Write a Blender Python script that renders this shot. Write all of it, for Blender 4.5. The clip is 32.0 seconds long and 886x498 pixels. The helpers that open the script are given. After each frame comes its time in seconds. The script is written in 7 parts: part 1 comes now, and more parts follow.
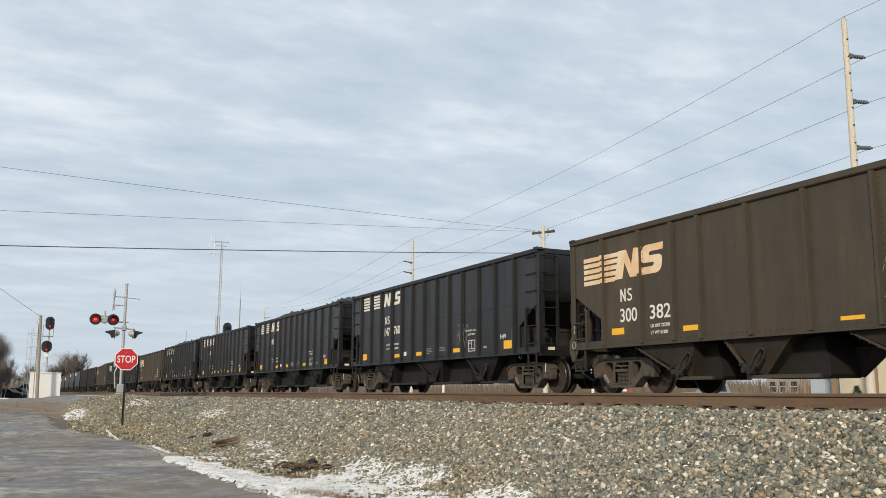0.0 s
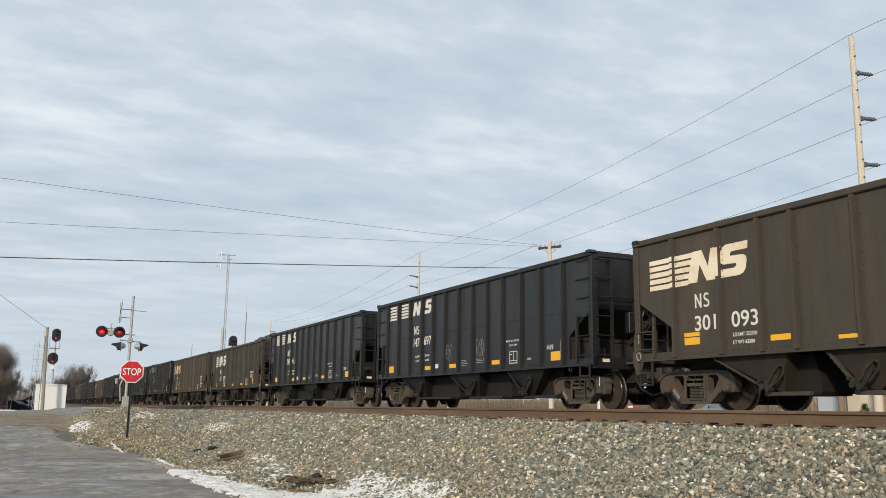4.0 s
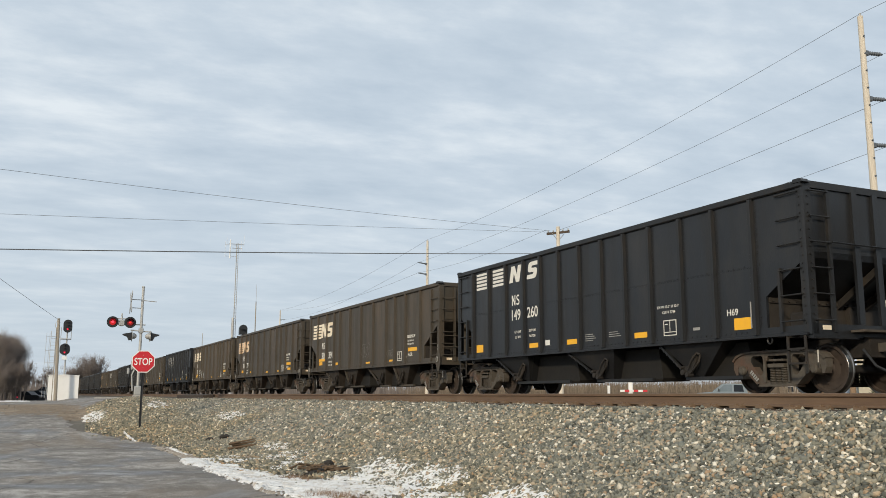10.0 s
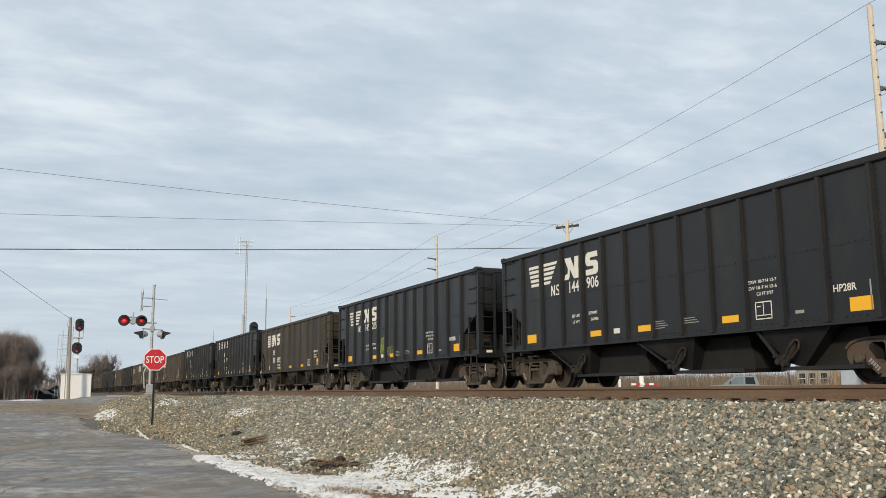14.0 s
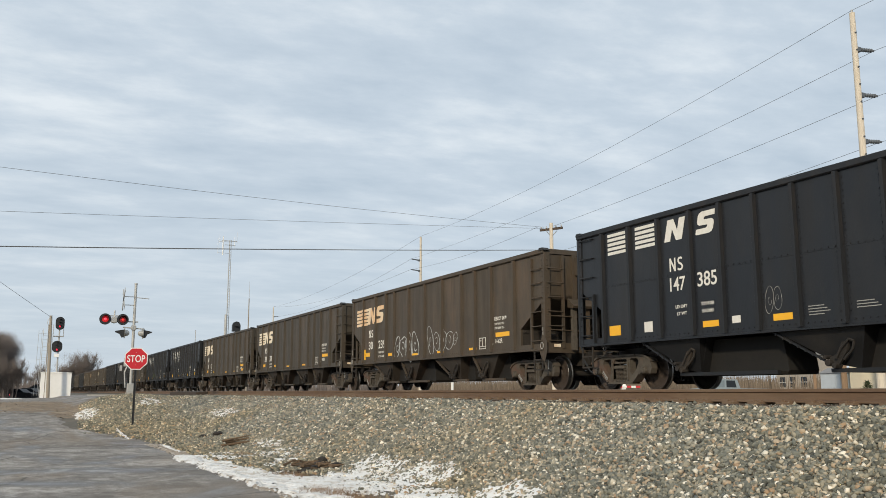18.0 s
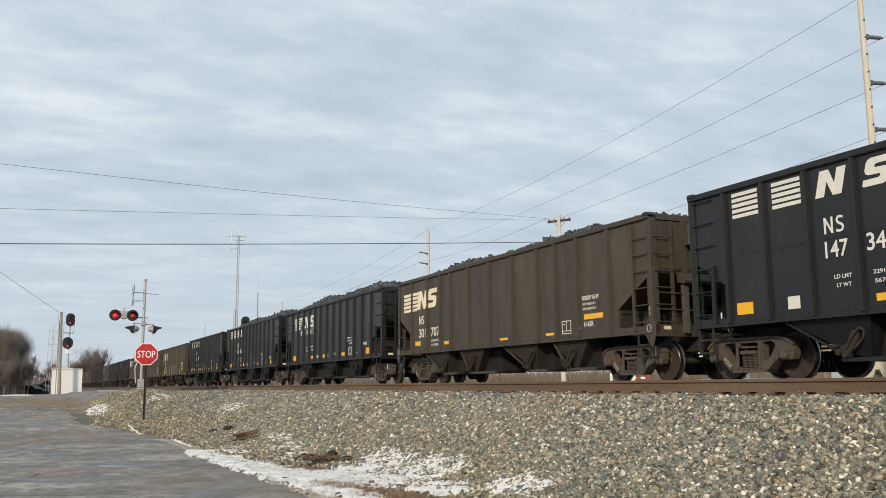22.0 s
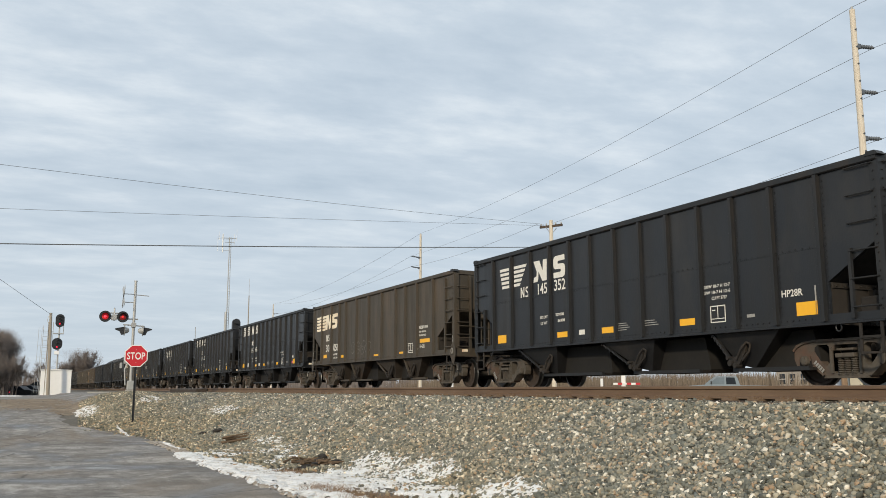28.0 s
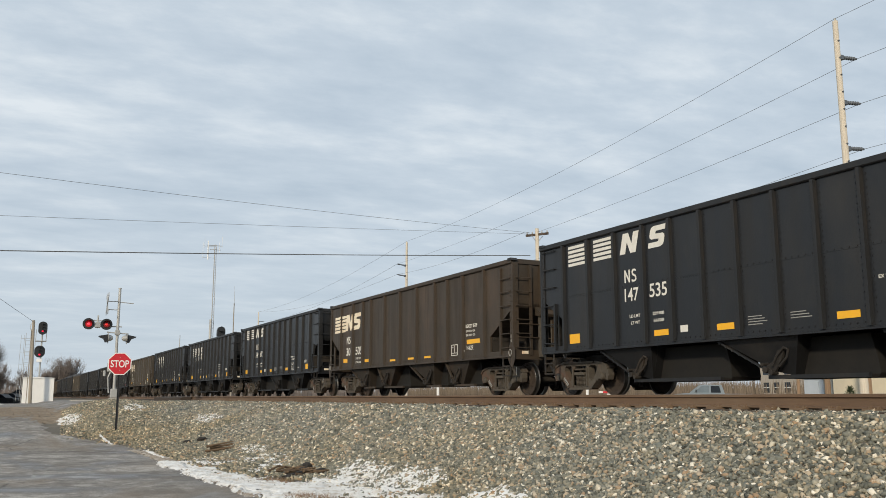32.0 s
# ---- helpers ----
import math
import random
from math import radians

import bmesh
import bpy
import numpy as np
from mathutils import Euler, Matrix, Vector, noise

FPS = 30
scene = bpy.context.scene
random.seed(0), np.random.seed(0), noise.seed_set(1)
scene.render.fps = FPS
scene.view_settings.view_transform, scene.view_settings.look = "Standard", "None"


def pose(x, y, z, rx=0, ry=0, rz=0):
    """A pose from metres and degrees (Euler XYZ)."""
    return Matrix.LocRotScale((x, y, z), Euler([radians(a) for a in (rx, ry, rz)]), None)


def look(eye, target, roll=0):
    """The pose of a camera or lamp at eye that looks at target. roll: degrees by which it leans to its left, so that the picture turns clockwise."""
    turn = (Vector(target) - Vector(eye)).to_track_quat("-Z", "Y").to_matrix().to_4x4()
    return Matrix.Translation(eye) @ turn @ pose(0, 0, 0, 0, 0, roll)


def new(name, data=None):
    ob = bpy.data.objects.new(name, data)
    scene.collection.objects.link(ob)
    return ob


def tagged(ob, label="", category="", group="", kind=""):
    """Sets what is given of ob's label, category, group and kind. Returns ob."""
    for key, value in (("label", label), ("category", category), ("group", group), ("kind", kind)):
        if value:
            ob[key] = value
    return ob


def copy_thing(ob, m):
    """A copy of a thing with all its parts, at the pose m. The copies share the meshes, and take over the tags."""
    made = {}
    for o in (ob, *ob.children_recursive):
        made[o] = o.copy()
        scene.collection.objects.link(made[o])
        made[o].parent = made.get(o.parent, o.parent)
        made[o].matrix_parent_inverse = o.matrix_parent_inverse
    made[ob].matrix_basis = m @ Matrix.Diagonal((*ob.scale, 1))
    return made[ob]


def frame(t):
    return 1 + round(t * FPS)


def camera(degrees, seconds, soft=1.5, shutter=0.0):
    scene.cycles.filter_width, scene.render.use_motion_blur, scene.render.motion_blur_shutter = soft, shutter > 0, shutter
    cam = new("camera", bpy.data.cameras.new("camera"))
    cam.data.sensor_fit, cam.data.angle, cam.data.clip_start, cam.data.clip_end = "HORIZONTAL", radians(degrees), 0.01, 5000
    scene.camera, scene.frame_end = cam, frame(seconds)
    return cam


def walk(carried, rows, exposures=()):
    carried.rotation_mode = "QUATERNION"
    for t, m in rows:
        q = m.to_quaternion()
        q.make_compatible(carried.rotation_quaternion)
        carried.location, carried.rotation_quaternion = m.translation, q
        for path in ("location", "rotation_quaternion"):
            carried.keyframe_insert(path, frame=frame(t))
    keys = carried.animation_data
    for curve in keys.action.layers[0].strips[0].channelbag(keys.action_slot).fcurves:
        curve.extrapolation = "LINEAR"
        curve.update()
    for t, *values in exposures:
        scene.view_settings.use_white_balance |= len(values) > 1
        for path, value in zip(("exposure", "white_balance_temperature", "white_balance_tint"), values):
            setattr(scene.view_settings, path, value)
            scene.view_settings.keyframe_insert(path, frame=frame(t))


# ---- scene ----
from mathutils.geometry import tessellate_polygon

# World: x across the tracks, y along them (the train runs towards +y), z = 0 at the rail tops.
# ---------------------------------------------------------------- camera
cam = camera(53.66, 32.0, soft=0.65)
EYE = (0.0, 0.0, -0.035)
PATH = [
    (0.0, 99.41, -0.31, -26.33), (0.5, 99.47, -0.5, -26.36), (1.0, 99.42, -0.64, -26.37), (1.5, 99.29, -0.76, -26.38),
    (2.0, 99.24, -0.68, -26.26), (2.5, 99.44, -0.68, -26.12), (4.5, 100.46, -0.76, -25.96), (5.0, 100.43, -0.76, -25.88),
    (5.5, 100.18, -0.65, -25.82), (6.0, 100.0, -0.61, -25.89), (6.5, 99.97, -0.66, -25.8), (7.0, 100.01, -0.54, -25.91),
    (7.5, 100.01, -0.33, -25.83), (8.0, 100.01, -0.15, -25.75), (8.5, 99.97, -0.03, -25.9), (9.0, 99.91, -0.05, -25.89),
    (9.5, 99.76, -0.18, -25.45), (10.0, 99.48, -0.12, -25.33), (10.5, 99.33, 0.06, -25.45), (11.0, 99.37, 0.12, -25.53),
    (11.5, 99.52, 0.01, -25.51), (12.0, 99.42, -0.02, -25.14), (12.5, 99.37, -0.03, -25.2), (13.0, 99.42, -0.02, -25.2),
    (13.5, 99.34, 0.38, -24.69), (15.5, 98.57, 0.53, -24.8), (16.0, 98.65, 0.48, -25.11), (16.5, 99.04, 0.24, -25.42),
    (17.0, 99.31, 0.13, -25.48), (17.5, 99.13, 0.04, -25.6), (18.0, 99.25, 0.03, -25.75), (18.5, 99.25, 0.04, -25.8),
    (19.0, 99.03, 0.02, -25.82), (19.5, 99.21, 0.04, -25.84), (20.0, 99.58, 0.08, -25.83), (20.5, 99.47, 0.06, -25.59),
    (21.0, 98.76, 0.31, -25.34), (21.5, 98.51, 0.43, -25.28), (22.0, 98.79, 0.53, -25.15), (22.5, 98.93, 0.5, -25.25),
    (23.0, 99.02, 0.52, -25.36), (23.5, 98.98, 0.48, -25.43), (24.0, 98.95, 0.32, -25.59), (24.5, 98.79, 0.08, -25.64),
    (25.0, 98.63, 0.02, -25.7), (25.5, 98.74, 0.28, -25.8), (26.0, 98.93, 0.42, -25.93), (26.5, 99.15, 0.48, -25.87),
    (28.5, 99.05, -0.03, -25.77), (29.0, 99.15, 0.03, -25.85), (29.5, 99.44, 0.21, -26.05), (30.0, 99.67, 0.27, -26.45),
    (30.5, 99.74, 0.13, -26.7), (31.0, 99.65, 0.05, -26.76), (31.5, 99.54, 0.04, -26.74), (32.0, 99.59, 0.03, -26.68),
]

EXPOSURE = [(0.0, 0.0), (1.0, -0.09), (2.0, -0.045), (5.0, -0.02), (9.0, -0.03), (11.0, -0.06), (12.0, -0.075), (13.0, -0.03), (16.0, -0.045),
            (19.0, -0.03), (22.0, -0.045), (24.0, -0.015), (26.0, -0.045), (29.0, -0.015), (31.0, -0.08), (32.0, -0.08)]

walk(cam, [(t, pose(*EYE, a, b, c)) for t, a, b, c in PATH], EXPOSURE)

# ---------------------------------------------------------------- sky and sun
SUN_AZ, SUN_EL = radians(227), radians(23)     # clockwise from +y


def make_world():
    w = bpy.data.worlds.new("overcast_sky")
    scene.world = w
    w.use_nodes = True
    nt = w.node_tree
    nt.nodes.clear()
    N, Lk = nt.nodes.new, nt.links.new
    out, bg = N("ShaderNodeOutputWorld"), N("ShaderNodeBackground")
    sky = N("ShaderNodeTexSky")
    sky.sky_type, sky.sun_disc = "NISHITA", False
    sky.sun_elevation, sky.sun_rotation = SUN_EL, SUN_AZ
    tc, sep = N("ShaderNodeTexCoord"), N("ShaderNodeSeparateXYZ")
    Lk(tc.outputs["Generated"], sep.inputs[0])
    # the cloud deck is a level sheet: its pattern lies in (x / z, y / z)
    den = N("ShaderNodeMath")
    den.operation = "ADD"
    mx = N("ShaderNodeMath")
    mx.operation = "MAXIMUM"
    Lk(sep.outputs[2], mx.inputs[0])
    mx.inputs[1].default_value = 0.0
    Lk(mx.outputs[0], den.inputs[0])
    den.inputs[1].default_value = 0.10
    div = []
    for k in (0, 1):
        d = N("ShaderNodeMath")
        d.operation = "DIVIDE"
        Lk(sep.outputs[k], d.inputs[0])
        Lk(den.outputs[0], d.inputs[1])
        div.append(d)
    com = N("ShaderNodeCombineXYZ")
    Lk(div[0].outputs[0], com.inputs[0])
    Lk(div[1].outputs[0], com.inputs[1])
    mp = N("ShaderNodeMapping")
    mp.inputs["Rotation"].default_value = (0, 0, radians(24))
    mp.inputs["Scale"].default_value = (0.8, 1.25, 1)
    Lk(com.outputs[0], mp.inputs[0])
    big, fine = N("ShaderNodeTexNoise"), N("ShaderNodeTexNoise")
    for n, sc, det, ro in ((big, 1.3, 4.0, 0.5), (fine, 4.6, 7.0, 0.6)):
        Lk(mp.outputs[0], n.inputs["Vector"])
        n.inputs["Scale"].default_value = sc
        n.inputs["Detail"].default_value = det
        n.inputs["Roughness"].default_value = ro
    mixn = N("ShaderNodeMix")
    mixn.inputs["Factor"].default_value = 0.42
    Lk(big.outputs["Fac"], mixn.inputs["A"])
    Lk(fine.outputs["Fac"], mixn.inputs["B"])
    ramp = N("ShaderNodeValToRGB")
    el = ramp.color_ramp.elements
    el[0].position, el[0].color = 0.34, CLOUD_DARK
    el[1].position, el[1].color = 0.66, CLOUD_LIGHT
    e = el.new(0.50)
    e.color = CLOUD_MID
    Lk(mixn.outputs["Result"], ramp.inputs[0])
    # paler towards the horizon
    hz = N("ShaderNodeMapRange")
    hz.inputs["From Min"].default_value, hz.inputs["From Max"].default_value = 0.02, 0.30
    hz.inputs["To Min"].default_value, hz.inputs["To Max"].default_value = 0.75, 0.0
    Lk(sep.outputs[2], hz.inputs["Value"])
    pale = N("ShaderNodeMix")
    pale.data_type = "RGBA"
    Lk(hz.outputs[0], pale.inputs["Factor"])
    Lk(ramp.outputs[0], pale.inputs["A"])
    pale.inputs["B"].default_value = CLOUD_LOW
    scl = N("ShaderNodeMix")
    scl.data_type, scl.blend_type = "RGBA", "MULTIPLY"
    scl.inputs["Factor"].default_value = 1
    Lk(sky.outputs[0], scl.inputs["A"])
    scl.inputs["B"].default_value = (0.08, 0.08, 0.08, 1)
    both = N("ShaderNodeMix")
    both.data_type = "RGBA"
    both.inputs["Factor"].default_value = 0.92
    Lk(scl.outputs["Result"], both.inputs["A"])
    Lk(pale.outputs["Result"], both.inputs["B"])
    Lk(both.outputs["Result"], bg.inputs["Color"])
    bg.inputs["Strength"].default_value = 1.0
    Lk(bg.outputs[0], out.inputs[0])


CLOUD_DARK, CLOUD_MID, CLOUD_LIGHT = (0.505, 0.605, 0.708, 1), (0.63, 0.722, 0.812, 1), (0.845, 0.91, 0.96, 1)
CLOUD_LOW = (0.60, 0.685, 0.767, 1)
make_world()
sun = new("sun", bpy.data.lights.new("sun", "SUN"))
sun.data.energy, sun.data.angle, sun.data.color = 2.7, radians(4), (1.0, 0.86, 0.66)
sun.matrix_world = look((math.sin(SUN_AZ) * 50, math.cos(SUN_AZ) * 50, math.tan(SUN_EL) * 50), (0, 0, 0))


# ---------------------------------------------------------------- materials
def material(name, base, rough=0.6, metal=0.0, alt=None, scale=3.0, alt2=None, scale2=0.4, bump=0.0, bump_scale=60.0, random=0.0, island=0.0, spec=0.4, stretch=(1, 1, 1), contrast=0.25, tint=False, streak=None):
    """A surface with grain and larger stains; alt: the grain's second colour, alt2: the stains' colour; streak: colour of run-down stains; tint: takes the object's own colour."""
    m = bpy.data.materials.new(name)
    m.use_nodes = True
    nt = m.node_tree
    N, Lk = nt.nodes.new, nt.links.new
    b = nt.nodes["Principled BSDF"]
    b.inputs["Roughness"].default_value, b.inputs["Metallic"].default_value = rough, metal
    b.inputs["Specular IOR Level"].default_value = spec
    tc = N("ShaderNodeTexCoord")
    mp = N("ShaderNodeMapping")
    mp.inputs["Scale"].default_value = stretch
    Lk(tc.outputs["Object"], mp.inputs[0])
    col = N("ShaderNodeRGB")
    col.outputs[0].default_value = (*base, 1)
    cur = col.outputs[0]

    def layer(cur, colour, sc, detail, lo, hi):
        n = N("ShaderNodeTexNoise")
        n.inputs["Scale"].default_value, n.inputs["Detail"].default_value = sc, detail
        n.inputs["Roughness"].default_value = 0.65
        Lk(mp.outputs[0], n.inputs["Vector"])
        r = N("ShaderNodeMapRange")
        r.inputs["From Min"].default_value, r.inputs["From Max"].default_value = lo, hi
        Lk(n.outputs["Fac"], r.inputs["Value"])
        x = N("ShaderNodeMix")
        x.data_type = "RGBA"
        Lk(r.outputs[0], x.inputs["Factor"])
        Lk(cur, x.inputs["A"])
        x.inputs["B"].default_value = (*colour, 1)
        return x.outputs["Result"], n

    if alt:
        cur, _ = layer(cur, alt, scale, 8, 0.5 - contrast, 0.5 + contrast)
    if alt2:
        cur, _ = layer(cur, alt2, scale2, 5, 0.5, 0.72)
    if streak:
        down = N("ShaderNodeMapping")
        down.inputs["Scale"].default_value = (1, 2.2, 0.25)
        Lk(tc.outputs["Object"], down.inputs[0])
        n = N("ShaderNodeTexNoise")
        n.inputs["Scale"].default_value, n.inputs["Detail"].default_value, n.inputs["Roughness"].default_value = 1.6, 6, 0.6
        Lk(down.outputs[0], n.inputs["Vector"])
        r = N("ShaderNodeMapRange")
        r.inputs["From Min"].default_value, r.inputs["From Max"].default_value, r.inputs["To Max"].default_value = 0.45, 0.72, 0.6
        Lk(n.outputs["Fac"], r.inputs["Value"])
        x = N("ShaderNodeMix")
        x.data_type = "RGBA"
        Lk(r.outputs[0], x.inputs["Factor"])
        Lk(cur, x.inputs["A"])
        x.inputs["B"].default_value = (*streak, 1)
        cur = x.outputs["Result"]
        rr = N("ShaderNodeMapRange")
        rr.inputs["To Min"].default_value, rr.inputs["To Max"].default_value = rough - 0.05, min(1.0, rough + 0.25)
        Lk(r.outputs[0], rr.inputs["Value"])
        Lk(rr.outputs[0], b.inputs["Roughness"])
    if tint:
        own = N("ShaderNodeObjectInfo")
        x = N("ShaderNodeMix")
        x.data_type, x.blend_type = "RGBA", "MULTIPLY"
        x.inputs["Factor"].default_value = 1
        Lk(cur, x.inputs["A"])
        Lk(own.outputs["Color"], x.inputs["B"])
        cur = x.outputs["Result"]
    if random or island:
        src = N("ShaderNodeObjectInfo").outputs["Random"] if random else N("ShaderNodeNewGeometry").outputs["Random Per Island"]
        r = N("ShaderNodeMapRange")
        amount = random or island
        r.inputs["To Min"].default_value, r.inputs["To Max"].default_value = 1 - amount, 1 + amount
        Lk(src, r.inputs["Value"])
        hsv = N("ShaderNodeHueSaturation")
        Lk(r.outputs[0], hsv.inputs["Value"])
        Lk(cur, hsv.inputs["Color"])
        cur = hsv.outputs[0]
    Lk(cur, b.inputs["Base Color"])
    if bump:
        n = N("ShaderNodeTexNoise")
        n.inputs["Scale"].default_value, n.inputs["Detail"].default_value = bump_scale, 6
        Lk(mp.outputs[0], n.inputs["Vector"])
        bp = N("ShaderNodeBump")
        bp.inputs["Strength"].default_value, bp.inputs["Distance"].default_value = bump, 0.02
        Lk(n.outputs["Fac"], bp.inputs["Height"])
        Lk(bp.outputs[0], b.inputs["Normal"])
    return m


def glow(name, colour, strength):
    m = bpy.data.materials.new(name)
    m.use_nodes = True
    b = m.node_tree.nodes["Principled BSDF"]
    b.inputs["Base Color"].default_value = (*colour, 1)
    b.inputs["Emission Color"].default_value = (*colour, 1)
    b.inputs["Emission Strength"].default_value = strength
    return m


def stone_material():
    """Crushed stone: each piece takes its own tone of grey, green-grey, tan or off-white."""
    m = bpy.data.materials.new("crushed_stone")
    m.use_nodes = True
    nt = m.node_tree
    N, Lk = nt.nodes.new, nt.links.new
    b = nt.nodes["Principled BSDF"]
    b.inputs["Roughness"].default_value = 0.85
    g = N("ShaderNodeNewGeometry")
    r = N("ShaderNodeValToRGB")
    r.color_ramp.interpolation = "LINEAR"
    tones = [(0.0, (0.085, 0.088, 0.074)), (0.20, (0.165, 0.170, 0.142)), (0.42, (0.245, 0.246, 0.203)), (0.56, (0.35, 0.315, 0.235)), (0.66, (0.195, 0.207, 0.180)), (0.79, (0.48, 0.435, 0.335)), (0.86, (0.40, 0.275, 0.17)), (0.93, (0.62, 0.56, 0.44)), (1.0, (0.97, 0.92, 0.80))]
    el = r.color_ramp.elements
    el[0].position, el[0].color = tones[0][0], (*tones[0][1], 1)
    el[1].position, el[1].color = tones[-1][0], (*tones[-1][1], 1)
    for p, c in tones[1:-1]:
        e = el.new(p)
        e.color = (*c, 1)
    Lk(g.outputs["Random Per Island"], r.inputs[0])
    patch = N("ShaderNodeTexNoise")
    patch.inputs["Scale"].default_value, patch.inputs["Detail"].default_value = 0.35, 3
    pr = N("ShaderNodeMapRange")
    pr.inputs["From Min"].default_value, pr.inputs["From Max"].default_value = 0.45, 0.65
    pr.inputs["To Max"].default_value = 0.4
    Lk(patch.outputs["Fac"], pr.inputs["Value"])
    dust = N("ShaderNodeMix")
    dust.data_type, dust.blend_type = "RGBA", "MULTIPLY"
    Lk(pr.outputs[0], dust.inputs["Factor"])
    Lk(r.outputs[0], dust.inputs["A"])
    dust.inputs["B"].default_value = (1.12, 0.98, 0.76, 1)
    tc0, sp = N("ShaderNodeTexCoord"), N("ShaderNodeSeparateXYZ")
    Lk(tc0.outputs["Object"], sp.inputs[0])
    edge = N("ShaderNodeMath")
    edge.operation = "MULTIPLY_ADD"
    Lk(patch.outputs["Fac"], edge.inputs[0])
    edge.inputs[1].default_value = -5.0
    Lk(sp.outputs[0], edge.inputs[2])
    er = N("ShaderNodeMapRange")
    for k_, v_ in (("From Min", 4.2), ("From Max", 2.2), ("To Min", 0.0), ("To Max", 0.75)):
        er.inputs[k_].default_value = v_
    Lk(edge.outputs[0], er.inputs["Value"])
    clay = N("ShaderNodeMix")
    clay.data_type, clay.blend_type = "RGBA", "MULTIPLY"
    Lk(er.outputs[0], clay.inputs["Factor"])
    clay.inputs["B"].default_value = (1.06, 0.99, 0.86, 1)
    Lk(dust.outputs["Result"], clay.inputs["A"])
    tc, n = N("ShaderNodeTexCoord"), N("ShaderNodeTexNoise")
    n.inputs["Scale"].default_value, n.inputs["Detail"].default_value = 45, 6
    Lk(tc.outputs["Object"], n.inputs["Vector"])
    x = N("ShaderNodeMix")
    x.data_type, x.blend_type = "RGBA", "OVERLAY"
    x.inputs["Factor"].default_value = 0.28
    Lk(tc.outputs["Object"], patch.inputs["Vector"])
    Lk(clay.outputs["Result"], x.inputs["A"])
    Lk(n.outputs["Fac"], x.inputs["B"])
    hs = N("ShaderNodeHueSaturation")
    hs.inputs["Saturation"].default_value = 1.0
    hs.inputs["Value"].default_value = 0.86
    Lk(x.outputs["Result"], hs.inputs["Color"])
    Lk(hs.outputs[0], b.inputs["Base Color"])
    return m


def asphalt_material():
    """Old asphalt: fine grit, broad dark damp patches, pale streaks and thin cracks."""
    m = bpy.data.materials.new("worn_damp_asphalt")
    m.use_nodes = True
    nt = m.node_tree
    N, Lk = nt.nodes.new, nt.links.new
    b = nt.nodes["Principled BSDF"]
    b.inputs["Specular IOR Level"].default_value = 0.28
    tc = N("ShaderNodeTexCoord")

    def noise_of(scale, stretch, detail, turn=0.0, distortion=0.0):
        mp, n = N("ShaderNodeMapping"), N("ShaderNodeTexNoise")
        mp.inputs["Scale"].default_value = stretch
        mp.inputs["Rotation"].default_value = (0, 0, radians(turn))
        Lk(tc.outputs["Object"], mp.inputs[0])
        Lk(mp.outputs[0], n.inputs["Vector"])
        n.inputs["Scale"].default_value, n.inputs["Detail"].default_value = scale, detail
        n.inputs["Distortion"].default_value, n.inputs["Roughness"].default_value = distortion, 0.62
        return n.outputs["Fac"]

    def ranged(v, lo, hi, a=0.0, z=1.0):
        r = N("ShaderNodeMapRange")
        for k, x in (("From Min", lo), ("From Max", hi), ("To Min", a), ("To Max", z)):
            r.inputs[k].default_value = x
        Lk(v, r.inputs["Value"])
        return r.outputs[0]

    def mixed(f, a, c, mode="MIX"):
        x = N("ShaderNodeMix")
        x.data_type, x.blend_type = "RGBA", mode
        Lk(f, x.inputs["Factor"])
        if isinstance(a, tuple):
            x.inputs["A"].default_value = (*a, 1)
        else:
            Lk(a, x.inputs["A"])
        x.inputs["B"].default_value = (*c, 1)
        return x.outputs["Result"]

    streak = noise_of(0.9, (0.45, 0.75, 1), 9, 8, 0.6)
    mottle = noise_of(5.0, (1, 0.5, 1), 8, 20, 0.3)
    damp = noise_of(0.32, (0.8, 0.55, 1), 5, -15, 1.2)
    grit = noise_of(38, (1, 0.6, 1), 6)
    col = mixed(ranged(streak, 0.38, 0.62), (0.225, 0.203, 0.178), (0.52, 0.485, 0.44))
    col = mixed(ranged(damp, 0.50, 0.60), col, (0.16, 0.152, 0.145))
    col = mixed(ranged(mottle, 0.42, 0.66, 0.0, 0.65), col, (0.145, 0.124, 0.101))
    blot = noise_of(2.4, (1, 0.8, 1), 9, 40, 0.5)
    col = mixed(ranged(blot, 0.46, 0.66, 0.0, 0.5), col, (0.13, 0.115, 0.10))
    col = mixed(ranged(blot, 0.44, 0.34, 0.0, 0.5), col, (0.56, 0.53, 0.49))
    soil = noise_of(0.22, (1, 0.6, 1), 7, 30, 0.8)
    col = mixed(ranged(soil, 0.50, 0.62, 0.0, 0.7), col, (0.25, 0.195, 0.14))
    col = mixed(ranged(grit, 0.35, 0.7, 0.0, 0.55), col, (0.08, 0.073, 0.065))
    vo = N("ShaderNodeTexVoronoi")
    vo.feature = "DISTANCE_TO_EDGE"
    vo.inputs["Scale"].default_value = 0.2
    wob = N("ShaderNodeMix")
    wob.data_type, wob.blend_type = "RGBA", "ADD"
    wob.inputs["Factor"].default_value = 0.5
    wn = N("ShaderNodeTexNoise")
    wn.inputs["Scale"].default_value, wn.inputs["Detail"].default_value = 1.4, 5
    Lk(tc.outputs["Object"], wn.inputs["Vector"])
    Lk(tc.outputs["Object"], wob.inputs["A"])
    Lk(wn.outputs["Color"], wob.inputs["B"])
    Lk(wob.outputs["Result"], vo.inputs["Vector"])
    col = mixed(ranged(vo.outputs["Distance"], 0.0, 0.008, 0.75, 0.0), col, (0.05, 0.045, 0.04))
    Lk(col, b.inputs["Base Color"])
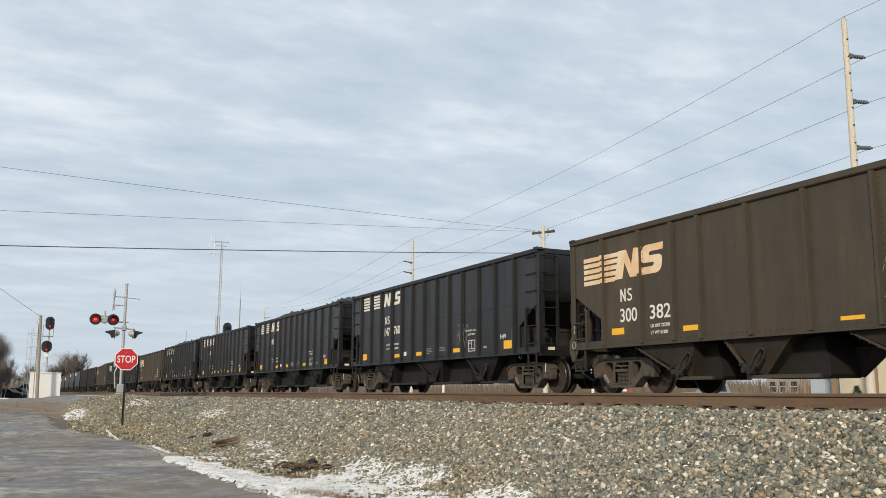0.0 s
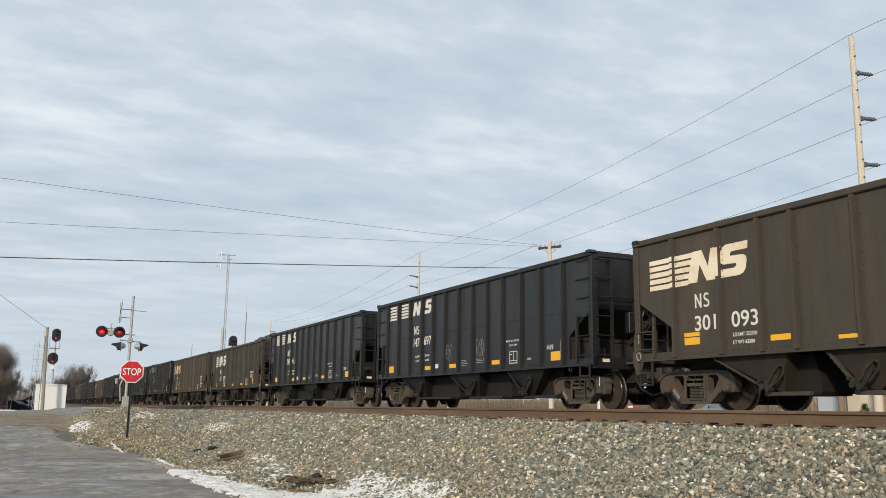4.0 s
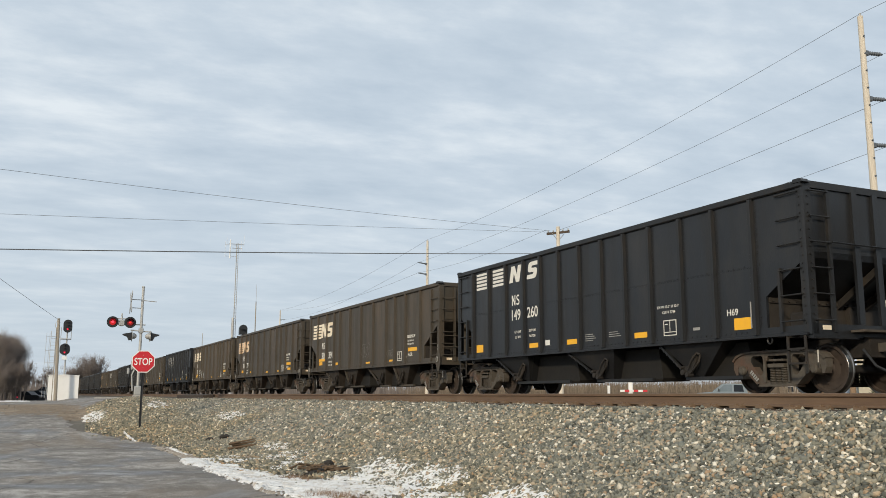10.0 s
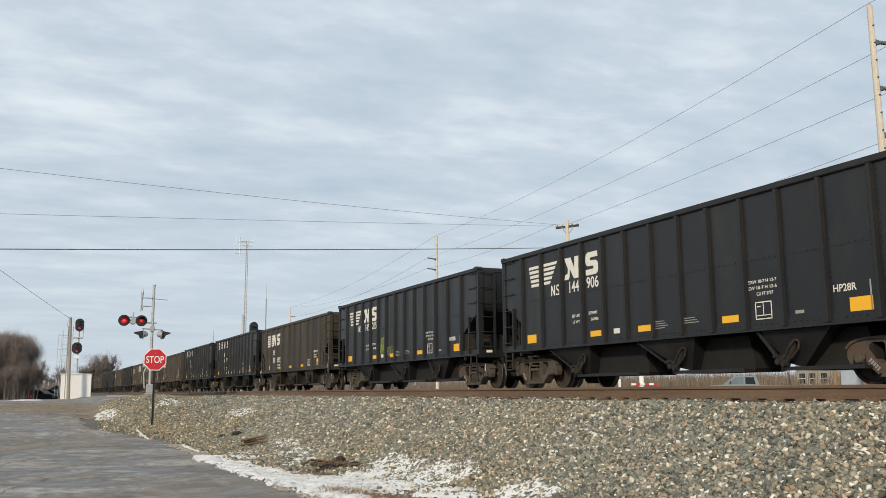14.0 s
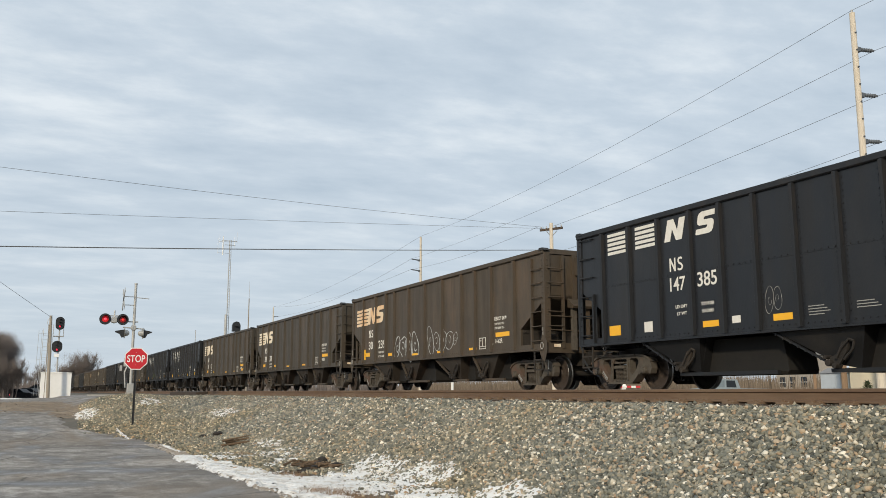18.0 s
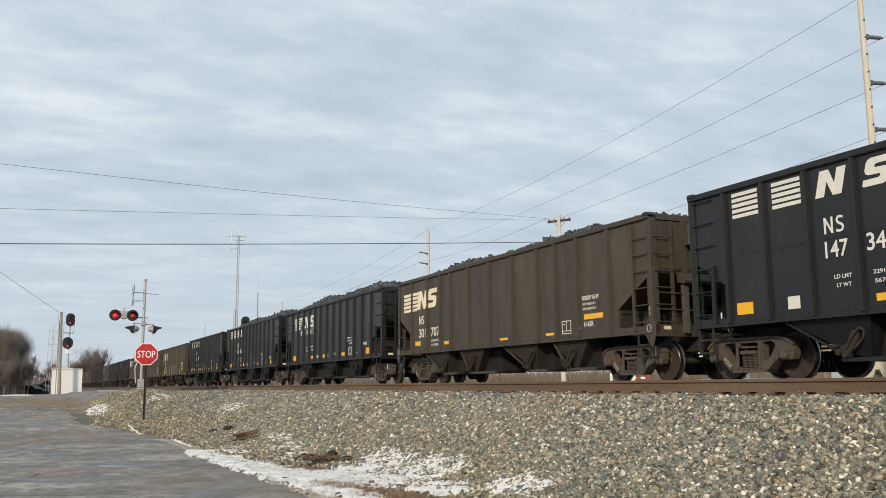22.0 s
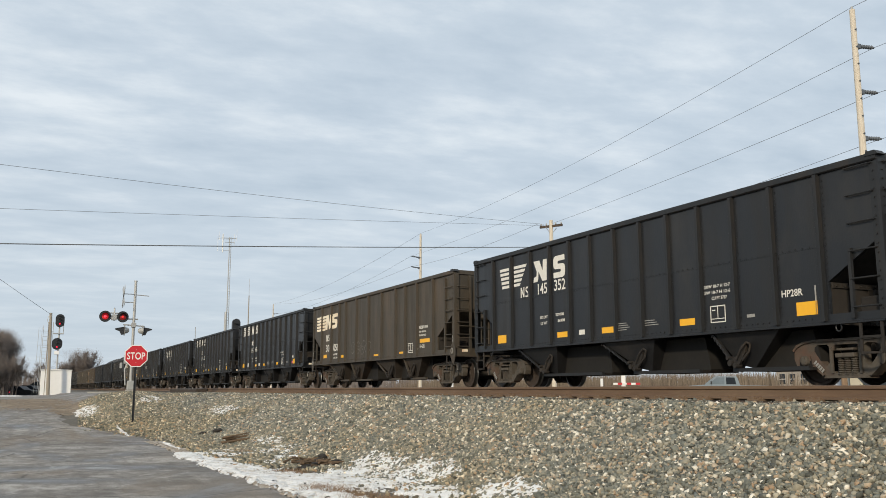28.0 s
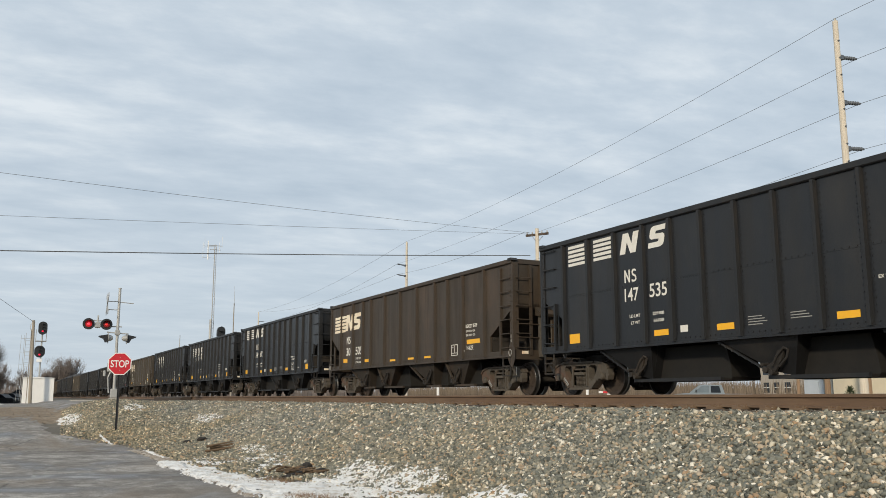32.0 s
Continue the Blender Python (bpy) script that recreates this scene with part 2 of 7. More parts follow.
    Lk(ranged(damp, 0.50, 0.62, 0.85, 0.36), b.inputs["Roughness"])
    bp = N("ShaderNodeBump")
    bp.inputs["Strength"].default_value, bp.inputs["Distance"].default_value = 0.45, 0.02
    Lk(grit, bp.inputs["Height"])
    Lk(bp.outputs[0], b.inputs["Normal"])
    return m


BROWN = material("weathered_brown_car_paint", (0.077, 0.064, 0.0465), 0.56, alt=(0.056, 0.0485, 0.038), scale=3, alt2=(0.102, 0.075, 0.050), scale2=0.9, bump=0.12, bump_scale=30, stretch=(1, 1, 0.5), spec=0.32, contrast=0.22, tint=True, streak=(0.054, 0.0465, 0.038))
BLACK = material("black_car_paint", (0.0182, 0.0196, 0.0218), 0.40, alt=(0.0136, 0.0148, 0.0168), scale=3, alt2=(0.028, 0.0262, 0.024), scale2=0.9, bump=0.10, bump_scale=30, stretch=(1, 1, 0.5), spec=0.40, contrast=0.22, tint=True, streak=(0.0245, 0.0232, 0.0215))
WORN_BROWN = material("dusty_brown_ribs", (0.076, 0.064, 0.049), 0.58, alt=(0.054, 0.047, 0.037), scale=6, stretch=(1, 1, 0.3), spec=0.32, alt2=(0.088, 0.064, 0.044), scale2=2.2, tint=True)
WORN_BLACK = material("dusty_black_ribs", (0.0235, 0.0243, 0.0253), 0.5, alt=(0.0165, 0.0175, 0.019), scale=6, stretch=(1, 1, 0.3), spec=0.35, alt2=(0.034, 0.029, 0.024), scale2=2.5, tint=True)
RUSTY = material("dusty_cast_steel", (0.115, 0.100, 0.080), 0.78, alt=(0.066, 0.057, 0.047), scale=9, alt2=(0.125, 0.072, 0.050), scale2=1.3, bump=0.2, bump_scale=50)
GRIME = material("grimy_underframe", (0.032, 0.0275, 0.0235), 0.8, alt=(0.019, 0.017, 0.0155), scale=8, alt2=(0.06, 0.046, 0.033), scale2=1.5, bump=0.2)
WHEEL = material("brown_wheel_steel", (0.070, 0.052, 0.040), 0.7, alt=(0.036, 0.028, 0.023), scale=9, bump=0.1)
TREAD = material("polished_wheel_tread", (0.42, 0.41, 0.39), 0.3, metal=1.0, alt=(0.3, 0.29, 0.27), scale=20)
RAIL = material("rusty_rail", (0.17, 0.105, 0.062), 0.7, alt=(0.11, 0.07, 0.045), scale=14, alt2=(0.20, 0.14, 0.09), scale2=1.2, bump=0.15, stretch=(1, 0.15, 1))
RAILTOP = material("worn_rail_top", (0.33, 0.27, 0.22), 0.4, metal=0.8, alt=(0.2, 0.15, 0.11), scale=10)
TIE = material("creosoted_timber", (0.085, 0.062, 0.045), 0.9, alt=(0.05, 0.038, 0.03), scale=15, bump=0.4, stretch=(0.2, 1, 1), random=0.3)
COAL = material("coal_lumps", (0.075, 0.075, 0.077), 0.42, alt=(0.03, 0.03, 0.031), scale=14, island=0.6, spec=0.5)
WHITE = material("white_lettering", (0.82, 0.80, 0.73), 0.6, alt=(0.70, 0.67, 0.60), scale=9)
LOGO = material("faded_cream_logo", (0.93, 0.85, 0.68), 0.6, alt=(0.84, 0.71, 0.52), scale=3, alt2=(0.66, 0.43, 0.25), scale2=1.3)
LOGO_RUST = material("rust_stained_logo", (0.84, 0.62, 0.38), 0.6, alt=(0.72, 0.42, 0.22), scale=2.5, alt2=(0.86, 0.76, 0.58), scale2=1.1)
YELLOW = material("yellow_reflector_panel", (0.96, 0.50, 0.022), 0.4, alt=(0.90, 0.46, 0.03), scale=10)
PINK = material("pink_decal", (0.75, 0.16, 0.22), 0.5, alt=(0.66, 0.15, 0.2), scale=12)
BAR = material("stencilled_small_text", (0.42, 0.41, 0.38), 0.6, alt=(0.22, 0.215, 0.20), scale=30)
STONE = stone_material()
GROUND = material("gravelly_soil", (0.16, 0.14, 0.11), 0.95, alt=(0.09, 0.08, 0.065), scale=9, alt2=(0.24, 0.20, 0.15), scale2=0.35, bump=0.6, bump_scale=25)
ASPHALT = asphalt_material()
SLUSH = material("dirty_slush", (0.46, 0.38, 0.29), 0.7, alt=(0.22, 0.18, 0.14), scale=14, alt2=(0.62, 0.58, 0.52), scale2=5, bump=0.5, bump_scale=40)
# bay sheets: grime and the shade of their downward slope, both in the colour
BLACK_BAY = material("shaded_sooty_black_sheet", (0.0145, 0.0145, 0.015), 0.5, alt=(0.010, 0.010, 0.0105), scale=4, alt2=(0.026, 0.023, 0.02), scale2=1.2, bump=0.15, spec=0.35)
BROWN_BAY = material("shaded_grimy_brown_sheet", (0.046, 0.037, 0.028), 0.65, alt=(0.027, 0.0225, 0.0185), scale=4, alt2=(0.085, 0.048, 0.03), scale2=1.2, bump=0.15, spec=0.3)
DUSTED = material("brown_dusty_steel", (0.047, 0.0395, 0.0315), 0.8, alt=(0.028, 0.024, 0.0205), scale=5, alt2=(0.028, 0.025, 0.022), scale2=1.4, bump=0.2, stretch=(1, 1, 0.5))
# sooty steel, with the shade between the bays put into its near-black colour
SHADED_STEEL = material("shaded_sooty_steel", (0.012, 0.0115, 0.011), 0.8, alt=(0.02, 0.018, 0.015), scale=5)
BROWNDARK = material("dark_brown_car_paint", (0.053, 0.0445, 0.033), 0.55, alt=(0.036, 0.0315, 0.0255), scale=3, alt2=(0.072, 0.054, 0.037), scale2=0.9, bump=0.12, bump_scale=30, stretch=(1, 1, 0.5), spec=0.3, tint=True, streak=(0.035, 0.0305, 0.025))
DRYGRASS = material("dry_brown_grass", (0.30, 0.20, 0.12), 0.95, alt=(0.19, 0.125, 0.08), scale=6, island=0.35)
SNOW = material("old_granular_snow", (0.88, 0.88, 0.87), 0.7, alt=(0.74, 0.71, 0.66), scale=12, alt2=(0.50, 0.42, 0.33), scale2=3.2, bump=0.8, bump_scale=40)
WOOD = material("weathered_pole_wood", (0.74, 0.67, 0.56), 0.85, alt=(0.57, 0.50, 0.40), scale=6, bump=0.3, stretch=(3, 3, 0.25))
WOODGREY = material("grey_pole_wood", (0.40, 0.36, 0.30), 0.9, alt=(0.26, 0.23, 0.19), scale=6, bump=0.3, stretch=(3, 3, 0.25))
GALV = material("galvanised_steel", (0.50, 0.50, 0.48), 0.5, metal=0.35, alt=(0.40, 0.40, 0.39), scale=12)
DARKSTEEL = material("dark_painted_steel", (0.03, 0.032, 0.035), 0.5, alt=(0.02, 0.021, 0.023), scale=10)
WHITEBOX = material("white_enamel", (0.88, 0.88, 0.86), 0.45, alt=(0.82, 0.82, 0.80), scale=3)
SIGNRED = material("red_sign_face", (0.56, 0.018, 0.03), 0.45, alt=(0.50, 0.02, 0.032), scale=4)
SIGNWHITE = material("white_sign_sheeting", (0.82, 0.82, 0.80), 0.4, alt=(0.76, 0.76, 0.74), scale=6)
CONCRETE = material("pale_concrete", (0.44, 0.42, 0.38), 0.85, alt=(0.33, 0.31, 0.28), scale=5, bump=0.3)
WIRE = material("grey_wire", (0.13, 0.13, 0.13), 0.6, alt=(0.10, 0.10, 0.10), scale=3)
TWIG = material("bare_twigs", (0.225, 0.192, 0.172), 0.9, alt=(0.15, 0.128, 0.116), scale=1.5, island=0.3)
BRUSH = material("dry_brush", (0.21, 0.165, 0.12), 0.95, alt=(0.13, 0.105, 0.08), scale=1.2, island=0.35)
CREAM = material("cream_wall_cladding", (0.74, 0.66, 0.50), 0.7, alt=(0.66, 0.58, 0.43), scale=1.5)
ARMGREY = material("dark_grey_polymer", (0.13, 0.15, 0.17), 0.5, alt=(0.09, 0.10, 0.115), scale=8)
GREYWALL = material("grey_weatherboards", (0.40, 0.36, 0.31), 0.85, alt=(0.31, 0.28, 0.24), scale=2)
GREYROOF = material("grey_roofing", (0.26, 0.26, 0.26), 0.8, alt=(0.2, 0.2, 0.2), scale=3)
SILVER = material("silver_blue_car_paint", (0.24, 0.29, 0.33), 0.3, metal=0.3, alt=(0.21, 0.26, 0.30), scale=4)
GLASS = material("dark_vehicle_glass", (0.03, 0.04, 0.05), 0.1, alt=(0.025, 0.03, 0.04), scale=2, spec=0.6)
# pale blue base colour stands for the sky mirrored in the glass
PALEGLASS = material("glass_with_painted_sky", (0.20, 0.25, 0.29), 0.12, alt=(0.15, 0.19, 0.22), scale=2, spec=0.7)
SHEDBLUE = material("blue_grey_sheet_metal", (0.50, 0.55, 0.60), 0.5, alt=(0.44, 0.49, 0.54), scale=2)
POSTWOOD = material("brown_timber", (0.36, 0.24, 0.15), 0.85, alt=(0.24, 0.16, 0.10), scale=5, stretch=(3, 3, 0.3), bump=0.3)
EVERGREEN = material("evergreen_needles", (0.05, 0.075, 0.035), 0.9, alt=(0.035, 0.05, 0.025), scale=5, island=0.4)
LAMPRED = glow("lit_red_lens", (1.0, 0.05, 0.09), 1.0)
SIGNALRED = glow("small_red_signal_lens", (0.9, 0.02, 0.06), 0.55)
LENSLIT = glow("bright_red_lens", (0.5, 0.010, 0.014), 0.32)
LAMPLOW = glow("fading_red_lamp", (0.75, 0.03, 0.03), 0.55)
LAMPDIM = material("dull_red_lens", (0.30, 0.02, 0.025), 0.25, alt=(0.24, 0.02, 0.02), scale=10)
CHALK = material("faded_white_spray", (0.36, 0.35, 0.32), 0.7, alt=(0.22, 0.21, 0.19), scale=14)
SPRAY = material("pale_blue_white_spray", (0.56, 0.58, 0.57), 0.7, alt=(0.40, 0.41, 0.40), scale=10)
LIME = material("yellow_green_spray", (0.42, 0.50, 0.08), 0.6, alt=(0.34, 0.42, 0.08), scale=12)
LEAD = material("greenish_end_cap", (0.12, 0.22, 0.14), 0.6, alt=(0.10, 0.17, 0.12), scale=20)
DEADWOOD = material("rotten_wood", (0.20, 0.135, 0.082), 0.95, alt=(0.075, 0.052, 0.036), scale=8, bump=0.5, stretch=(1, 1, 3))
MUDTAN = material("tan_road_mud", (0.27, 0.205, 0.14), 0.9, alt=(0.17, 0.135, 0.10), scale=3, alt2=(0.33, 0.27, 0.20), scale2=0.8, bump=0.4, bump_scale=30)
MUD = material("dark_wet_earth", (0.035, 0.029, 0.023), 0.8, alt=(0.02, 0.017, 0.014), scale=14, bump=0.5)


# ---------------------------------------------------------------- mesh helpers
def finish(bm, name, mat, smooth=False):
    me = bpy.data.meshes.new(name)
    bmesh.ops.recalc_face_normals(bm, faces=bm.faces[:])
    if smooth:
        for f in bm.faces:
            f.smooth = True
    bm.to_mesh(me)
    bm.free()
    me.materials.append(mat)
    return me


def part(name, bm, mat, parent=None, label="", loc=None, smooth=False):
    """Links a bmesh (or a mesh) as one mesh object under parent."""
    me = bm if isinstance(bm, bpy.types.Mesh) else finish(bm, name, mat, smooth)
    ob = new(name, me)
    ob.parent = parent
    if loc is not None:
        ob.location = loc
    if label:
        ob["label"] = label
    return ob


def empty(name, loc=(0, 0, 0), **tags):
    ob = new(name)
    ob.location = loc
    ob.empty_display_size = 0.2
    return tagged(ob, **tags)


def box(bm, x0, x1, y0, y1, z0, z1, bevel=0.0):
    v = [bm.verts.new((x, y, z)) for z in (z0, z1) for y in (y0, y1) for x in (x0, x1)]
    fs = [bm.faces.new([v[i] for i in q]) for q in ((0, 2, 3, 1), (4, 5, 7, 6), (0, 1, 5, 4), (2, 6, 7, 3), (0, 4, 6, 2), (1, 3, 7, 5))]
    if bevel:
        es = list({e for f in fs for e in f.edges})
        bmesh.ops.bevel(bm, geom=es, offset=bevel, segments=1, affect="EDGES")
    return bm


def prism(bm, pts, axis, a, b):
    """A polygon pushed along an axis from a to b. pts are the other two coordinates in xyz order."""
    def place(u, w, k):
        return {"x": (k, u, w), "y": (u, k, w), "z": (u, w, k)}[axis]
    lo = [bm.verts.new(place(u, w, a)) for u, w in pts]
    hi = [bm.verts.new(place(u, w, b)) for u, w in pts]
    n = len(pts)
    bm.faces.new(lo)
    bm.faces.new(hi[::-1])
    for i in range(n):
        bm.faces.new((lo[i], hi[i], hi[(i + 1) % n], lo[(i + 1) % n]))
    return bm


def rod(bm, a, b, r0, r1=None, n=8, caps=True):
    """A round tapered bar from a to b."""
    a, b = Vector(a), Vector(b)
    r1 = r0 if r1 is None else r1
    d = (b - a).normalized()
    u = d.orthogonal().normalized()
    w = d.cross(u)
    rings = []
    for c, r in ((a, r0), (b, r1)):
        rings.append([bm.verts.new(c + (u * math.cos(2 * math.pi * i / n) + w * math.sin(2 * math.pi * i / n)) * r) for i in range(n)])
    for i in range(n):
        bm.faces.new((rings[0][i], rings[0][(i + 1) % n], rings[1][(i + 1) % n], rings[1][i]))
    if caps:
        bm.faces.new(rings[0][::-1])
        bm.faces.new(rings[1])
    return bm


def lathe(bm, prof, centre, axis="x", n=28, caps=True):
    """A turned shape: prof is a list of (along, radius)."""
    rings = []
    for al, r in prof:
        ring = []
        for i in range(n):
            c, s = math.cos(2 * math.pi * i / n) * r, math.sin(2 * math.pi * i / n) * r
            p = {"x": (al, c, s), "y": (c, al, s), "z": (c, s, al)}[axis]
            ring.append(bm.verts.new((centre[0] + p[0], centre[1] + p[1], centre[2] + p[2])))
        rings.append(ring)
    for k in range(len(rings) - 1):
        for i in range(n):
            bm.faces.new((rings[k][i], rings[k][(i + 1) % n], rings[k + 1][(i + 1) % n], rings[k + 1][i]))
    if caps:
        bm.faces.new(rings[0][::-1])
        bm.faces.new(rings[-1])
    return bm


def B():
    return bmesh.new()


def grid_mesh(name, X, Y, Z, mat, keep=None, smooth=True):
    """A sheet over a rectangular array of points; keep: which cells to draw."""
    ny, nx = X.shape
    verts = np.stack([X, Y, Z], -1).reshape(-1, 3)
    idx = np.arange(nx * ny).reshape(ny, nx)
    q = np.stack([idx[:-1, :-1], idx[:-1, 1:], idx[1:, 1:], idx[1:, :-1]], -1).reshape(-1, 4)
    if keep is not None:
        q = q[keep.reshape(-1)]
        used = np.unique(q)
        remap = np.full(len(verts), -1)
        remap[used] = np.arange(len(used))
        verts, q = verts[used], remap[q]
    me = bpy.data.meshes.new(name)
    me.from_pydata(verts.tolist(), [], q.tolist())
    me.materials.append(mat)
    if smooth:
        me.shade_smooth()
    return me


def wave(x, y, s=1.0, seed=0.0):
    """Smooth unevenness in about -1..1, for arrays."""
    return (np.sin(x * 1.7 * s + seed) * np.cos(y * 1.3 * s - seed * 0.7) + 0.6 * np.sin(x * 3.9 * s + y * 2.7 * s + seed * 2) + 0.4 * np.cos(x * 7.3 * s - y * 6.1 * s + seed)) / 2.0


def smooth01(v):
    v = np.clip(v, 0, 1)
    return v * v * (3 - 2 * v)


# ---------------------------------------------------------------- the ground
TRACK_NEAR, TRACK_FAR = 10.16, 14.07
YARD = -1.0             # level land beyond the tracks


def ground_z(x, y):
    """The height of the ground: the road, the ballast bank with its shoulder, and the low land behind the tracks."""
    x, y = np.asarray(x, float), np.asarray(y, float)
    road = -1.55 + 1.02 * smooth01((y - 25) / 27) - 0.6 * smooth01((y - 70) / 60)
    steep = 0.50 - 0.47 * smooth01((y - 19) / 24)
    bank = -0.27 - np.maximum(0, 8.35 - x) * steep - np.maximum(0, 3.4 - x) * 0.35
    bank = bank + 0.22 * np.exp(-((x - 4.6) / 1.6) ** 2 - ((y - 42.0) / 3.0) ** 2)
    left = np.maximum(road, bank)
    blend = np.clip(1 - np.abs(road - bank) / 0.35, 0, 1)
    left = left + 0.06 * blend * blend
    right = np.maximum(YARD, -0.27 - np.maximum(0, x - 16.6) * 0.45)
    return np.where(x < 12, left, right)


def axis_points(*spans):
    out = []
    for a, b, n in spans:
        out += list(np.linspace(a, b, n, endpoint=False))
    return np.array(out + [spans[-1][1]])


def make_ground():
    gx = axis_points((-3000, -300, 10), (-300, -40, 14), (-40, 1, 30), (1, 9, 54), (9, 20, 22), (20, 70, 20), (70, 300, 12), (300, 3000, 10))
    gy = axis_points((-2000, -100, 8), (-100, 2, 24), (2, 30, 110), (30, 70, 60), (70, 200, 26), (200, 4000, 22))
    X, Y = np.meshgrid(gx, gy)
    Z = ground_z(X, Y) + 0.025 * wave(X, Y, 1.3) * (np.abs(X) < 60)
    tagged(new("ground", grid_mesh("ground", X, Y, Z, GROUND)), "gravelly soil and ballast bank sloping down to the road", "ground", kind="structure")


def road_edge(y):
    """The right-hand edge of the asphalt."""
    return 3.75 - 2.0 * smooth01((y - 27) / 9) + 5.6 * smooth01((y - 42) / 6) + 0.16 * wave(y * 0.7, y * 0.31, 1.0, 2.0) + 0.05 * wave(y * 3.1, y, 2.0)


def make_road():
    gy = axis_points((-40, 4, 20), (4, 46, 160), (46, 60, 40), (60, 90, 16))
    k = np.linspace(0, 1, 50)
    Y = np.repeat(gy[:, None], len(k), 1)
    left = -9.0 + 0.4 * wave(gy * 0.3, gy * 0.2)
    E = road_edge(gy)
    X = left[:, None] + (E - left)[:, None] * k[None, :]
    Z = ground_z(X, Y) + 0.028 + 0.012 * wave(X, Y, 0.8)
    Z[:, -1] -= 0.05
    road = tagged(new("road", grid_mesh("road", X, Y, Z, ASPHALT)), "worn grey asphalt road, wet in shallow patches", "road", kind="structure")
    bm = B()
    for (x0, x1) in ((8.75, 9.30), (9.53, 10.79), (11.02, 13.22), (13.44, 14.70), (14.93, 19.5)):
        prism(bm, [(x0, -0.25), (x0, 0.0 if x0 > 9 else -0.06), (x1, 0.0), (x1, -0.25)], "y", 48.6, 57.5)
    part("crossing_deck", bm, TIE, None)
    tagged(bpy.data.objects["crossing_deck"], "dark timber level crossing deck between the rails", "level crossing", kind="structure")


def scatter(name, pts, sizes, mat, round_to=0):
    """Many broken stones in one mesh: the first round_to of them with their corners worn off."""
    rng = np.random.default_rng(5)
    cube = np.array([(x, y, z) for z in (-1, 1) for y in (-1, 1) for x in (-1, 1)], float) * 0.5
    quads = np.array([(0, 2, 3, 1), (4, 5, 7, 6), (0, 1, 5, 4), (2, 6, 7, 3), (0, 4, 6, 2), (1, 3, 7, 5)])
    worn = np.array([(x, y, 0) for x in (-1, 1) for y in (-1, 1)] + [(x, 0, z) for x in (-1, 1) for z in (-1, 1)] + [(0, y, z) for y in (-1, 1) for z in (-1, 1)], float) * 0.56
    square, corner = [], []
    for k in range(3):
        a, b = (k + 1) % 3, (k + 2) % 3
        for d in (-1, 1):
            ring = [i for i in range(12) if worn[i][k] * d > 0.1]
            ring.sort(key=lambda i: math.atan2(worn[i][b], worn[i][a]) * d)
            square.append(ring)
    for sx in (-1, 1):
        for sy in (-1, 1):
            for sz in (-1, 1):
                ring = [i for i in range(12) if worn[i] @ (sx, sy, sz) > 1.0]
                u = np.cross(worn[ring[1]] - worn[ring[0]], worn[ring[2]] - worn[ring[0]])
                corner.append(ring if u @ (sx, sy, sz) > 0 else ring[::-1])

    def stones(base, pts, sizes, jitter):
        n = len(pts)
        v = base[None] + rng.uniform(-jitter, jitter, (n, len(base), 3))
        v *= np.stack([rng.uniform(0.85, 1.45, n), rng.uniform(0.75, 1.2, n), rng.uniform(0.45, 0.85, n)], 1)[:, None, :] * sizes[:, None, None]
        q = rng.normal(size=(n, 4)) * (1.0, 0.45, 0.45, 1.0)
        q /= np.linalg.norm(q, axis=1)[:, None]
        w, x, y, z = q.T
        R = np.stack([1 - 2 * (y * y + z * z), 2 * (x * y - z * w), 2 * (x * z + y * w), 2 * (x * y + z * w), 1 - 2 * (x * x + z * z), 2 * (y * z - x * w), 2 * (x * z - y * w), 2 * (y * z + x * w), 1 - 2 * (x * x + y * y)], 1).reshape(n, 3, 3)
        return (np.einsum("nij,nkj->nki", R, v) + pts[:, None, :]).reshape(-1, 3)

    near, far = min(round_to, len(pts)), len(pts) - min(round_to, len(pts))
    co, loops, sizes_of = [], [], []
    if near:
        co.append(stones(worn, pts[:near], sizes[:near], 0.30))
        at = 12 * np.arange(near)[:, None, None]
        loops += [(np.array(square)[None] + at).reshape(-1), (np.array(corner)[None] + at).reshape(-1)]
        sizes_of += [np.full(near * 6, 4), np.full(near * 8, 3)]
    if far:
        co.append(stones(cube, pts[near:], sizes[near:], 0.26))
        loops.append((quads[None] + 12 * near + 8 * np.arange(far)[:, None, None]).reshape(-1))
        sizes_of.append(np.full(far * 6, 4))
    co, loops, sizes_of = np.concatenate(co), np.concatenate(loops).astype(np.int32), np.concatenate(sizes_of)
    me = bpy.data.meshes.new(name)
    me.vertices.add(len(co))
    me.vertices.foreach_set("co", co.reshape(-1))
    me.loops.add(len(loops))
    me.loops.foreach_set("vertex_index", loops)
    me.polygons.add(len(sizes_of))
    me.polygons.foreach_set("loop_start", np.concatenate([[0], np.cumsum(sizes_of)[:-1]]).astype(np.int32))
    me.update(calc_edges=True)
    me.validate()
    me.materials.append(mat)
    return new(name, me)


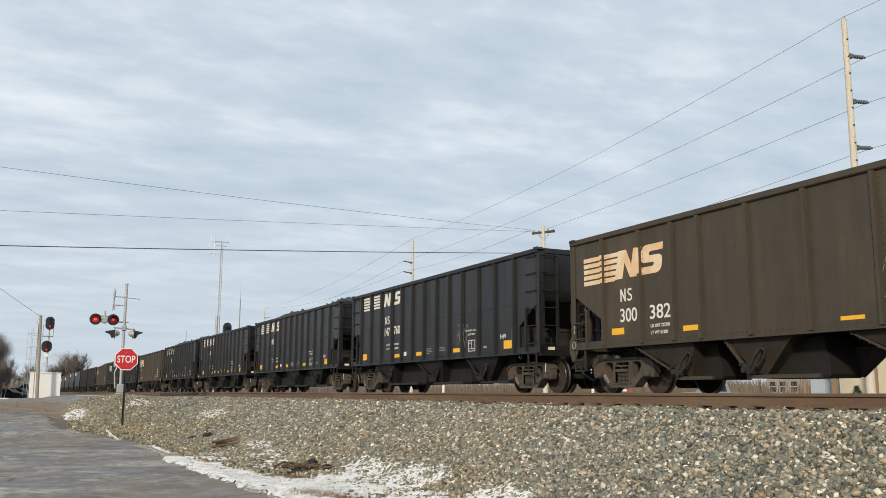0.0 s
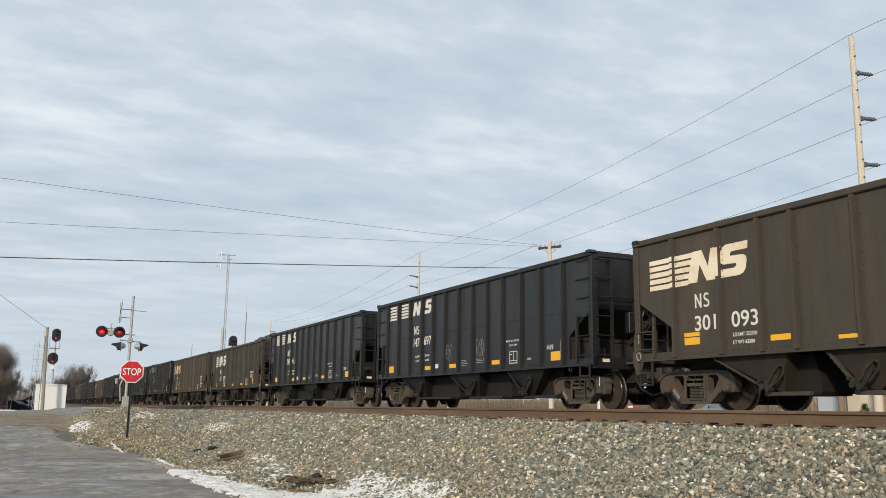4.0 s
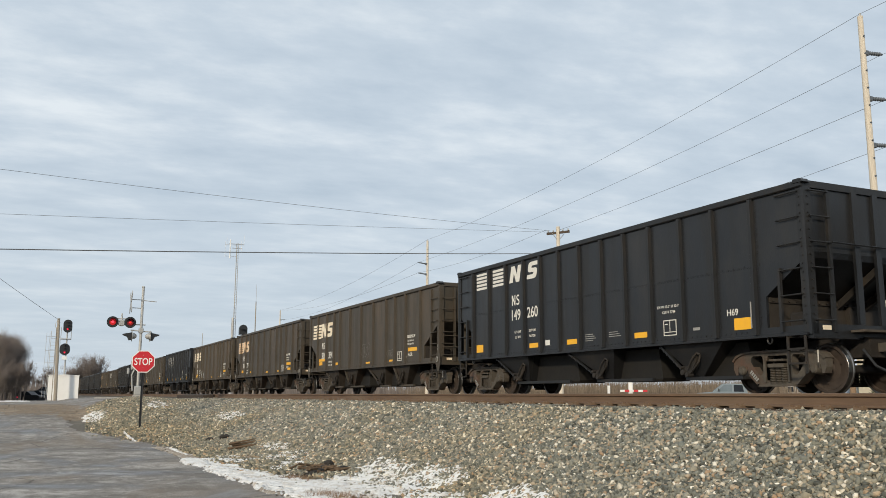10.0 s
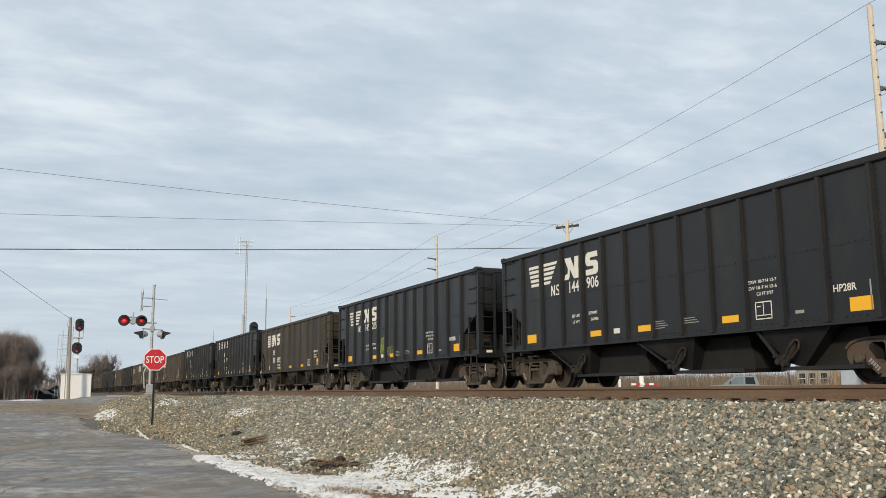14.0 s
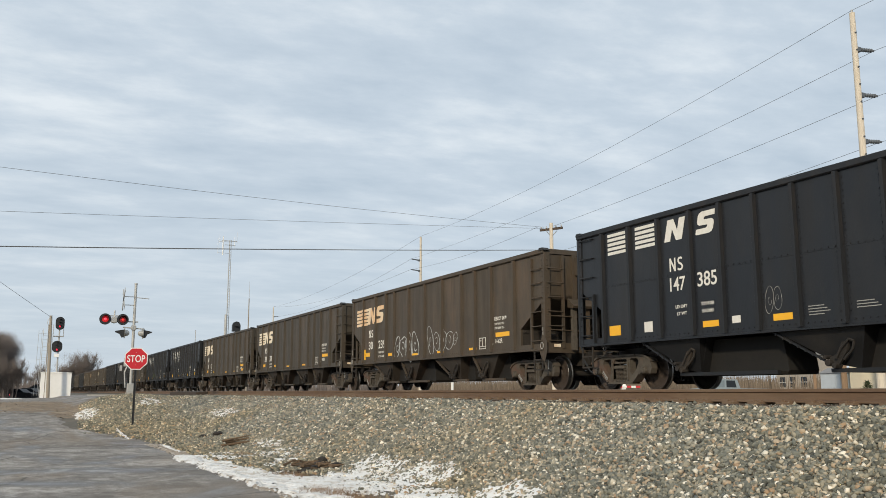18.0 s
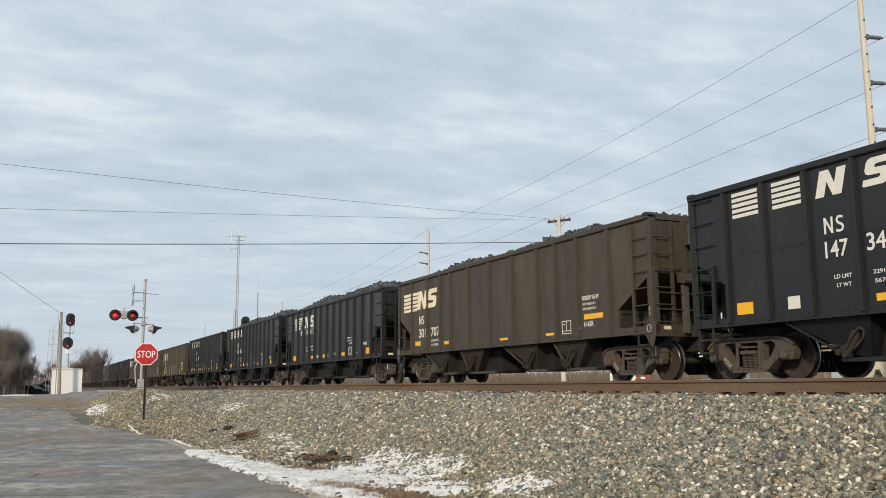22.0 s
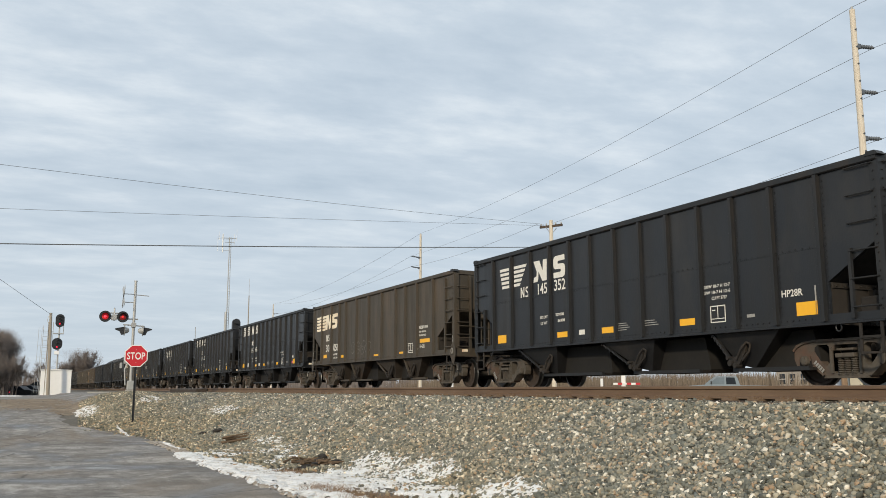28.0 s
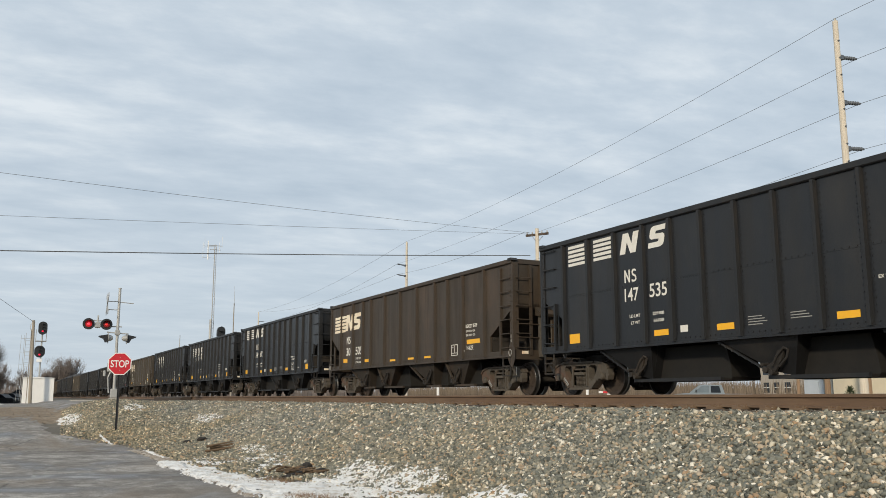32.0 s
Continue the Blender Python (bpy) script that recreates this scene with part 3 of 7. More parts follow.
def make_ballast():
    rng = np.random.default_rng(11)
    P, S = [], []
    for (x0, x1, y0, y1, cell, lo, hi) in ((4.0, 9.32, 4.0, 17.0, 0.033, 0.024, 0.050), (4.0, 9.32, 17.0, 27.0, 0.042, 0.032, 0.066), (1.0, 9.32, 27.0, 48.4, 0.050, 0.032, 0.060)):
        xs, ys = np.meshgrid(np.arange(x0, x1, cell), np.arange(y0, y1, cell))
        x = xs.ravel() + rng.uniform(-0.6, 0.6, xs.size) * cell
        y = ys.ravel() + rng.uniform(-0.6, 0.6, xs.size) * cell
        ok = (x > np.tan(np.radians(7)) * y * 0.5) & (x < y * np.tan(np.radians(57)) + 0.2)
        fringe = road_edge(y) + 0.15 + 1.3 * smooth01((20 - y) / 6) * (y < 30) + 0.35 * wave(x, y, 1.1, 1.0)
        dens = np.maximum(np.clip((x - fringe) / 1.1, 0, 1) ** 0.7, 0.10 * np.clip((x - fringe + 1.0) / 1.0, 0, 1) ** 2)
        ok &= rng.uniform(size=x.size) < dens
        x, y = x[ok], y[ok]
        z = ground_z(x, y) + 0.025 * wave(x, y, 1.3) + rng.uniform(-0.014, 0.024, x.size) + 0.012 * np.clip((x - 8.75) / 0.3, 0, 1)
        P.append(np.stack([x, y, z], 1))
        S.append(rng.uniform(lo, hi, x.size) * np.where(rng.uniform(size=x.size) < 0.06, 1.35, 1.0))
    tagged(scatter("ballast", np.concatenate(P), np.concatenate(S), STONE, len(P[0])), "grey and tan crushed stone ballast", "ballast", kind="stuff")


SNOW_SPOTS = [  # patches: centre x, y, half sizes along x, y; several lobes make one patch
    [(3.95, 17.0, 0.50, 4.6), (4.2, 13.4, 0.55, 2.4), (4.9, 14.6, 0.85, 2.0), (5.6, 14.0, 0.55, 1.6), (6.15, 13.3, 0.42, 1.0), (4.7, 21.2, 0.55, 1.5), (5.6, 20.6, 0.60, 1.2), (5.5, 11.9, 0.40, 0.8), (3.6, 20.2, 0.3, 1.4), (5.25, 18.6, 0.55, 1.3), (6.0, 15.4, 0.5, 1.2)],
    [(5.95, 22.7, 0.28, 1.2)], [(6.02, 10.5, 0.34, 0.75)], [(6.55, 30.9, 0.45, 1.3)], [(2.66, 38.3, 0.45, 1.5)], [(5.1, 38.3, 0.45, 1.3)], [(5.9, 43.8, 0.9, 0.8)], [(3.85, 24.8, 0.07, 1.8)], [(3.25, 31.0, 0.06, 2.2)], [(-0.6, 66.0, 0.9, 3.0)], [(6.5, 46.4, 1.1, 0.35)]]
BARE_SPOTS = [(5.55, 17.4, 0.50, 1.3), (5.0, 16.3, 0.35, 0.7), (4.75, 12.1, 0.30, 0.6), (4.95, 19.8, 0.28, 0.7), (5.1, 38.6, 0.12, 0.5), (4.4, 18.6, 0.18, 0.6)]


def make_snow():
    """Snow and slush thin out and sink into the ground at their edges."""
    cell = 0.04

    def sheet(name, lobes, mat, thick, label, category="snow", group="snow patches by the road"):
        x0, x1 = min(c[0] - c[2] * 1.5 for c in lobes), max(c[0] + c[2] * 1.5 for c in lobes)
        y0, y1 = min(c[1] - c[3] * 1.5 for c in lobes), max(c[1] + c[3] * 1.5 for c in lobes)
        X, Y = np.meshgrid(np.arange(x0, x1, cell), np.arange(y0, y1, cell))
        m = np.full(X.shape, -9.0)
        for cx, cy, rx, ry in lobes:
            m = np.maximum(m, 1 - ((X - cx) / rx) ** 2 - ((Y - cy) / ry) ** 2)
        if mat is SNOW:
            for cx, cy, rx, ry in BARE_SPOTS:
                m = np.minimum(m, (((X - cx) / rx) ** 2 + ((Y - cy) / ry) ** 2 - 1) * 0.8)
        rough = np.random.default_rng(len(lobes)).normal(0, 1, X.shape)
        m = np.minimum(m, 0.6) + 0.27 * rough + 0.34 * wave(X, Y, 2.4, 0.6) + 0.46 * wave(X * 1.3, Y * 0.8, 6.3, 2.1) + 0.30 * wave(X * 1.2, Y, 13.0, 1.0) - 0.10
        if mat is not SNOW:
            m = m - 0.34 + 0.45 * wave(X * 0.8, Y * 2.2, 3.7, 4.0)
        base = ground_z(X, Y) + np.where(X > road_edge(Y) - 0.02, 0.025 * wave(X, Y, 1.3), 0.028 + 0.012 * wave(X, Y, 0.8))
        Z = base + np.clip(m * thick, -0.09, thick * 0.55) + 0.005 * wave(X, Y, 9.0)
        inside = m > -0.6
        keep = inside[:-1, :-1] & inside[1:, 1:] & inside[:-1, 1:] & inside[1:, :-1]
        if keep.any():
            tagged(new(name, grid_mesh(name, X, Y, Z, mat, keep)), label, category, group)

    for lobes in SNOW_SPOTS:
        sheet("snow_patch", lobes, SNOW, 0.08, "thin patch of old melting snow on the gravel")
    sheet("mud_patch", [(0.6, 45.0, 2.6, 4.5), (2.2, 40.5, 1.0, 3.0), (-3.5, 47.0, 2.2, 3.0)], MUDTAN, 0.035, "brown mud carried onto the asphalt by the crossing", "mud", "")
    ys = [9.5 + 1.1 * i for i in range(16)]
    sheet("slush_strip", [(float(road_edge(y)) + 0.02, y, 0.30, 1.0) for y in ys], SLUSH, 0.045, "strip of brown dirty slush along the road edge")


# ---------------------------------------------------------------- tracks
def rail_mesh(y0, y1):
    prof = [(-0.076, -0.18), (0.076, -0.18), (0.076, -0.165), (0.012, -0.145), (0.010, -0.055), (0.038, -0.040), (0.038, -0.004), (0.030, 0.0), (-0.030, 0.0), (-0.038, -0.004), (-0.038, -0.040), (-0.010, -0.055), (-0.012, -0.145), (-0.076, -0.165)]
    return finish(prism(B(), prof, "y", y0, y1), "rail", RAIL)


def make_track(cx, name, label):
    tr = empty(name, (cx, 0, 0), label=label, category="railway track", kind="structure")
    me = rail_mesh(-60, 1500)
    top = finish(box(B(), -0.028, 0.028, -60, 1500, 0.0, 0.0015), "rail_head", RAILTOP)
    for sx in (-0.7525, 0.7525):
        r = part("rail", me, None, tr, loc=(sx, 0, 0))
        part("rail_head", top, None, r)
    tie = finish(box(B(), -1.3, 1.3, -0.11, 0.11, -0.36, -0.205, 0.012), "tie", TIE)
    bm = B()
    box(bm, -0.19, 0.19, -0.10, 0.10, -0.207, -0.178)
    for sx in (-0.095, 0.095):
        for sy in (-0.06, 0.06):
            box(bm, sx - 0.02, sx + 0.02, sy - 0.015, sy + 0.015, -0.178, -0.150)
    plate = finish(bm, "tie_plate", RAIL)
    ys = [3.0 + 0.52 * i for i in range(87)]
    for y in ys:
        t = part("tie", tie, None, tr, loc=(random.uniform(-0.04, 0.04), y + random.uniform(-0.03, 0.03), random.uniform(-0.012, 0.006)))
        for sx in (-0.7525, 0.7525) if cx < 12 else ():
            part("tie_plate", plate, None, t, loc=(sx - t.location.x, 0, -t.location.z))


# ---------------------------------------------------------------- hopper cars
TEXTS = {}


def text_mesh(body, height, mat, width=0.0):
    key = (body, height, mat.name, width)
    if key not in TEXTS:
        cu = bpy.data.curves.new("text", "FONT")
        cu.body, cu.size, cu.extrude, cu.offset = body, 1.0, 0.004, 0.012
        ob = bpy.data.objects.new("text", cu)
        me = bpy.data.meshes.new_from_object(ob)
        co = np.empty(len(me.vertices) * 3)
        me.vertices.foreach_get("co", co)
        co = co.reshape(-1, 3)
        lo, hi = co.min(0), co.max(0)
        k = height / (hi[1] - lo[1])
        kx = width / (hi[0] - lo[0]) if width else k
        co = (co - lo) * (kx, k, 1.0)
        co[:, 2] *= 0.4
        me.vertices.foreach_set("co", co.reshape(-1))
        me.materials.append(mat)
        bpy.data.objects.remove(ob)
        bpy.data.curves.remove(cu)
        TEXTS[key] = me
    return TEXTS[key]


SIDE = Matrix(((0, 0, -1, 0), (-1, 0, 0, 0), (0, 1, 0, 0), (0, 0, 0, 1)))   # reads from front to rear on the near side
PLATE = -1.56            # outer face of the side plates


def lettering(name, body, height, y, z, car, mat=None, width=0.0, label=""):
    ob = part(name, text_mesh(body, height, mat or WHITE, width), None, car, label)
    ob.matrix_local = Matrix.Translation((PLATE - 0.004, y + 0.07, z)) @ SIDE
    return ob


def flat(name, polys, mat, car, proud=0.006, label=""):
    """Painted shapes on the near side: polygons in (y, z)."""
    bm = B()
    shift = 0.0 if proud > 0.02 else 0.07
    for poly in polys:
        prism(bm, [(y + shift, z) for y, z in poly], "x", PLATE - proud, PLATE - 0.001)
    return part(name, bm, mat, car, label)


def rect(y0, y1, z0, z1):
    return [(y0, z0), (y0, z1), (y1, z1), (y1, z0)]


def slab(y, z, w, h, lean, outline):
    """One slanted logo block from its outline in unit size."""
    return [[(y - a * w - b * lean, z + b * h) for a, b in outline]]


BLOCK_ONE = [(0.0, 0.0), (0.0, 1.0), (0.34, 1.0), (0.66, 0.44), (0.66, 1.0), (1.0, 1.0), (1.0, 0.0), (0.68, 0.0), (0.34, 0.56), (0.34, 0.0)]
BLOCK_BITTEN = [(0.0, 0.0), (0.04, 0.22), (0.24, 0.28), (0.25, 0.5), (0.08, 0.82), (0.0, 1.0), (0.44, 1.0), (0.70, 0.46), (0.72, 1.0), (1.0, 1.0), (1.0, 0.0), (0.68, 0.0), (0.38, 0.50), (0.36, 0.12), (0.30, 0.0)]
BLOCK_TWO = [(0.0, 0.03), (0.0, 0.25), (0.58, 0.25), (0.65, 0.30), (0.63, 0.38), (0.16, 0.40), (0.04, 0.47), (0.0, 0.58), (0.0, 0.82), (0.05, 0.94), (0.18, 1.0), (0.96, 1.0), (0.98, 0.76), (0.42, 0.76), (0.36, 0.71), (0.38, 0.63), (0.84, 0.61), (0.96, 0.54), (1.0, 0.42), (1.0, 0.18), (0.94, 0.06), (0.80, 0.0), (0.06, 0.0)]


MARK_ONE = [(0.0, 0.0), (0.0, 1.0), (0.20, 1.0), (0.79, 0.30), (0.79, 1.0), (1.0, 1.0), (1.0, 0.0), (0.80, 0.0), (0.21, 0.70), (0.21, 0.0)]
MARK_TWO = [(0.0, 0.07), (0.04, 0.22), (0.36, 0.14), (0.64, 0.15), (0.77, 0.26), (0.66, 0.38), (0.20, 0.52), (0.05, 0.66), (0.07, 0.85), (0.26, 0.98), (0.62, 1.0), (0.90, 0.94), (0.86, 0.80), (0.58, 0.86), (0.36, 0.84), (0.26, 0.73), (0.38, 0.63), (0.80, 0.50), (0.97, 0.36), (0.96, 0.17), (0.78, 0.03), (0.44, 0.0), (0.18, 0.01)]


def slab_n(y, z, w, h, lean):
    return slab(y, z, w, h, lean, BLOCK_ONE)


def slab_s(y, z, w, h, lean):
    return slab(y, z, w, h, lean, BLOCK_TWO)


def stroke(bm, pts, thick, depth):
    """One sprayed ribbon, each step a hair prouder than the last."""
    left, right = [], []
    for k, (ya, za) in enumerate(pts):
        p, q = pts[max(0, k - 1)], pts[min(len(pts) - 1, k + 1)]
        d = math.hypot(q[0] - p[0], q[1] - p[1]) or 1
        w = thick * (0.75 + 0.35 * math.sin(k * 0.55 + depth * 900))
        u, v = -(q[1] - p[1]) / d * w / 2, (q[0] - p[0]) / d * w / 2
        x = PLATE - 0.003 - 0.0002 * k - depth
        left.append(bm.verts.new((x, ya + u, za + v)))
        right.append(bm.verts.new((x, ya - u, za - v)))
    for k in range(len(pts) - 1):
        bm.faces.new((left[k], left[k + 1], right[k + 1], right[k]))


def graffiti(car, y, z, w, h, mat, n, seed, thick=0.022):
    """Loose sprayed bubbles, curls and hooks that spell nothing."""
    rng = random.Random(seed)
    bm = B()
    for i in range(n):
        cx, cz = y - w * (i + 0.5) / n, z + h * rng.uniform(0.42, 0.58)
        rx, rz, tilt = w / n * rng.uniform(0.42, 0.6), h * rng.uniform(0.36, 0.5), rng.uniform(-0.25, 0.25)
        m = rng.choice((2, 3))
        dent, turn = rng.uniform(0.10, 0.25), rng.uniform(0, 6.28)
        pts = []
        for k in range(43):
            a = turn + k * 0.15
            r = 1 + dent * math.sin(m * a + turn)
            c, e = math.cos(a) * rx * r, math.sin(a) * rz * r
            pts.append((cx + c + e * tilt, cz + e))
        stroke(bm, pts, thick, 0.0001 * i)
        # an inner curl
        pts = [(cx + math.cos(turn + k * 0.3) * rx * (0.5 - 0.022 * k), cz + math.sin(turn + k * 0.3) * rz * (0.5 - 0.022 * k)) for k in range(18)]
        stroke(bm, pts, thick * 0.8, 0.0001 * i + 0.00005)
    part("graffiti", bm, mat, car, "loose sprayed graffiti strokes")


TRUCK = {}


def build_truck_meshes():
    half = [(0.0, 0.885), (0.64, 0.885), (0.90, 0.855), (1.05, 0.79), (1.13, 0.69), (1.14, 0.50), (1.09, 0.37), (1.03, 0.37), (1.02, 0.56), (0.76, 0.56), (0.75, 0.40), (0.68, 0.34), (0.50, 0.16), (0.42, 0.12), (0.0, 0.12)]
    window = [(0.36, 0.74), (0.40, 0.785), (0.60, 0.785), (0.67, 0.74), (0.68, 0.66), (0.56, 0.46), (0.47, 0.36), (0.41, 0.36), (0.36, 0.42)]
    nest = [(-0.25, 0.21), (0.25, 0.21), (0.27, 0.24), (0.27, 0.66), (0.23, 0.775), (-0.23, 0.775), (-0.27, 0.66), (-0.27, 0.24)]
    outer = half + [(-y, z) for y, z in half[-2:0:-1]]
    loops = [outer, window, [(-y, z) for y, z in window], nest]
    f = B()
    skins = []
    for x in (-0.085, 0.085):
        vs = [f.verts.new((x, y, z)) for loop in loops for y, z in loop]
        for tri in tessellate_polygon([[Vector((y, z, 0)) for y, z in loop] for loop in loops]):
            f.faces.new([vs[k] for k in tri])
        skins.append(vs)
    at = 0
    for loop in loops:
        n = len(loop)
        for k in range(n):
            p, q = at + k, at + (k + 1) % n
            f.faces.new((skins[0][p], skins[0][q], skins[1][q], skins[1][p]))
        at += n
    # flanges: along the top, round the spring seat, down the slanted tension members
    prism(f, [(-0.60, 0.85), (-0.58, 0.895), (0.58, 0.895), (0.60, 0.85)], "x", -0.13, 0.13)
    prism(f, [(-0.46, 0.105), (-0.42, 0.15), (0.42, 0.15), (0.46, 0.105)], "x", -0.14, 0.14)
    for s in (-1, 1):
        prism(f, [(s * y, z) for y, z in ((0.50, 0.15), (0.70, 0.35), (0.67, 0.38), (0.46, 0.17))], "x", -0.125, 0.125)
        prism(f, [(s * y, z) for y, z in ((0.60, 0.86), (0.89, 0.82), (1.04, 0.75), (1.12, 0.66), (1.15, 0.69), (1.06, 0.80), (0.91, 0.865), (0.61, 0.895))], "x", -0.12, 0.12)
        prism(f, [(s * y, z) for y, z in ((0.27, 0.20), (0.27, 0.70), (0.32, 0.70), (0.32, 0.20))], "x", -0.12, 0.12)
        for z in (0.63, 0.71):
            rod(f, (-0.125, s * 0.30, z), (-0.10, s * 0.30, z), 0.02, n=6)
    box(f, -0.15, 0.10, -0.20, 0.20, 0.51, 0.60, 0.015)
    box(f, -0.13, 0.10, -0.17, 0.17, 0.65, 0.70, 0.01)
    for a in (-0.889, 0.889):
        prism(f, [(a - 0.115, 0.46), (a - 0.118, 0.558), (a + 0.118, 0.558), (a + 0.115, 0.46)], "x", -0.09, 0.09)
    for v in f.verts:
        v.co.z = 0.155 + (v.co.z - 0.12) * 0.87 if v.co.z > 0.10 else v.co.z + 0.03
    TRUCK["side_frame"] = finish(f, "side_frame", RUSTY)
    # stencilled digits on the slanted member stand as short bars
    bm = B()
    for k in range(5):
        y, z = 0.50 + 0.038 * k, 0.235 + 0.037 * k
        prism(bm, [(y, z), (y + 0.024, z + 0.027), (y - 0.035, z + 0.08), (y - 0.059, z + 0.053)], "x", -0.130, -0.126)
    TRUCK["frame_mark"] = finish(bm, "frame_mark", BAR)
    sp = B()
    for yy in (-0.14, 0.0, 0.14):
        prof = [(0.17 + 0.0155 * i, 0.072 if i % 2 else 0.048) for i in range(22)]
        lathe(sp, prof, (-0.05, yy, 0), "z", 10)
    box(sp, -0.12, 0.07, -0.22, 0.22, 0.15, 0.175)
    TRUCK["spring_nest"] = finish(sp, "spring_nest", RUSTY)
    bo = B()
    prism(bo, [(-0.20, 0.56), (-0.22, 0.66), (-0.14, 0.78), (0.14, 0.78), (0.22, 0.66), (0.20, 0.56)], "x", -0.62, 0.62)
    box(bo, -0.4, 0.4, -0.24, 0.24, 0.62, 0.86)
    TRUCK["bolster"] = finish(bo, "bolster", RUSTY)
    w = B()
    rod(w, (-1.02, 0, 0), (1.02, 0, 0), 0.075, n=12)
    TRUCK["wheelset"] = finish(w, "wheelset", GRIME)
    for side, s in (("near", -1), ("far", 1)):
        wh = B()
        prof = [(0.66, 0.12), (0.665, 0.20), (0.70, 0.26), (0.70, 0.38), (0.675, 0.40), (0.675, 0.452)]
        prof2 = [(0.80, 0.448), (0.80, 0.395), (0.765, 0.37), (0.755, 0.24), (0.78, 0.14), (0.82, 0.12)]
        lathe(wh, [(a * s, r) for a, r in prof + prof2], (0, 0, 0), "x", 32)
        # lightening spots on the plate make the turning visible
        for k in range(3):
            an = k * 2.1 + 0.4
            rod(wh, (s * 0.75, math.cos(an) * 0.27, math.sin(an) * 0.27), (s * 0.775, math.cos(an) * 0.27, math.sin(an) * 0.27), 0.022, n=6)
        TRUCK["wheel_" + side] = finish(wh, "wheel", WHEEL)
        td = B()
        lathe(td, [(a * s, r) for a, r in ((0.668, 0.440), (0.668, 0.478), (0.680, 0.486), (0.695, 0.480), (0.703, 0.4605), (0.802, 0.4555), (0.804, 0.4535))], (0, 0, 0), "x", 36, caps=False)
        TRUCK["tread_" + side] = finish(td, "tread", TREAD)
    c = B()
    lathe(c, [(-1.19, 0.055), (-1.17, 0.085), (-1.10, 0.098), (-0.98, 0.113), (-0.96, 0.113)], (0, 0, 0), "x", 16)
    for i in range(3):
        a = i * 2.094
        rod(c, (-1.20, math.cos(a) * 0.06, math.sin(a) * 0.06), (-1.17, math.cos(a) * 0.06, math.sin(a) * 0.06), 0.014, n=6)
    TRUCK["bearing_cap"] = finish(c, "bearing_cap", RUSTY)
    bs = B()
    prism(bs, [(0.0, 0.30), (0.05, 0.62), (0.10, 0.62), (0.06, 0.28)], "x", -0.86, 0.86)
    TRUCK["brake_beam"] = finish(bs, "brake_beam", GRIME)


def truck(car, y, plain=False):
    t = part("truck", TRUCK["bolster"], None, car, "rusty three-piece freight truck", loc=(0, y, 0))
    for sx in (-1, 1):
        part("side_frame", TRUCK["side_frame"], None, t, loc=(sx * 1.04, 0, 0))
        if plain:
            continue
        if sx < 0:
            part("frame_mark", TRUCK["frame_mark"], None, t, "white stencilled digits", loc=(sx * 1.04, 0, 0))
        part("spring_nest", TRUCK["spring_nest"], None, t, loc=(sx * 1.04, 0, 0))
    for a in (-0.889, 0.889):
        wheelset(t, a)
        if not plain:
            part("bearing_cap", TRUCK["bearing_cap"], None, t, loc=(0, a, 0.457))
    if not plain:
        part("brake_beam", TRUCK["brake_beam"], None, t, loc=(0, 0.24, 0))
    return t


def wheelset(t, a):
    """One turning wheelset in one mesh: axle, two wheels, bright treads."""
    if "set" not in TRUCK:
        bm = bmesh.new()
        for i, k in enumerate(("wheelset", "wheel_near", "wheel_far", "tread_near", "tread_far")):
            n0 = len(bm.faces)
            bm.from_mesh(TRUCK[k])
            bm.faces.ensure_lookup_table()
            for f in bm.faces[n0:]:
                f.material_index = 0 if i < 1 else (1 if i < 3 else 2)
        me = bpy.data.meshes.new("wheelset")
        bm.to_mesh(me)
        bm.free()
        for m in (GRIME, WHEEL, TREAD):
            me.materials.append(m)
        TRUCK["set"] = me
    return part("wheelset", TRUCK["set"], None, t, "brown steel wheels with bright treads", loc=(0, a, 0.457))


KINDS = {
    "brown": dict(paint=BROWN, L=14.82, top=3.755, ribs=(-1.25, -2.61, -3.67, -4.48, -5.81, -7.19, -8.59, -9.98, -10.89, -11.92, -13.26), cut=1.25, z1=1.66, z2=2.40, trucks=(-1.32, -13.42),
                  bays=((-2.28, -3.65, -3.9, -4.15, -4.5), (-5.03, -5.62, -5.9, -6.7, -7.1), (-7.88, -9.2, -9.5, -9.75, -10.0), (-10.6, -11.2, -11.5, -12.2, -12.3)), label="weathered brown steel coal hopper car with a faded cream logo"),
    "black": dict(paint=BLACK, L=13.93, top=3.845, ribs=(-0.99, -2.02, -3.04, -4.06, -4.94, -5.85, -6.80, -7.76, -8.67, -9.60, -10.63, -11.62, -12.69), cut=0.99, z1=1.80, z2=2.43, trucks=(-0.96, -12.70),
                  bays=((-2.3, -3.55, -3.95, -4.1, -6.0), (-6.1, -7.4, -7.8, -8.05, -9.3), (-9.75, -10.6, -10.9, -11.7, -12.05)), label="black steel coal hopper car with white striped logo"),
    "slanted": dict(paint=BLACK, L=14.05, top=3.815, ribs=(-1.12, -2.17, -3.19, -4.16, -5.08, -5.98, -6.96, -7.92, -8.86, -9.82, -10.78, -11.78, -12.85), cut=1.1, z1=1.78, z2=2.43, trucks=(-1.0, -12.85),
                    bays=((-2.4, -3.7, -4.1, -4.3, -6.1), (-6.25, -7.5, -7.9, -8.2, -9.45), (-10.0, -10.6, -10.95, -11.75, -12.25)), label="black steel coal hopper car with slanted white logo blocks"),
}
short = dict(KINDS["black"])
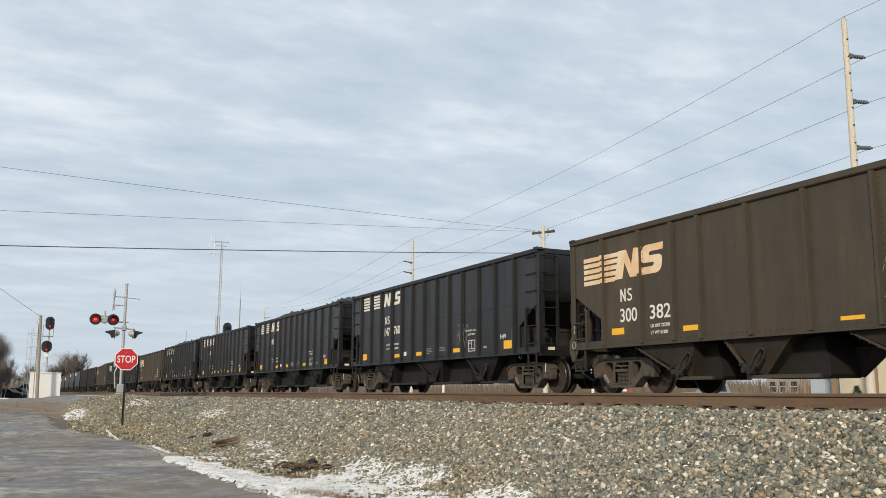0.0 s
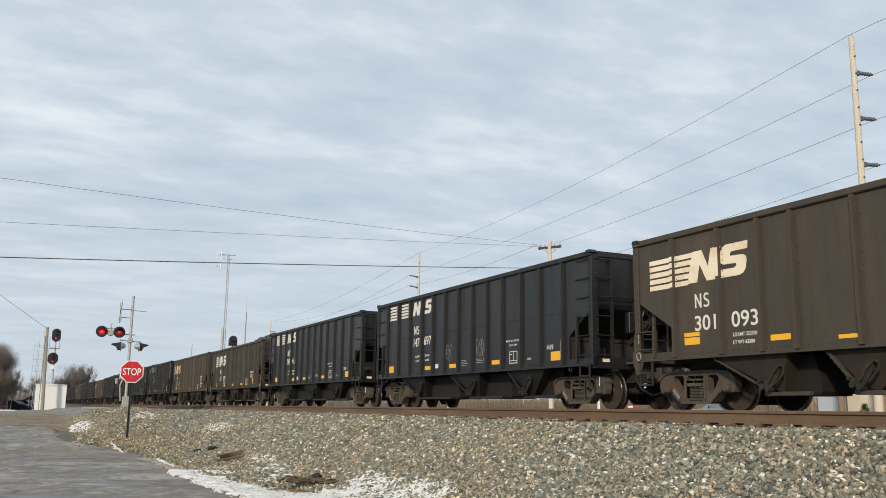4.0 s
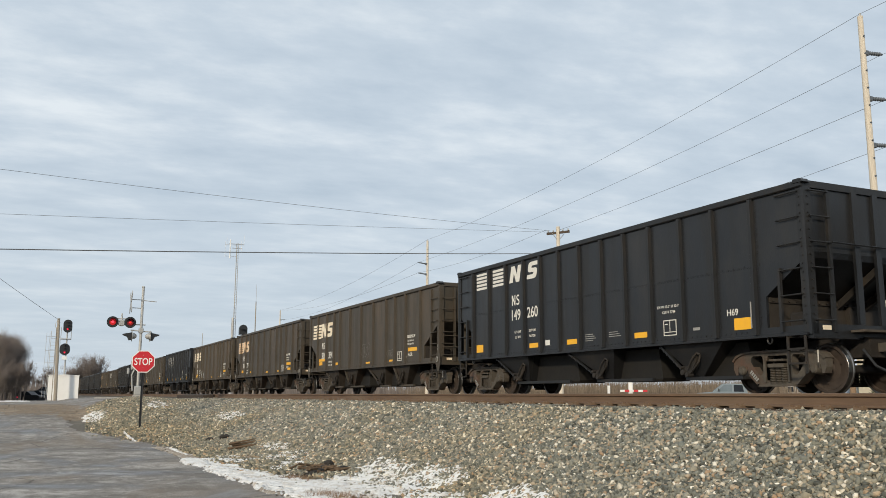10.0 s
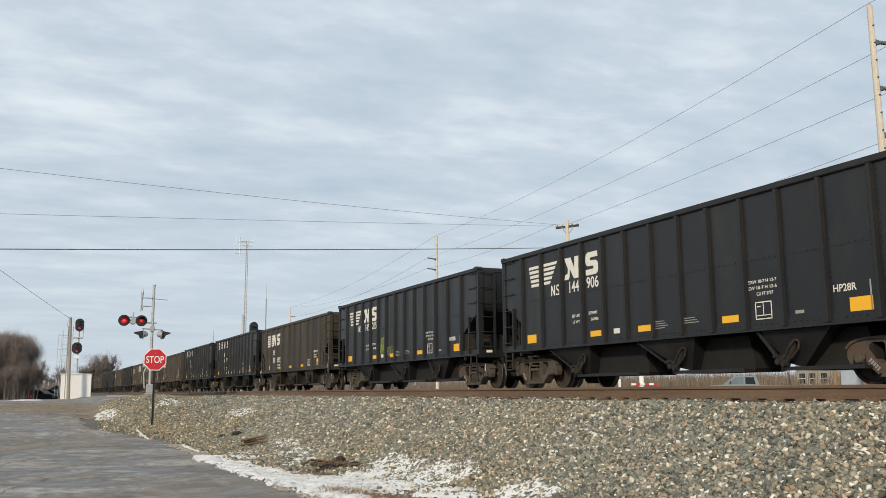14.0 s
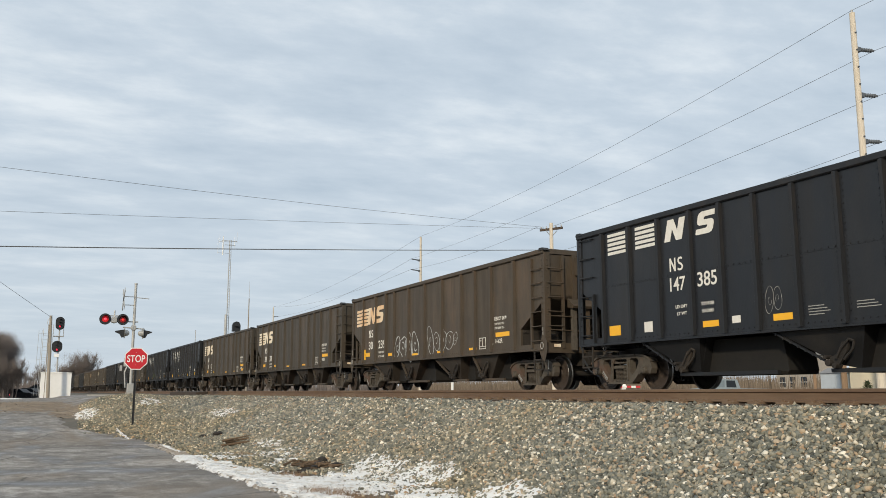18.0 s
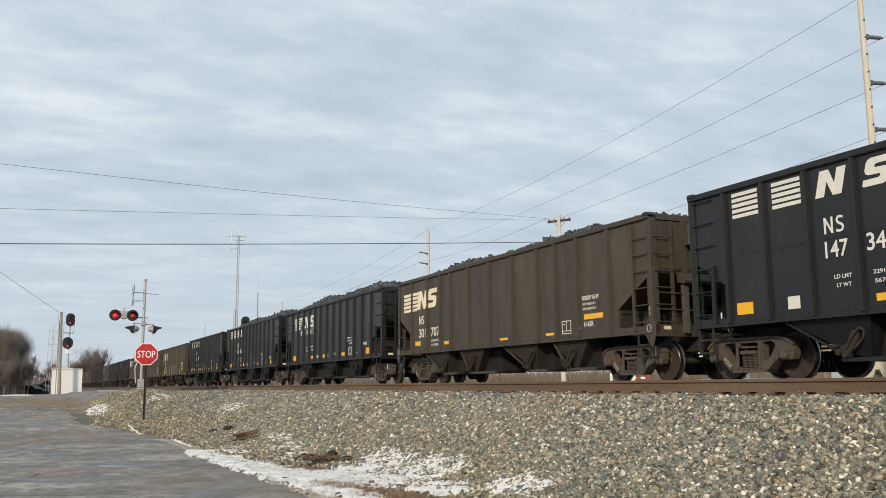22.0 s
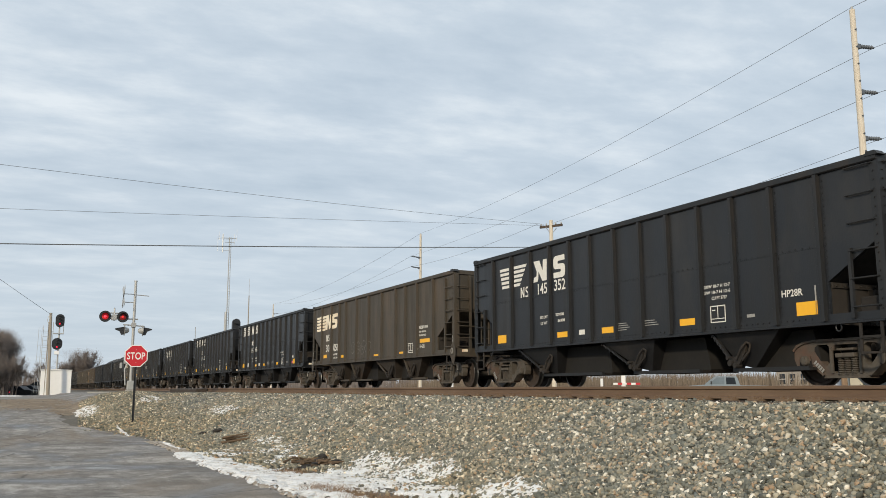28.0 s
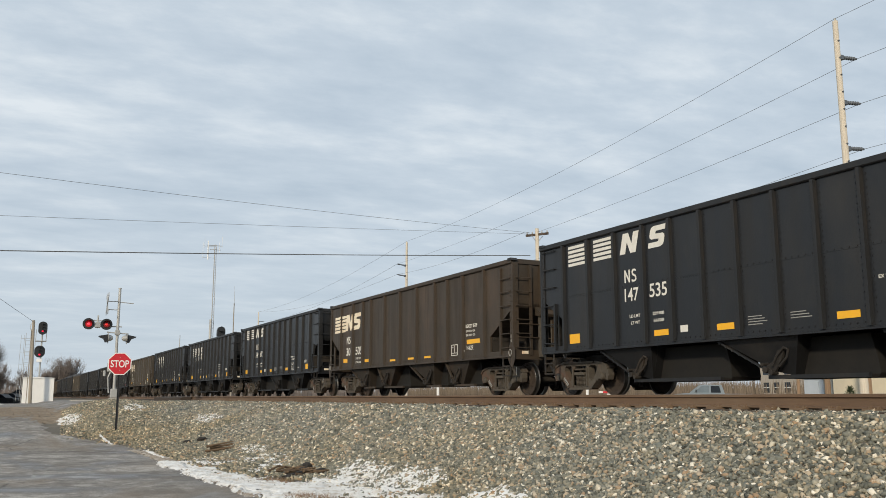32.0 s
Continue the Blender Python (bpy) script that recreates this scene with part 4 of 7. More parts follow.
short.update(paint=BROWNDARK, L=13.75, top=3.70, ribs=(-1.21, -2.34, -3.63, -4.88, -6.25, -7.27, -8.49, -9.9, -10.89, -12.23), bays=((-2.18, -3.5, -3.9, -4.4, -4.9), (-5.85, -7.05, -7.4, -7.85, -8.5), (-9.48, -9.95, -10.3, -10.85, -11.9)), trucks=(-1.22, -12.15), label="short weathered brown coal hopper car with a white logo")
KINDS["brown_short"] = short
SHORT_SHIFT = -0.95
COALS = {}


def coal_mesh(L, kind):
    """Lumpy coal inside the car; kind says how far it rises over the rim."""
    key = (L, kind)
    if key in COALS:
        return COALS[key]
    ys, xs = np.arange(-L + 0.12, -0.11, 0.11), np.arange(-1.46, 1.47, 0.11)
    X, Y = np.meshgrid(xs, ys)
    rng = np.random.default_rng(int(L * 10) + len(kind))
    rim = 1 - (X / 1.48) ** 2
    ends = np.clip(np.minimum(-Y, L + Y) / 1.6, 0, 1)
    along = {"flat": 0.12 + 0 * Y, "peaks": 0.14 + 0.48 * np.exp(-((Y + 3.6) / 1.1) ** 2) + 0.45 * np.exp(-((Y + L - 2.6) / 0.9) ** 2), "heaped": (0.60 if L < 14.5 else 0.38) + 0.10 * np.sin(Y * 1.1) + 0.06 * np.sin(Y * 2.7), "rear": 0.14 + 0.40 * np.exp(-((Y + L - 2.2) / 1.1) ** 2)}[kind]
    Z = 3.58 + along * rim * (0.25 + 0.75 * ends) + rng.uniform(-0.05, 0.07, X.shape)
    X, Y = X + rng.uniform(-0.04, 0.04, X.shape), Y + rng.uniform(-0.04, 0.04, X.shape)
    me = grid_mesh("coal_load", X, Y, Z, COAL, smooth=False)
    if kind != "flat":
        pick = (Z > 3.72) & (X < 0.9)
        pts = np.stack([X[pick], Y[pick], Z[pick] + 0.02], 1)
        pts = pts[rng.uniform(size=len(pts)) < 0.8]
        lumps = scatter("coal_lumps", pts, rng.uniform(0.07, 0.20, len(pts)), COAL)
        bm = bmesh.new()
        bm.from_mesh(me)
        bm.from_mesh(lumps.data)
        bm.to_mesh(me)
        bm.free()
        bpy.data.objects.remove(lumps)
    COALS[key] = me
    return COALS[key]


def hopper_template(kind):
    k = KINDS[kind]
    L, top, paint, cut, z1, z2 = k["L"], k["top"], k["paint"], k["cut"], k["z1"], k["z2"]
    car = empty("coal_hopper_car", label=k["label"], category="hopper car", group="coal train")
    poly = [(0, top - 0.1), (-L, top - 0.1), (-L, z2), (-L + cut, z1), (-L + cut, 1.06), (-cut, 1.06), (-cut, z1), (0, z2)]
    for s in (-1, 1):
        part("side_plate", prism(B(), poly, "x", s * 1.50, s * 1.56), paint, car)
    worn = WORN_BROWN if kind.startswith("brown") else WORN_BLACK
    # rolled top chord
    bm = B()
    for s in (-1, 1):
        prism(bm, [(s * 1.46, top - 0.13), (s * 1.60, top - 0.13), (s * 1.62, top - 0.11), (s * 1.62, top - 0.01), (s * 1.60, top), (s * 1.46, top)], "y", -L - 0.04, 0.04)
    for y in (0.04, -L + 0.10):
        box(bm, -1.46, 1.46, y - 0.14, y, top - 0.13, top)
    part("top_chord", bm, worn, car)
    rib = B()
    prism(rib, [(PLATE - 0.075, -0.035), (PLATE - 0.075, 0.035), (PLATE, 0.05), (PLATE, -0.05)], "z", 1.10, top - 0.13)
    ribm = finish(rib, "side_rib", worn)
    far = finish(prism(B(), [(1.625, -0.045), (1.625, 0.045), (1.56, 0.06), (1.56, -0.06)], "z", 1.10, top - 0.13), "side_rib", paint)
    riv = B()
    for yr in k["ribs"]:
        for i in range(22):
            z = 1.2 + i * (top - 1.45) / 21
            for dy in (0.10, -0.10):
                box(riv, PLATE - 0.012, PLATE, yr + dy - 0.011, yr + dy + 0.011, z - 0.011, z + 0.011)
    for i in range(int(L / 0.14) - 20):
        yr = -1.5 - i * 0.14
        box(riv, PLATE - 0.028, PLATE - 0.014, yr - 0.012, yr + 0.012, 1.148, 1.172)
    part("rivets", riv, paint, car)["kind"] = "stuff"
    if not kind.startswith("brown"):
        bm = box(B(), PLATE - 0.006, PLATE, -L + 1.1, -1.1, 2.40, 2.46)
        for i in range(int((L - 2.4) / 0.15)):
            box(bm, PLATE - 0.016, PLATE - 0.005, -1.2 - 0.15 * i, -1.177 - 0.15 * i, 2.418, 2.442)
        part("plate_seam", bm, paint, car)
    for y in (-L + 0.05, -0.05):
        part("corner_cap", prism(B(), [(y - 0.16, top - 0.05), (y - 0.09, top + 0.022), (y + 0.07, top + 0.022), (y + 0.10, top - 0.05)], "x", -1.635, -1.44), WORN_BLACK, car)
    for y in k["ribs"]:
        part("side_rib", ribm, None, car, loc=(0, y, 0))
        part("side_rib", far, None, car, loc=(0, y, 0))
    # lower edge: sill channel along the whole car
    for s in (-1, 1):
        bm = prism(B(), [(s * 1.48, 1.04), (s * 1.62, 1.04), (s * 1.62, 1.07), (s * 1.575, 1.08), (s * 1.575, 1.22), (s * 1.50, 1.22)], "y", -L + 0.02, -0.02)
        part("side_sill", bm, paint, car)
    # ends and slope sheets
    inner = -0.62 if kind.startswith("brown") else -0.28
    for y, d in ((0, 1), (-L, -1)):
        bm = box(B(), -1.50, 1.50, min(y, y - d * 0.04), max(y, y - d * 0.04), z2, top - 0.1)
        part("end_plate", bm, paint, car)
        for x in (-1.5, inner, -inner, 1.5):
            w = 0.09 if abs(x) > 1 else 0.07
            zz = 1.05 if abs(x) > 1 else (1.05 if x > 0 else 1.25)
            bm = box(B(), x - w, x + w, min(y, y + d * 0.06), max(y, y + d * 0.06), zz, top - 0.12)
            part("end_post", bm, paint, car)
        bm = prism(B(), [(y, z2), (y - d * cut, z1), (y - d * (cut + 0.06), z1 - 0.03), (y - d * (cut + 0.06), z1 + 0.12), (y, z2 + 0.12)], "x", -1.49, 1.49)
        part("slope_sheet", bm, paint, car)
        # upright bulkhead under the slope sheet, with a riveted upper flange
        bm = box(B(), -1.49, 1.49, min(y - d * cut, y - d * (cut + 0.04)), max(y - d * cut, y - d * (cut + 0.04)), 1.05, z1 + 0.02)
        box(bm, -1.49, 1.49, min(y - d * cut, y - d * (cut - 0.03)), max(y - d * cut, y - d * (cut - 0.03)), z1 - 0.10, z1 - 0.02)
        for i in range(15):
            x = -1.42 + i * 0.2
            rod(bm, (x, y - d * cut, z1 - 0.06), (x, y - d * (cut - 0.05), z1 - 0.06), 0.018, n=6)
        for x in (-0.55, 0.55):
            box(bm, x - 0.03, x + 0.03, min(y - d * cut, y - d * (cut - 0.10)), max(y - d * cut, y - d * (cut - 0.10)), 1.05, z1 - 0.1)
        part("bulkhead", bm, DUSTED, car, "dusty brown bulkhead under the slope sheet")
        for x in (0.35, 1.1):
            bm = prism(B(), [(y - d * 0.05, z2 - 0.05), (y - d * cut, z1 - 0.01), (y - d * cut, z1 - 0.17), (y - d * 0.05, z2 - 0.21)], "x", x - 0.05, x + 0.05)
            part("slope_stiffener", bm, GRIME, car)
        bm = box(B(), -1.5, 1.5, min(y, y - d * 0.30), max(y, y - d * 0.30), 1.02, 1.12)
        box(bm, -1.55, 1.55, min(y + d * 0.06, y - d * 0.06), max(y + d * 0.06, y - d * 0.06), 0.98, 1.24)
        part("end_sill", bm, paint, car)
        # ladders: on the near side and the end, by the near corner
        brown = kind.startswith("brown")
        low = brown and d > 0
        pitch = 0.385 if brown else 0.47
        yl = y - d * 0.60
        stile = 2.0 if low else (top - 0.2 if brown else 1.30 + 2 * pitch + 0.05)
        rungs = [1.30 + i * pitch for i in range(8) if 1.30 + i * pitch < (2.0 if low else top - 0.16)]
        bm = box(B(), -1.625, -1.565, yl - 0.03, yl + 0.03, 1.12, stile)
        for z in rungs:
            a = y - d * 0.08
            rod(bm, (-1.62, a, z), (-1.62, yl, z), 0.015, n=6)
            for yy in (a, yl):
                rod(bm, (-1.62, yy, z), (-1.53, yy, z), 0.014, n=5)
        part("side_ladder", bm, worn, car, "rungs and rail of a side ladder")
        bm = box(B(), -1.05, -0.98, min(y + d * 0.03, y + d * 0.09), max(y + d * 0.03, y + d * 0.09), 1.10, top - 0.16)
        for z in rungs if not low else rungs + [2.5, 2.9, 3.3]:
            rod(bm, (-1.50, y + d * 0.10, z), (-1.02, y + d * 0.10, z), 0.015, n=6)
            for xx in (-1.48, -1.02):
                rod(bm, (xx, y + d * 0.10, z), (xx, y + d * 0.02, z), 0.014, n=5)
        part("end_ladder", bm, worn, car, "rungs and rail of an end ladder")
        # corner post of two riveted angles
        bm = box(B(), -1.585, -1.562, min(y, y - d * 0.12), max(y, y - d * 0.12), 1.08, top - 0.14)
        for i in range(16):
            z = 1.25 + i * (top - 1.55) / 15
            rod(bm, (-1.60, y - d * 0.06, z), (-1.58, y - d * 0.06, z), 0.016, n=6)
            rod(bm, (-1.50, y + d * 0.062, z), (-1.50, y + d * 0.08, z), 0.016, n=6)
        part("corner_post", bm, worn, car)
        if brown:
            # gusset with a towing eye at the foot of the post
            bm = prism(B(), [(y - d * 0.14, 1.36), (y + d * 0.02, 1.40), (y + d * 0.14, 1.26), (y + d * 0.14, 1.02), (y + d * 0.02, 0.74), (y - d * 0.10, 0.80), (y - d * 0.24, 1.05)], "x", -1.60, -1.586)
            part("corner_gusset", bm, worn, car)
            bm = B()
            for i in range(14):
                p, q = (Vector((-1.612, y - d * 0.08 + math.cos(k) * 0.07, 1.16 + math.sin(k) * 0.085)) for k in (i * math.pi / 7, (i + 1) * math.pi / 7))
                rod(bm, p, q, 0.013, n=5, caps=False)
            part("towing_eye", bm, BAR, car, "white-painted towing eye")
            part("small_print", box(B(), -1.592, -1.586, min(y - d * 0.075, y - d * 0.045), max(y - d * 0.075, y - d * 0.045), 1.45, 1.66), BAR, car)
        else:
            bm = B()
            for i in range(12):
                p, q = (Vector((-1.56, y - d * 0.95 + math.cos(k) * 0.06, 0.99 + math.sin(k) * 0.07)) for k in (i * math.pi / 6, (i + 1) * math.pi / 6))
                rod(bm, p, q, 0.016, n=5, caps=False)
            part("towing_eye", bm, worn, car)
            part("crossover_step", box(B(), -0.62, 1.2, min(y + d * 0.06, y + d * 0.36), max(y + d * 0.06, y + d * 0.36), 1.10, 1.14), RUSTY, car, "dusty steel step across the end")
        # step below the corner
        bm = B()
        for yy in (y - d * 0.10, y - d * 0.50):
            box(bm, -1.60, -1.575, yy - 0.025, yy + 0.025, 0.52, 1.06)
        for z in (0.54, 0.80):
            box(bm, -1.62, -1.56, min(y - d * 0.10, y - d * 0.50), max(y - d * 0.10, y - d * 0.50), z - 0.018, z + 0.018)
        part("step", bm, GRIME, car)
        # handrails across the end
        bm = B()
        for z, a, b in ((1.58, -1.45, -0.1), (1.95, -1.45, -0.1)) if brown else ((2.72, -1.0, 1.0),):
            rod(bm, (a, y + d * 0.12, z), (b, y + d * 0.12, z - 0.02), 0.016, n=6)
        part("handrail", bm, paint, car)
        # coupler and draft gear
        bm = B()
        box(bm, -0.30, 0.30, min(y + d * 0.18, y - d * 1.6), max(y + d * 0.18, y - d * 1.6), 0.66, 1.02)
        part("draft_sill", bm, GRIME, car)
        bm = B()
        yk = y + d * 0.90
        box(bm, -0.09, 0.09, min(y + d * 0.18, yk - d * 0.25), max(y + d * 0.18, yk - d * 0.25), 0.76, 0.92)
        prism(bm, [(-0.16, yk - d * 0.28), (0.16, yk - d * 0.28), (0.20, yk - d * 0.08), (0.10, yk), (0.02, yk - d * 0.12), (-0.14, yk), (-0.20, yk - d * 0.10)], "z", 0.68, 1.0)
        part("coupler", bm, RUSTY, car, "rusty knuckle coupler")
        bm = B()
        pts = [Vector((-0.45, y + d * 0.15, 0.80)), Vector((-0.40, y + d * 0.35, 0.50)), Vector((-0.3, y + d * 0.62, 0.34)), Vector((-0.2, y + d * 0.85, 0.42))]
        for a, b in zip(pts, pts[1:]):
            rod(bm, a, b, 0.025, n=6)
        part("brake_hose", bm, DARKSTEEL, car)
    # rear handbrake: wheel, gear housing and chain
    y = -L
    bm = B()
    n = 20
    for i in range(n):
        a0, a1 = 2 * math.pi * i / n, 2 * math.pi * (i + 1) / n
        rod(bm, (math.cos(a0) * 0.26, -0.30, math.sin(a0) * 0.26), (math.cos(a1) * 0.26, -0.30, math.sin(a1) * 0.26), 0.018, n=5, caps=False)
    for i in range(5):
        a = i * 1.2566
        rod(bm, (0, -0.27, 0), (math.cos(a) * 0.26, -0.30, math.sin(a) * 0.26), 0.015, n=5)
    rod(bm, (0, -0.05, 0), (0, -0.31, 0), 0.04, n=8)
    hz = 3.35 if kind.startswith("brown") else 2.15
    part("brake_wheel", bm, paint, car, "round handbrake wheel", loc=(-0.30, y, hz))
    bm = box(B(), -0.62, -0.22, y - 0.22, y - 0.04, hz - 0.30, hz + 0.22, 0.02)
    part("brake_housing", bm, paint, car)
    rod_bm = B()
    rod(rod_bm, (-0.40, y - 0.14, hz - 0.3), (-0.40, y - 0.14, 1.1), 0.02, n=6)
    part("brake_chain", rod_bm, RUSTY, car)
    if kind.startswith("brown"):
        bm = prism(B(), [(y - 0.32, 2.22), (y - 0.02, 2.44), (y - 0.02, 2.20), (y - 0.28, 2.16)], "x", -0.85, 0.55)
        part("brake_platform", bm, paint, car)
        for x in (-0.72, -0.30, 0.45):
            part("end_brace", box(B(), x - 0.06, x + 0.06, y - 0.18, y - 0.06, 1.05, 2.25), RUSTY if x < -0.5 else paint, car)
    # air reservoir and valve on the front platform
    bm = B()
    rod(bm, (-1.1, -0.75, 1.32), (0.4, -0.75, 1.32), 0.19, n=14)
    part("air_reservoir", bm, GRIME, car)
    bm = box(B(), -1.25, -0.9, -L + 0.35, -L + 0.75, 1.14, 1.5, 0.03)
    part("brake_valve", bm, GRIME, car)
    bm = rod(B(), (-1.30, k["trucks"][1] - 1.12, 0.56), (-1.30, k["trucks"][1] - 1.13, 0.78), 0.010, n=6)
    part("release_rod", bm, WHITE, car, "white-tipped release rod")
    # underframe
    part("center_sill", box(B(), -0.26, 0.26, -L + 1.6, -1.6, 0.84, 1.04), GRIME, car)
    for a, b, c, d, e in k["bays"]:
        bm = B()
        # slanted side sheets, drawn in towards the outlet
        for s in (-1, 1):
            v = [bm.verts.new(q) for q in ((s * 1.49, a, 1.06), (s * 1.36, b, 0.42), (s * 1.34, c, 0.34), (s * 1.49, d, 1.06), (s * 1.30, a, 1.06), (s * 1.30, b, 0.42), (s * 1.30, c, 0.34), (s * 1.30, d, 1.06))]
            for q in ((0, 1, 2, 3), (7, 6, 5, 4), (0, 4, 5, 1), (1, 5, 6, 2), (2, 6, 7, 3), (3, 7, 4, 0)):
                bm.faces.new([v[i] for i in q])
        prism(bm, [(a, 1.06), (b, 0.43), (c, 0.35), (min(d, c - 0.2), 1.06)], "x", -1.32, 1.32)
        part("hopper_bay", bm, BROWN_BAY if kind.startswith("brown") else BLACK_BAY, car)
        bm = box(B(), -1.34, -0.30, e, b + 0.10, 0.29, 0.34)
        # inner block that fills the gap behind the bay, coloured as dark as its shade
        prism(bm, [(c + 0.1, 1.02), (c + 0.1, 0.33), (e, 0.29), (e - 0.06, 0.36), (e - 0.03, 0.58), (e + 0.08, 1.02)], "x", -1.12, -0.35)
        part("outlet_gate", bm, SHADED_STEEL, car)
        bm = box(B(), -1.43, -1.35, e - 0.06, b + 0.14, 0.285, 0.355)
        prism(bm, [(a + 0.03, 1.03), (b + 0.05, 0.40), (b - 0.01, 0.40), (a - 0.05, 1.03)], "x", -1.515, -1.455)
        for i in range(8):
            yy, zz = a + (b - a) * (i + 0.5) / 8, 1.03 - 0.63 * (i + 0.5) / 8
            rod(bm, (-1.53, yy + 0.02, zz), (-1.45, yy + 0.02, zz), 0.02, n=6)
        part("gate_frame", bm, worn, car)
        bm = B()
        prism(bm, [(b + 0.12, 0.40), (b + 0.10, 0.54), (b - 0.04, 0.60), (b - 0.16, 0.80), (b - 0.30, 0.82), (b - 0.26, 0.66), (b - 0.10, 0.44), (b - 0.02, 0.36)], "x", -1.49, -1.44)
        for yy, zz, rr in ((b + 0.10, 0.45, 0.06), (b - 0.03, 0.40, 0.05), (b + 0.16, 0.55, 0.035)):
            rod(bm, (-1.56, yy, zz), (-1.40, yy, zz), rr, n=8)
        loop = [(b - 0.06, 0.52), (b - 0.16, 0.68), (b - 0.34, 0.84), (b - 0.44, 0.80), (b - 0.40, 0.66), (b - 0.22, 0.50)]
        for (ya, za), (yb, zb) in zip(loop, loop[1:]):
            rod(bm, (-1.53, ya, za), (-1.53, yb, zb), 0.022, n=6)
        part("gate_latch", bm, GRIME, car, "grimy hopper door latch")
    for y in k["trucks"]:
        truck(car, y)
    # painted panels
    if kind.startswith("brown"):
        h = 0.65
        dy = SHORT_SHIFT if kind == "brown_short" else 0.0
        st = [rect(-0.55 + dy, -1.905 + dy + 0.0345 * i, 3.19 - 0.140 * i - 0.055, 3.19 - 0.140 * i + 0.045) for i in range(5)]
        flat("logo_stripes", st, WHITE if dy else LOGO, car)
        flat("logo_block", slab_n(-1.76 + dy, 2.60, 0.82, h, 0.16), WHITE if dy else LOGO, car)
        flat("logo_block", slab_s(-2.63 + dy, 2.60, 0.74, h, 0.13), WHITE if dy else LOGO, car)
        for yr in k["ribs"][:3]:
            if -1.6 + dy < yr < -0.6 + dy:
                flat("logo_on_rib", [rect(yr + 0.036, yr - 0.036, 3.19 - 0.140 * i - 0.055, 3.19 - 0.140 * i + 0.045) for i in range(5)], WHITE if dy else LOGO, car, proud=0.079)
            elif -3.3 + dy < yr < -1.9 + dy:
                flat("logo_on_rib", [rect(yr + 0.036, yr - 0.036, 2.64, 3.22)], WHITE if dy else LOGO, car, proud=0.079)
        lettering("stencil", "LD LMT 222700", 0.075, -2.98 + dy, 1.42, car, WHITE, 0.62)
        lettering("stencil", "LT WT 63300", 0.075, -2.98 + dy, 1.27, car, WHITE, 0.55)
        rs = 0.92 if dy else 0.0
        for i, s in enumerate(("EXW 10-8 H 12-4", "EW 10-8 H 12-3")):
            lettering("stencil", s, 0.065, -12.18 + rs, (1.88 if not dy else 1.74) - i * 0.12, car, WHITE, 0.55)
        lettering("stencil", "H-62R" if not dy else "H-11CR", 0.13 if not dy else 0.11, -12.22 if not dy else -11.78, 1.35 if not dy else 1.245, car, WHITE, 0.40)
        flat("reflector", [rect(-1.60, -2.05, 1.33, 1.48) if not dy else rect(-1.92, -2.33, 1.25, 1.47)], YELLOW, car)
        for ya in () if not dy else (-4.22, -6.56, -8.89):
            flat("reflector", [rect(ya, ya - 0.46, 1.235, 1.36)], YELLOW, car)
        flat("reflector", [rect(-12.22 + rs, -13.02 + rs, 1.53, 1.66)] if not dy else [rect(-11.76, -12.17, 1.37, 1.57)], YELLOW, car)
        ty, tz = (-11.2, 1.22) if not dy else (-10.16, 1.24)
    else:
        if kind == "black":
            st = [[rect(y0, y0 - 0.68, 3.585 - 0.108 * i, 3.655 - 0.108 * i) for i in range(5)] for y0 in (-1.26, -2.30)]
            for p_ in st:
                flat("logo_stripes", p_, WHITE, car)
            flat("logo_block", slab_n(-3.30, 3.16, 0.56, 0.47, 0.13), WHITE, car)
            flat("logo_block", slab_s(-4.28, 3.16, 0.50, 0.47, 0.12), WHITE, car)
            lettering("stencil", "LD LMT", 0.07, -3.58, 1.70, car, WHITE, 0.36)
            lettering("stencil", "229100", 0.07, -4.36, 1.70, car, WHITE, 0.36)
            lettering("stencil", "LT WT", 0.07, -3.62, 1.55, car, WHITE, 0.30)
            lettering("stencil", "56700", 0.07, -4.38, 1.55, car, WHITE, 0.32)
            lettering("stencil", "EX W 10-7  H 12-7", 0.06, -9.86, 1.84, car, WHITE, 0.70)
            lettering("stencil", "CU FT 3744", 0.06, -10.02, 1.72, car, WHITE, 0.42)
            flat("reflector", [rect(-1.24, -1.66, 1.25, 1.48)], YELLOW, car)
            for ya in (-4.38, -6.24, -9.02):
                flat("reflector", [rect(ya, ya - 0.45, 1.25, 1.375)], YELLOW, car)
            flat("reflector", [rect(-12.16, -12.60, 1.23, 1.46)], YELLOW, car)
            flat("decal", [rect(-5.2, -5.42, 1.28, 1.42)], WHITE, car, label="white decal")
            ty, tz = -10.04, 1.24
        else:
            a = [[(-1.58 + 0.03 * (4 - i) - 0.10, 3.30 - 0.125 * i), (-1.56 + 0.03 * (4 - i) - 0.12, 3.38 - 0.125 * i), (-2.12, 3.38 - 0.125 * i), (-2.12, 3.30 - 0.125 * i)] for i in range(5)]
            flat("logo_stripes", a, WHITE, car)
            b = [[(-2.36, 3.30 - 0.125 * i), (-2.36, 3.38 - 0.125 * i), (-3.06 + 0.085 * i, 3.38 - 0.125 * i), (-3.00 + 0.085 * i, 3.30 - 0.125 * i)] for i in range(5)]
            flat("logo_stripes", b, WHITE, car)
            flat("logo_block", slab(-3.40, 2.81, 0.66, 0.57, 0.02, BLOCK_BITTEN), WHITE, car)
            flat("logo_block", slab_s(-4.40, 2.81, 0.54, 0.58, 0.0), WHITE, car)
            lettering("stencil", "LD LMT", 0.075, -3.72, 1.80, car, WHITE, 0.36)
            lettering("stencil", "229100", 0.075, -4.46, 1.82, car, WHITE, 0.38)
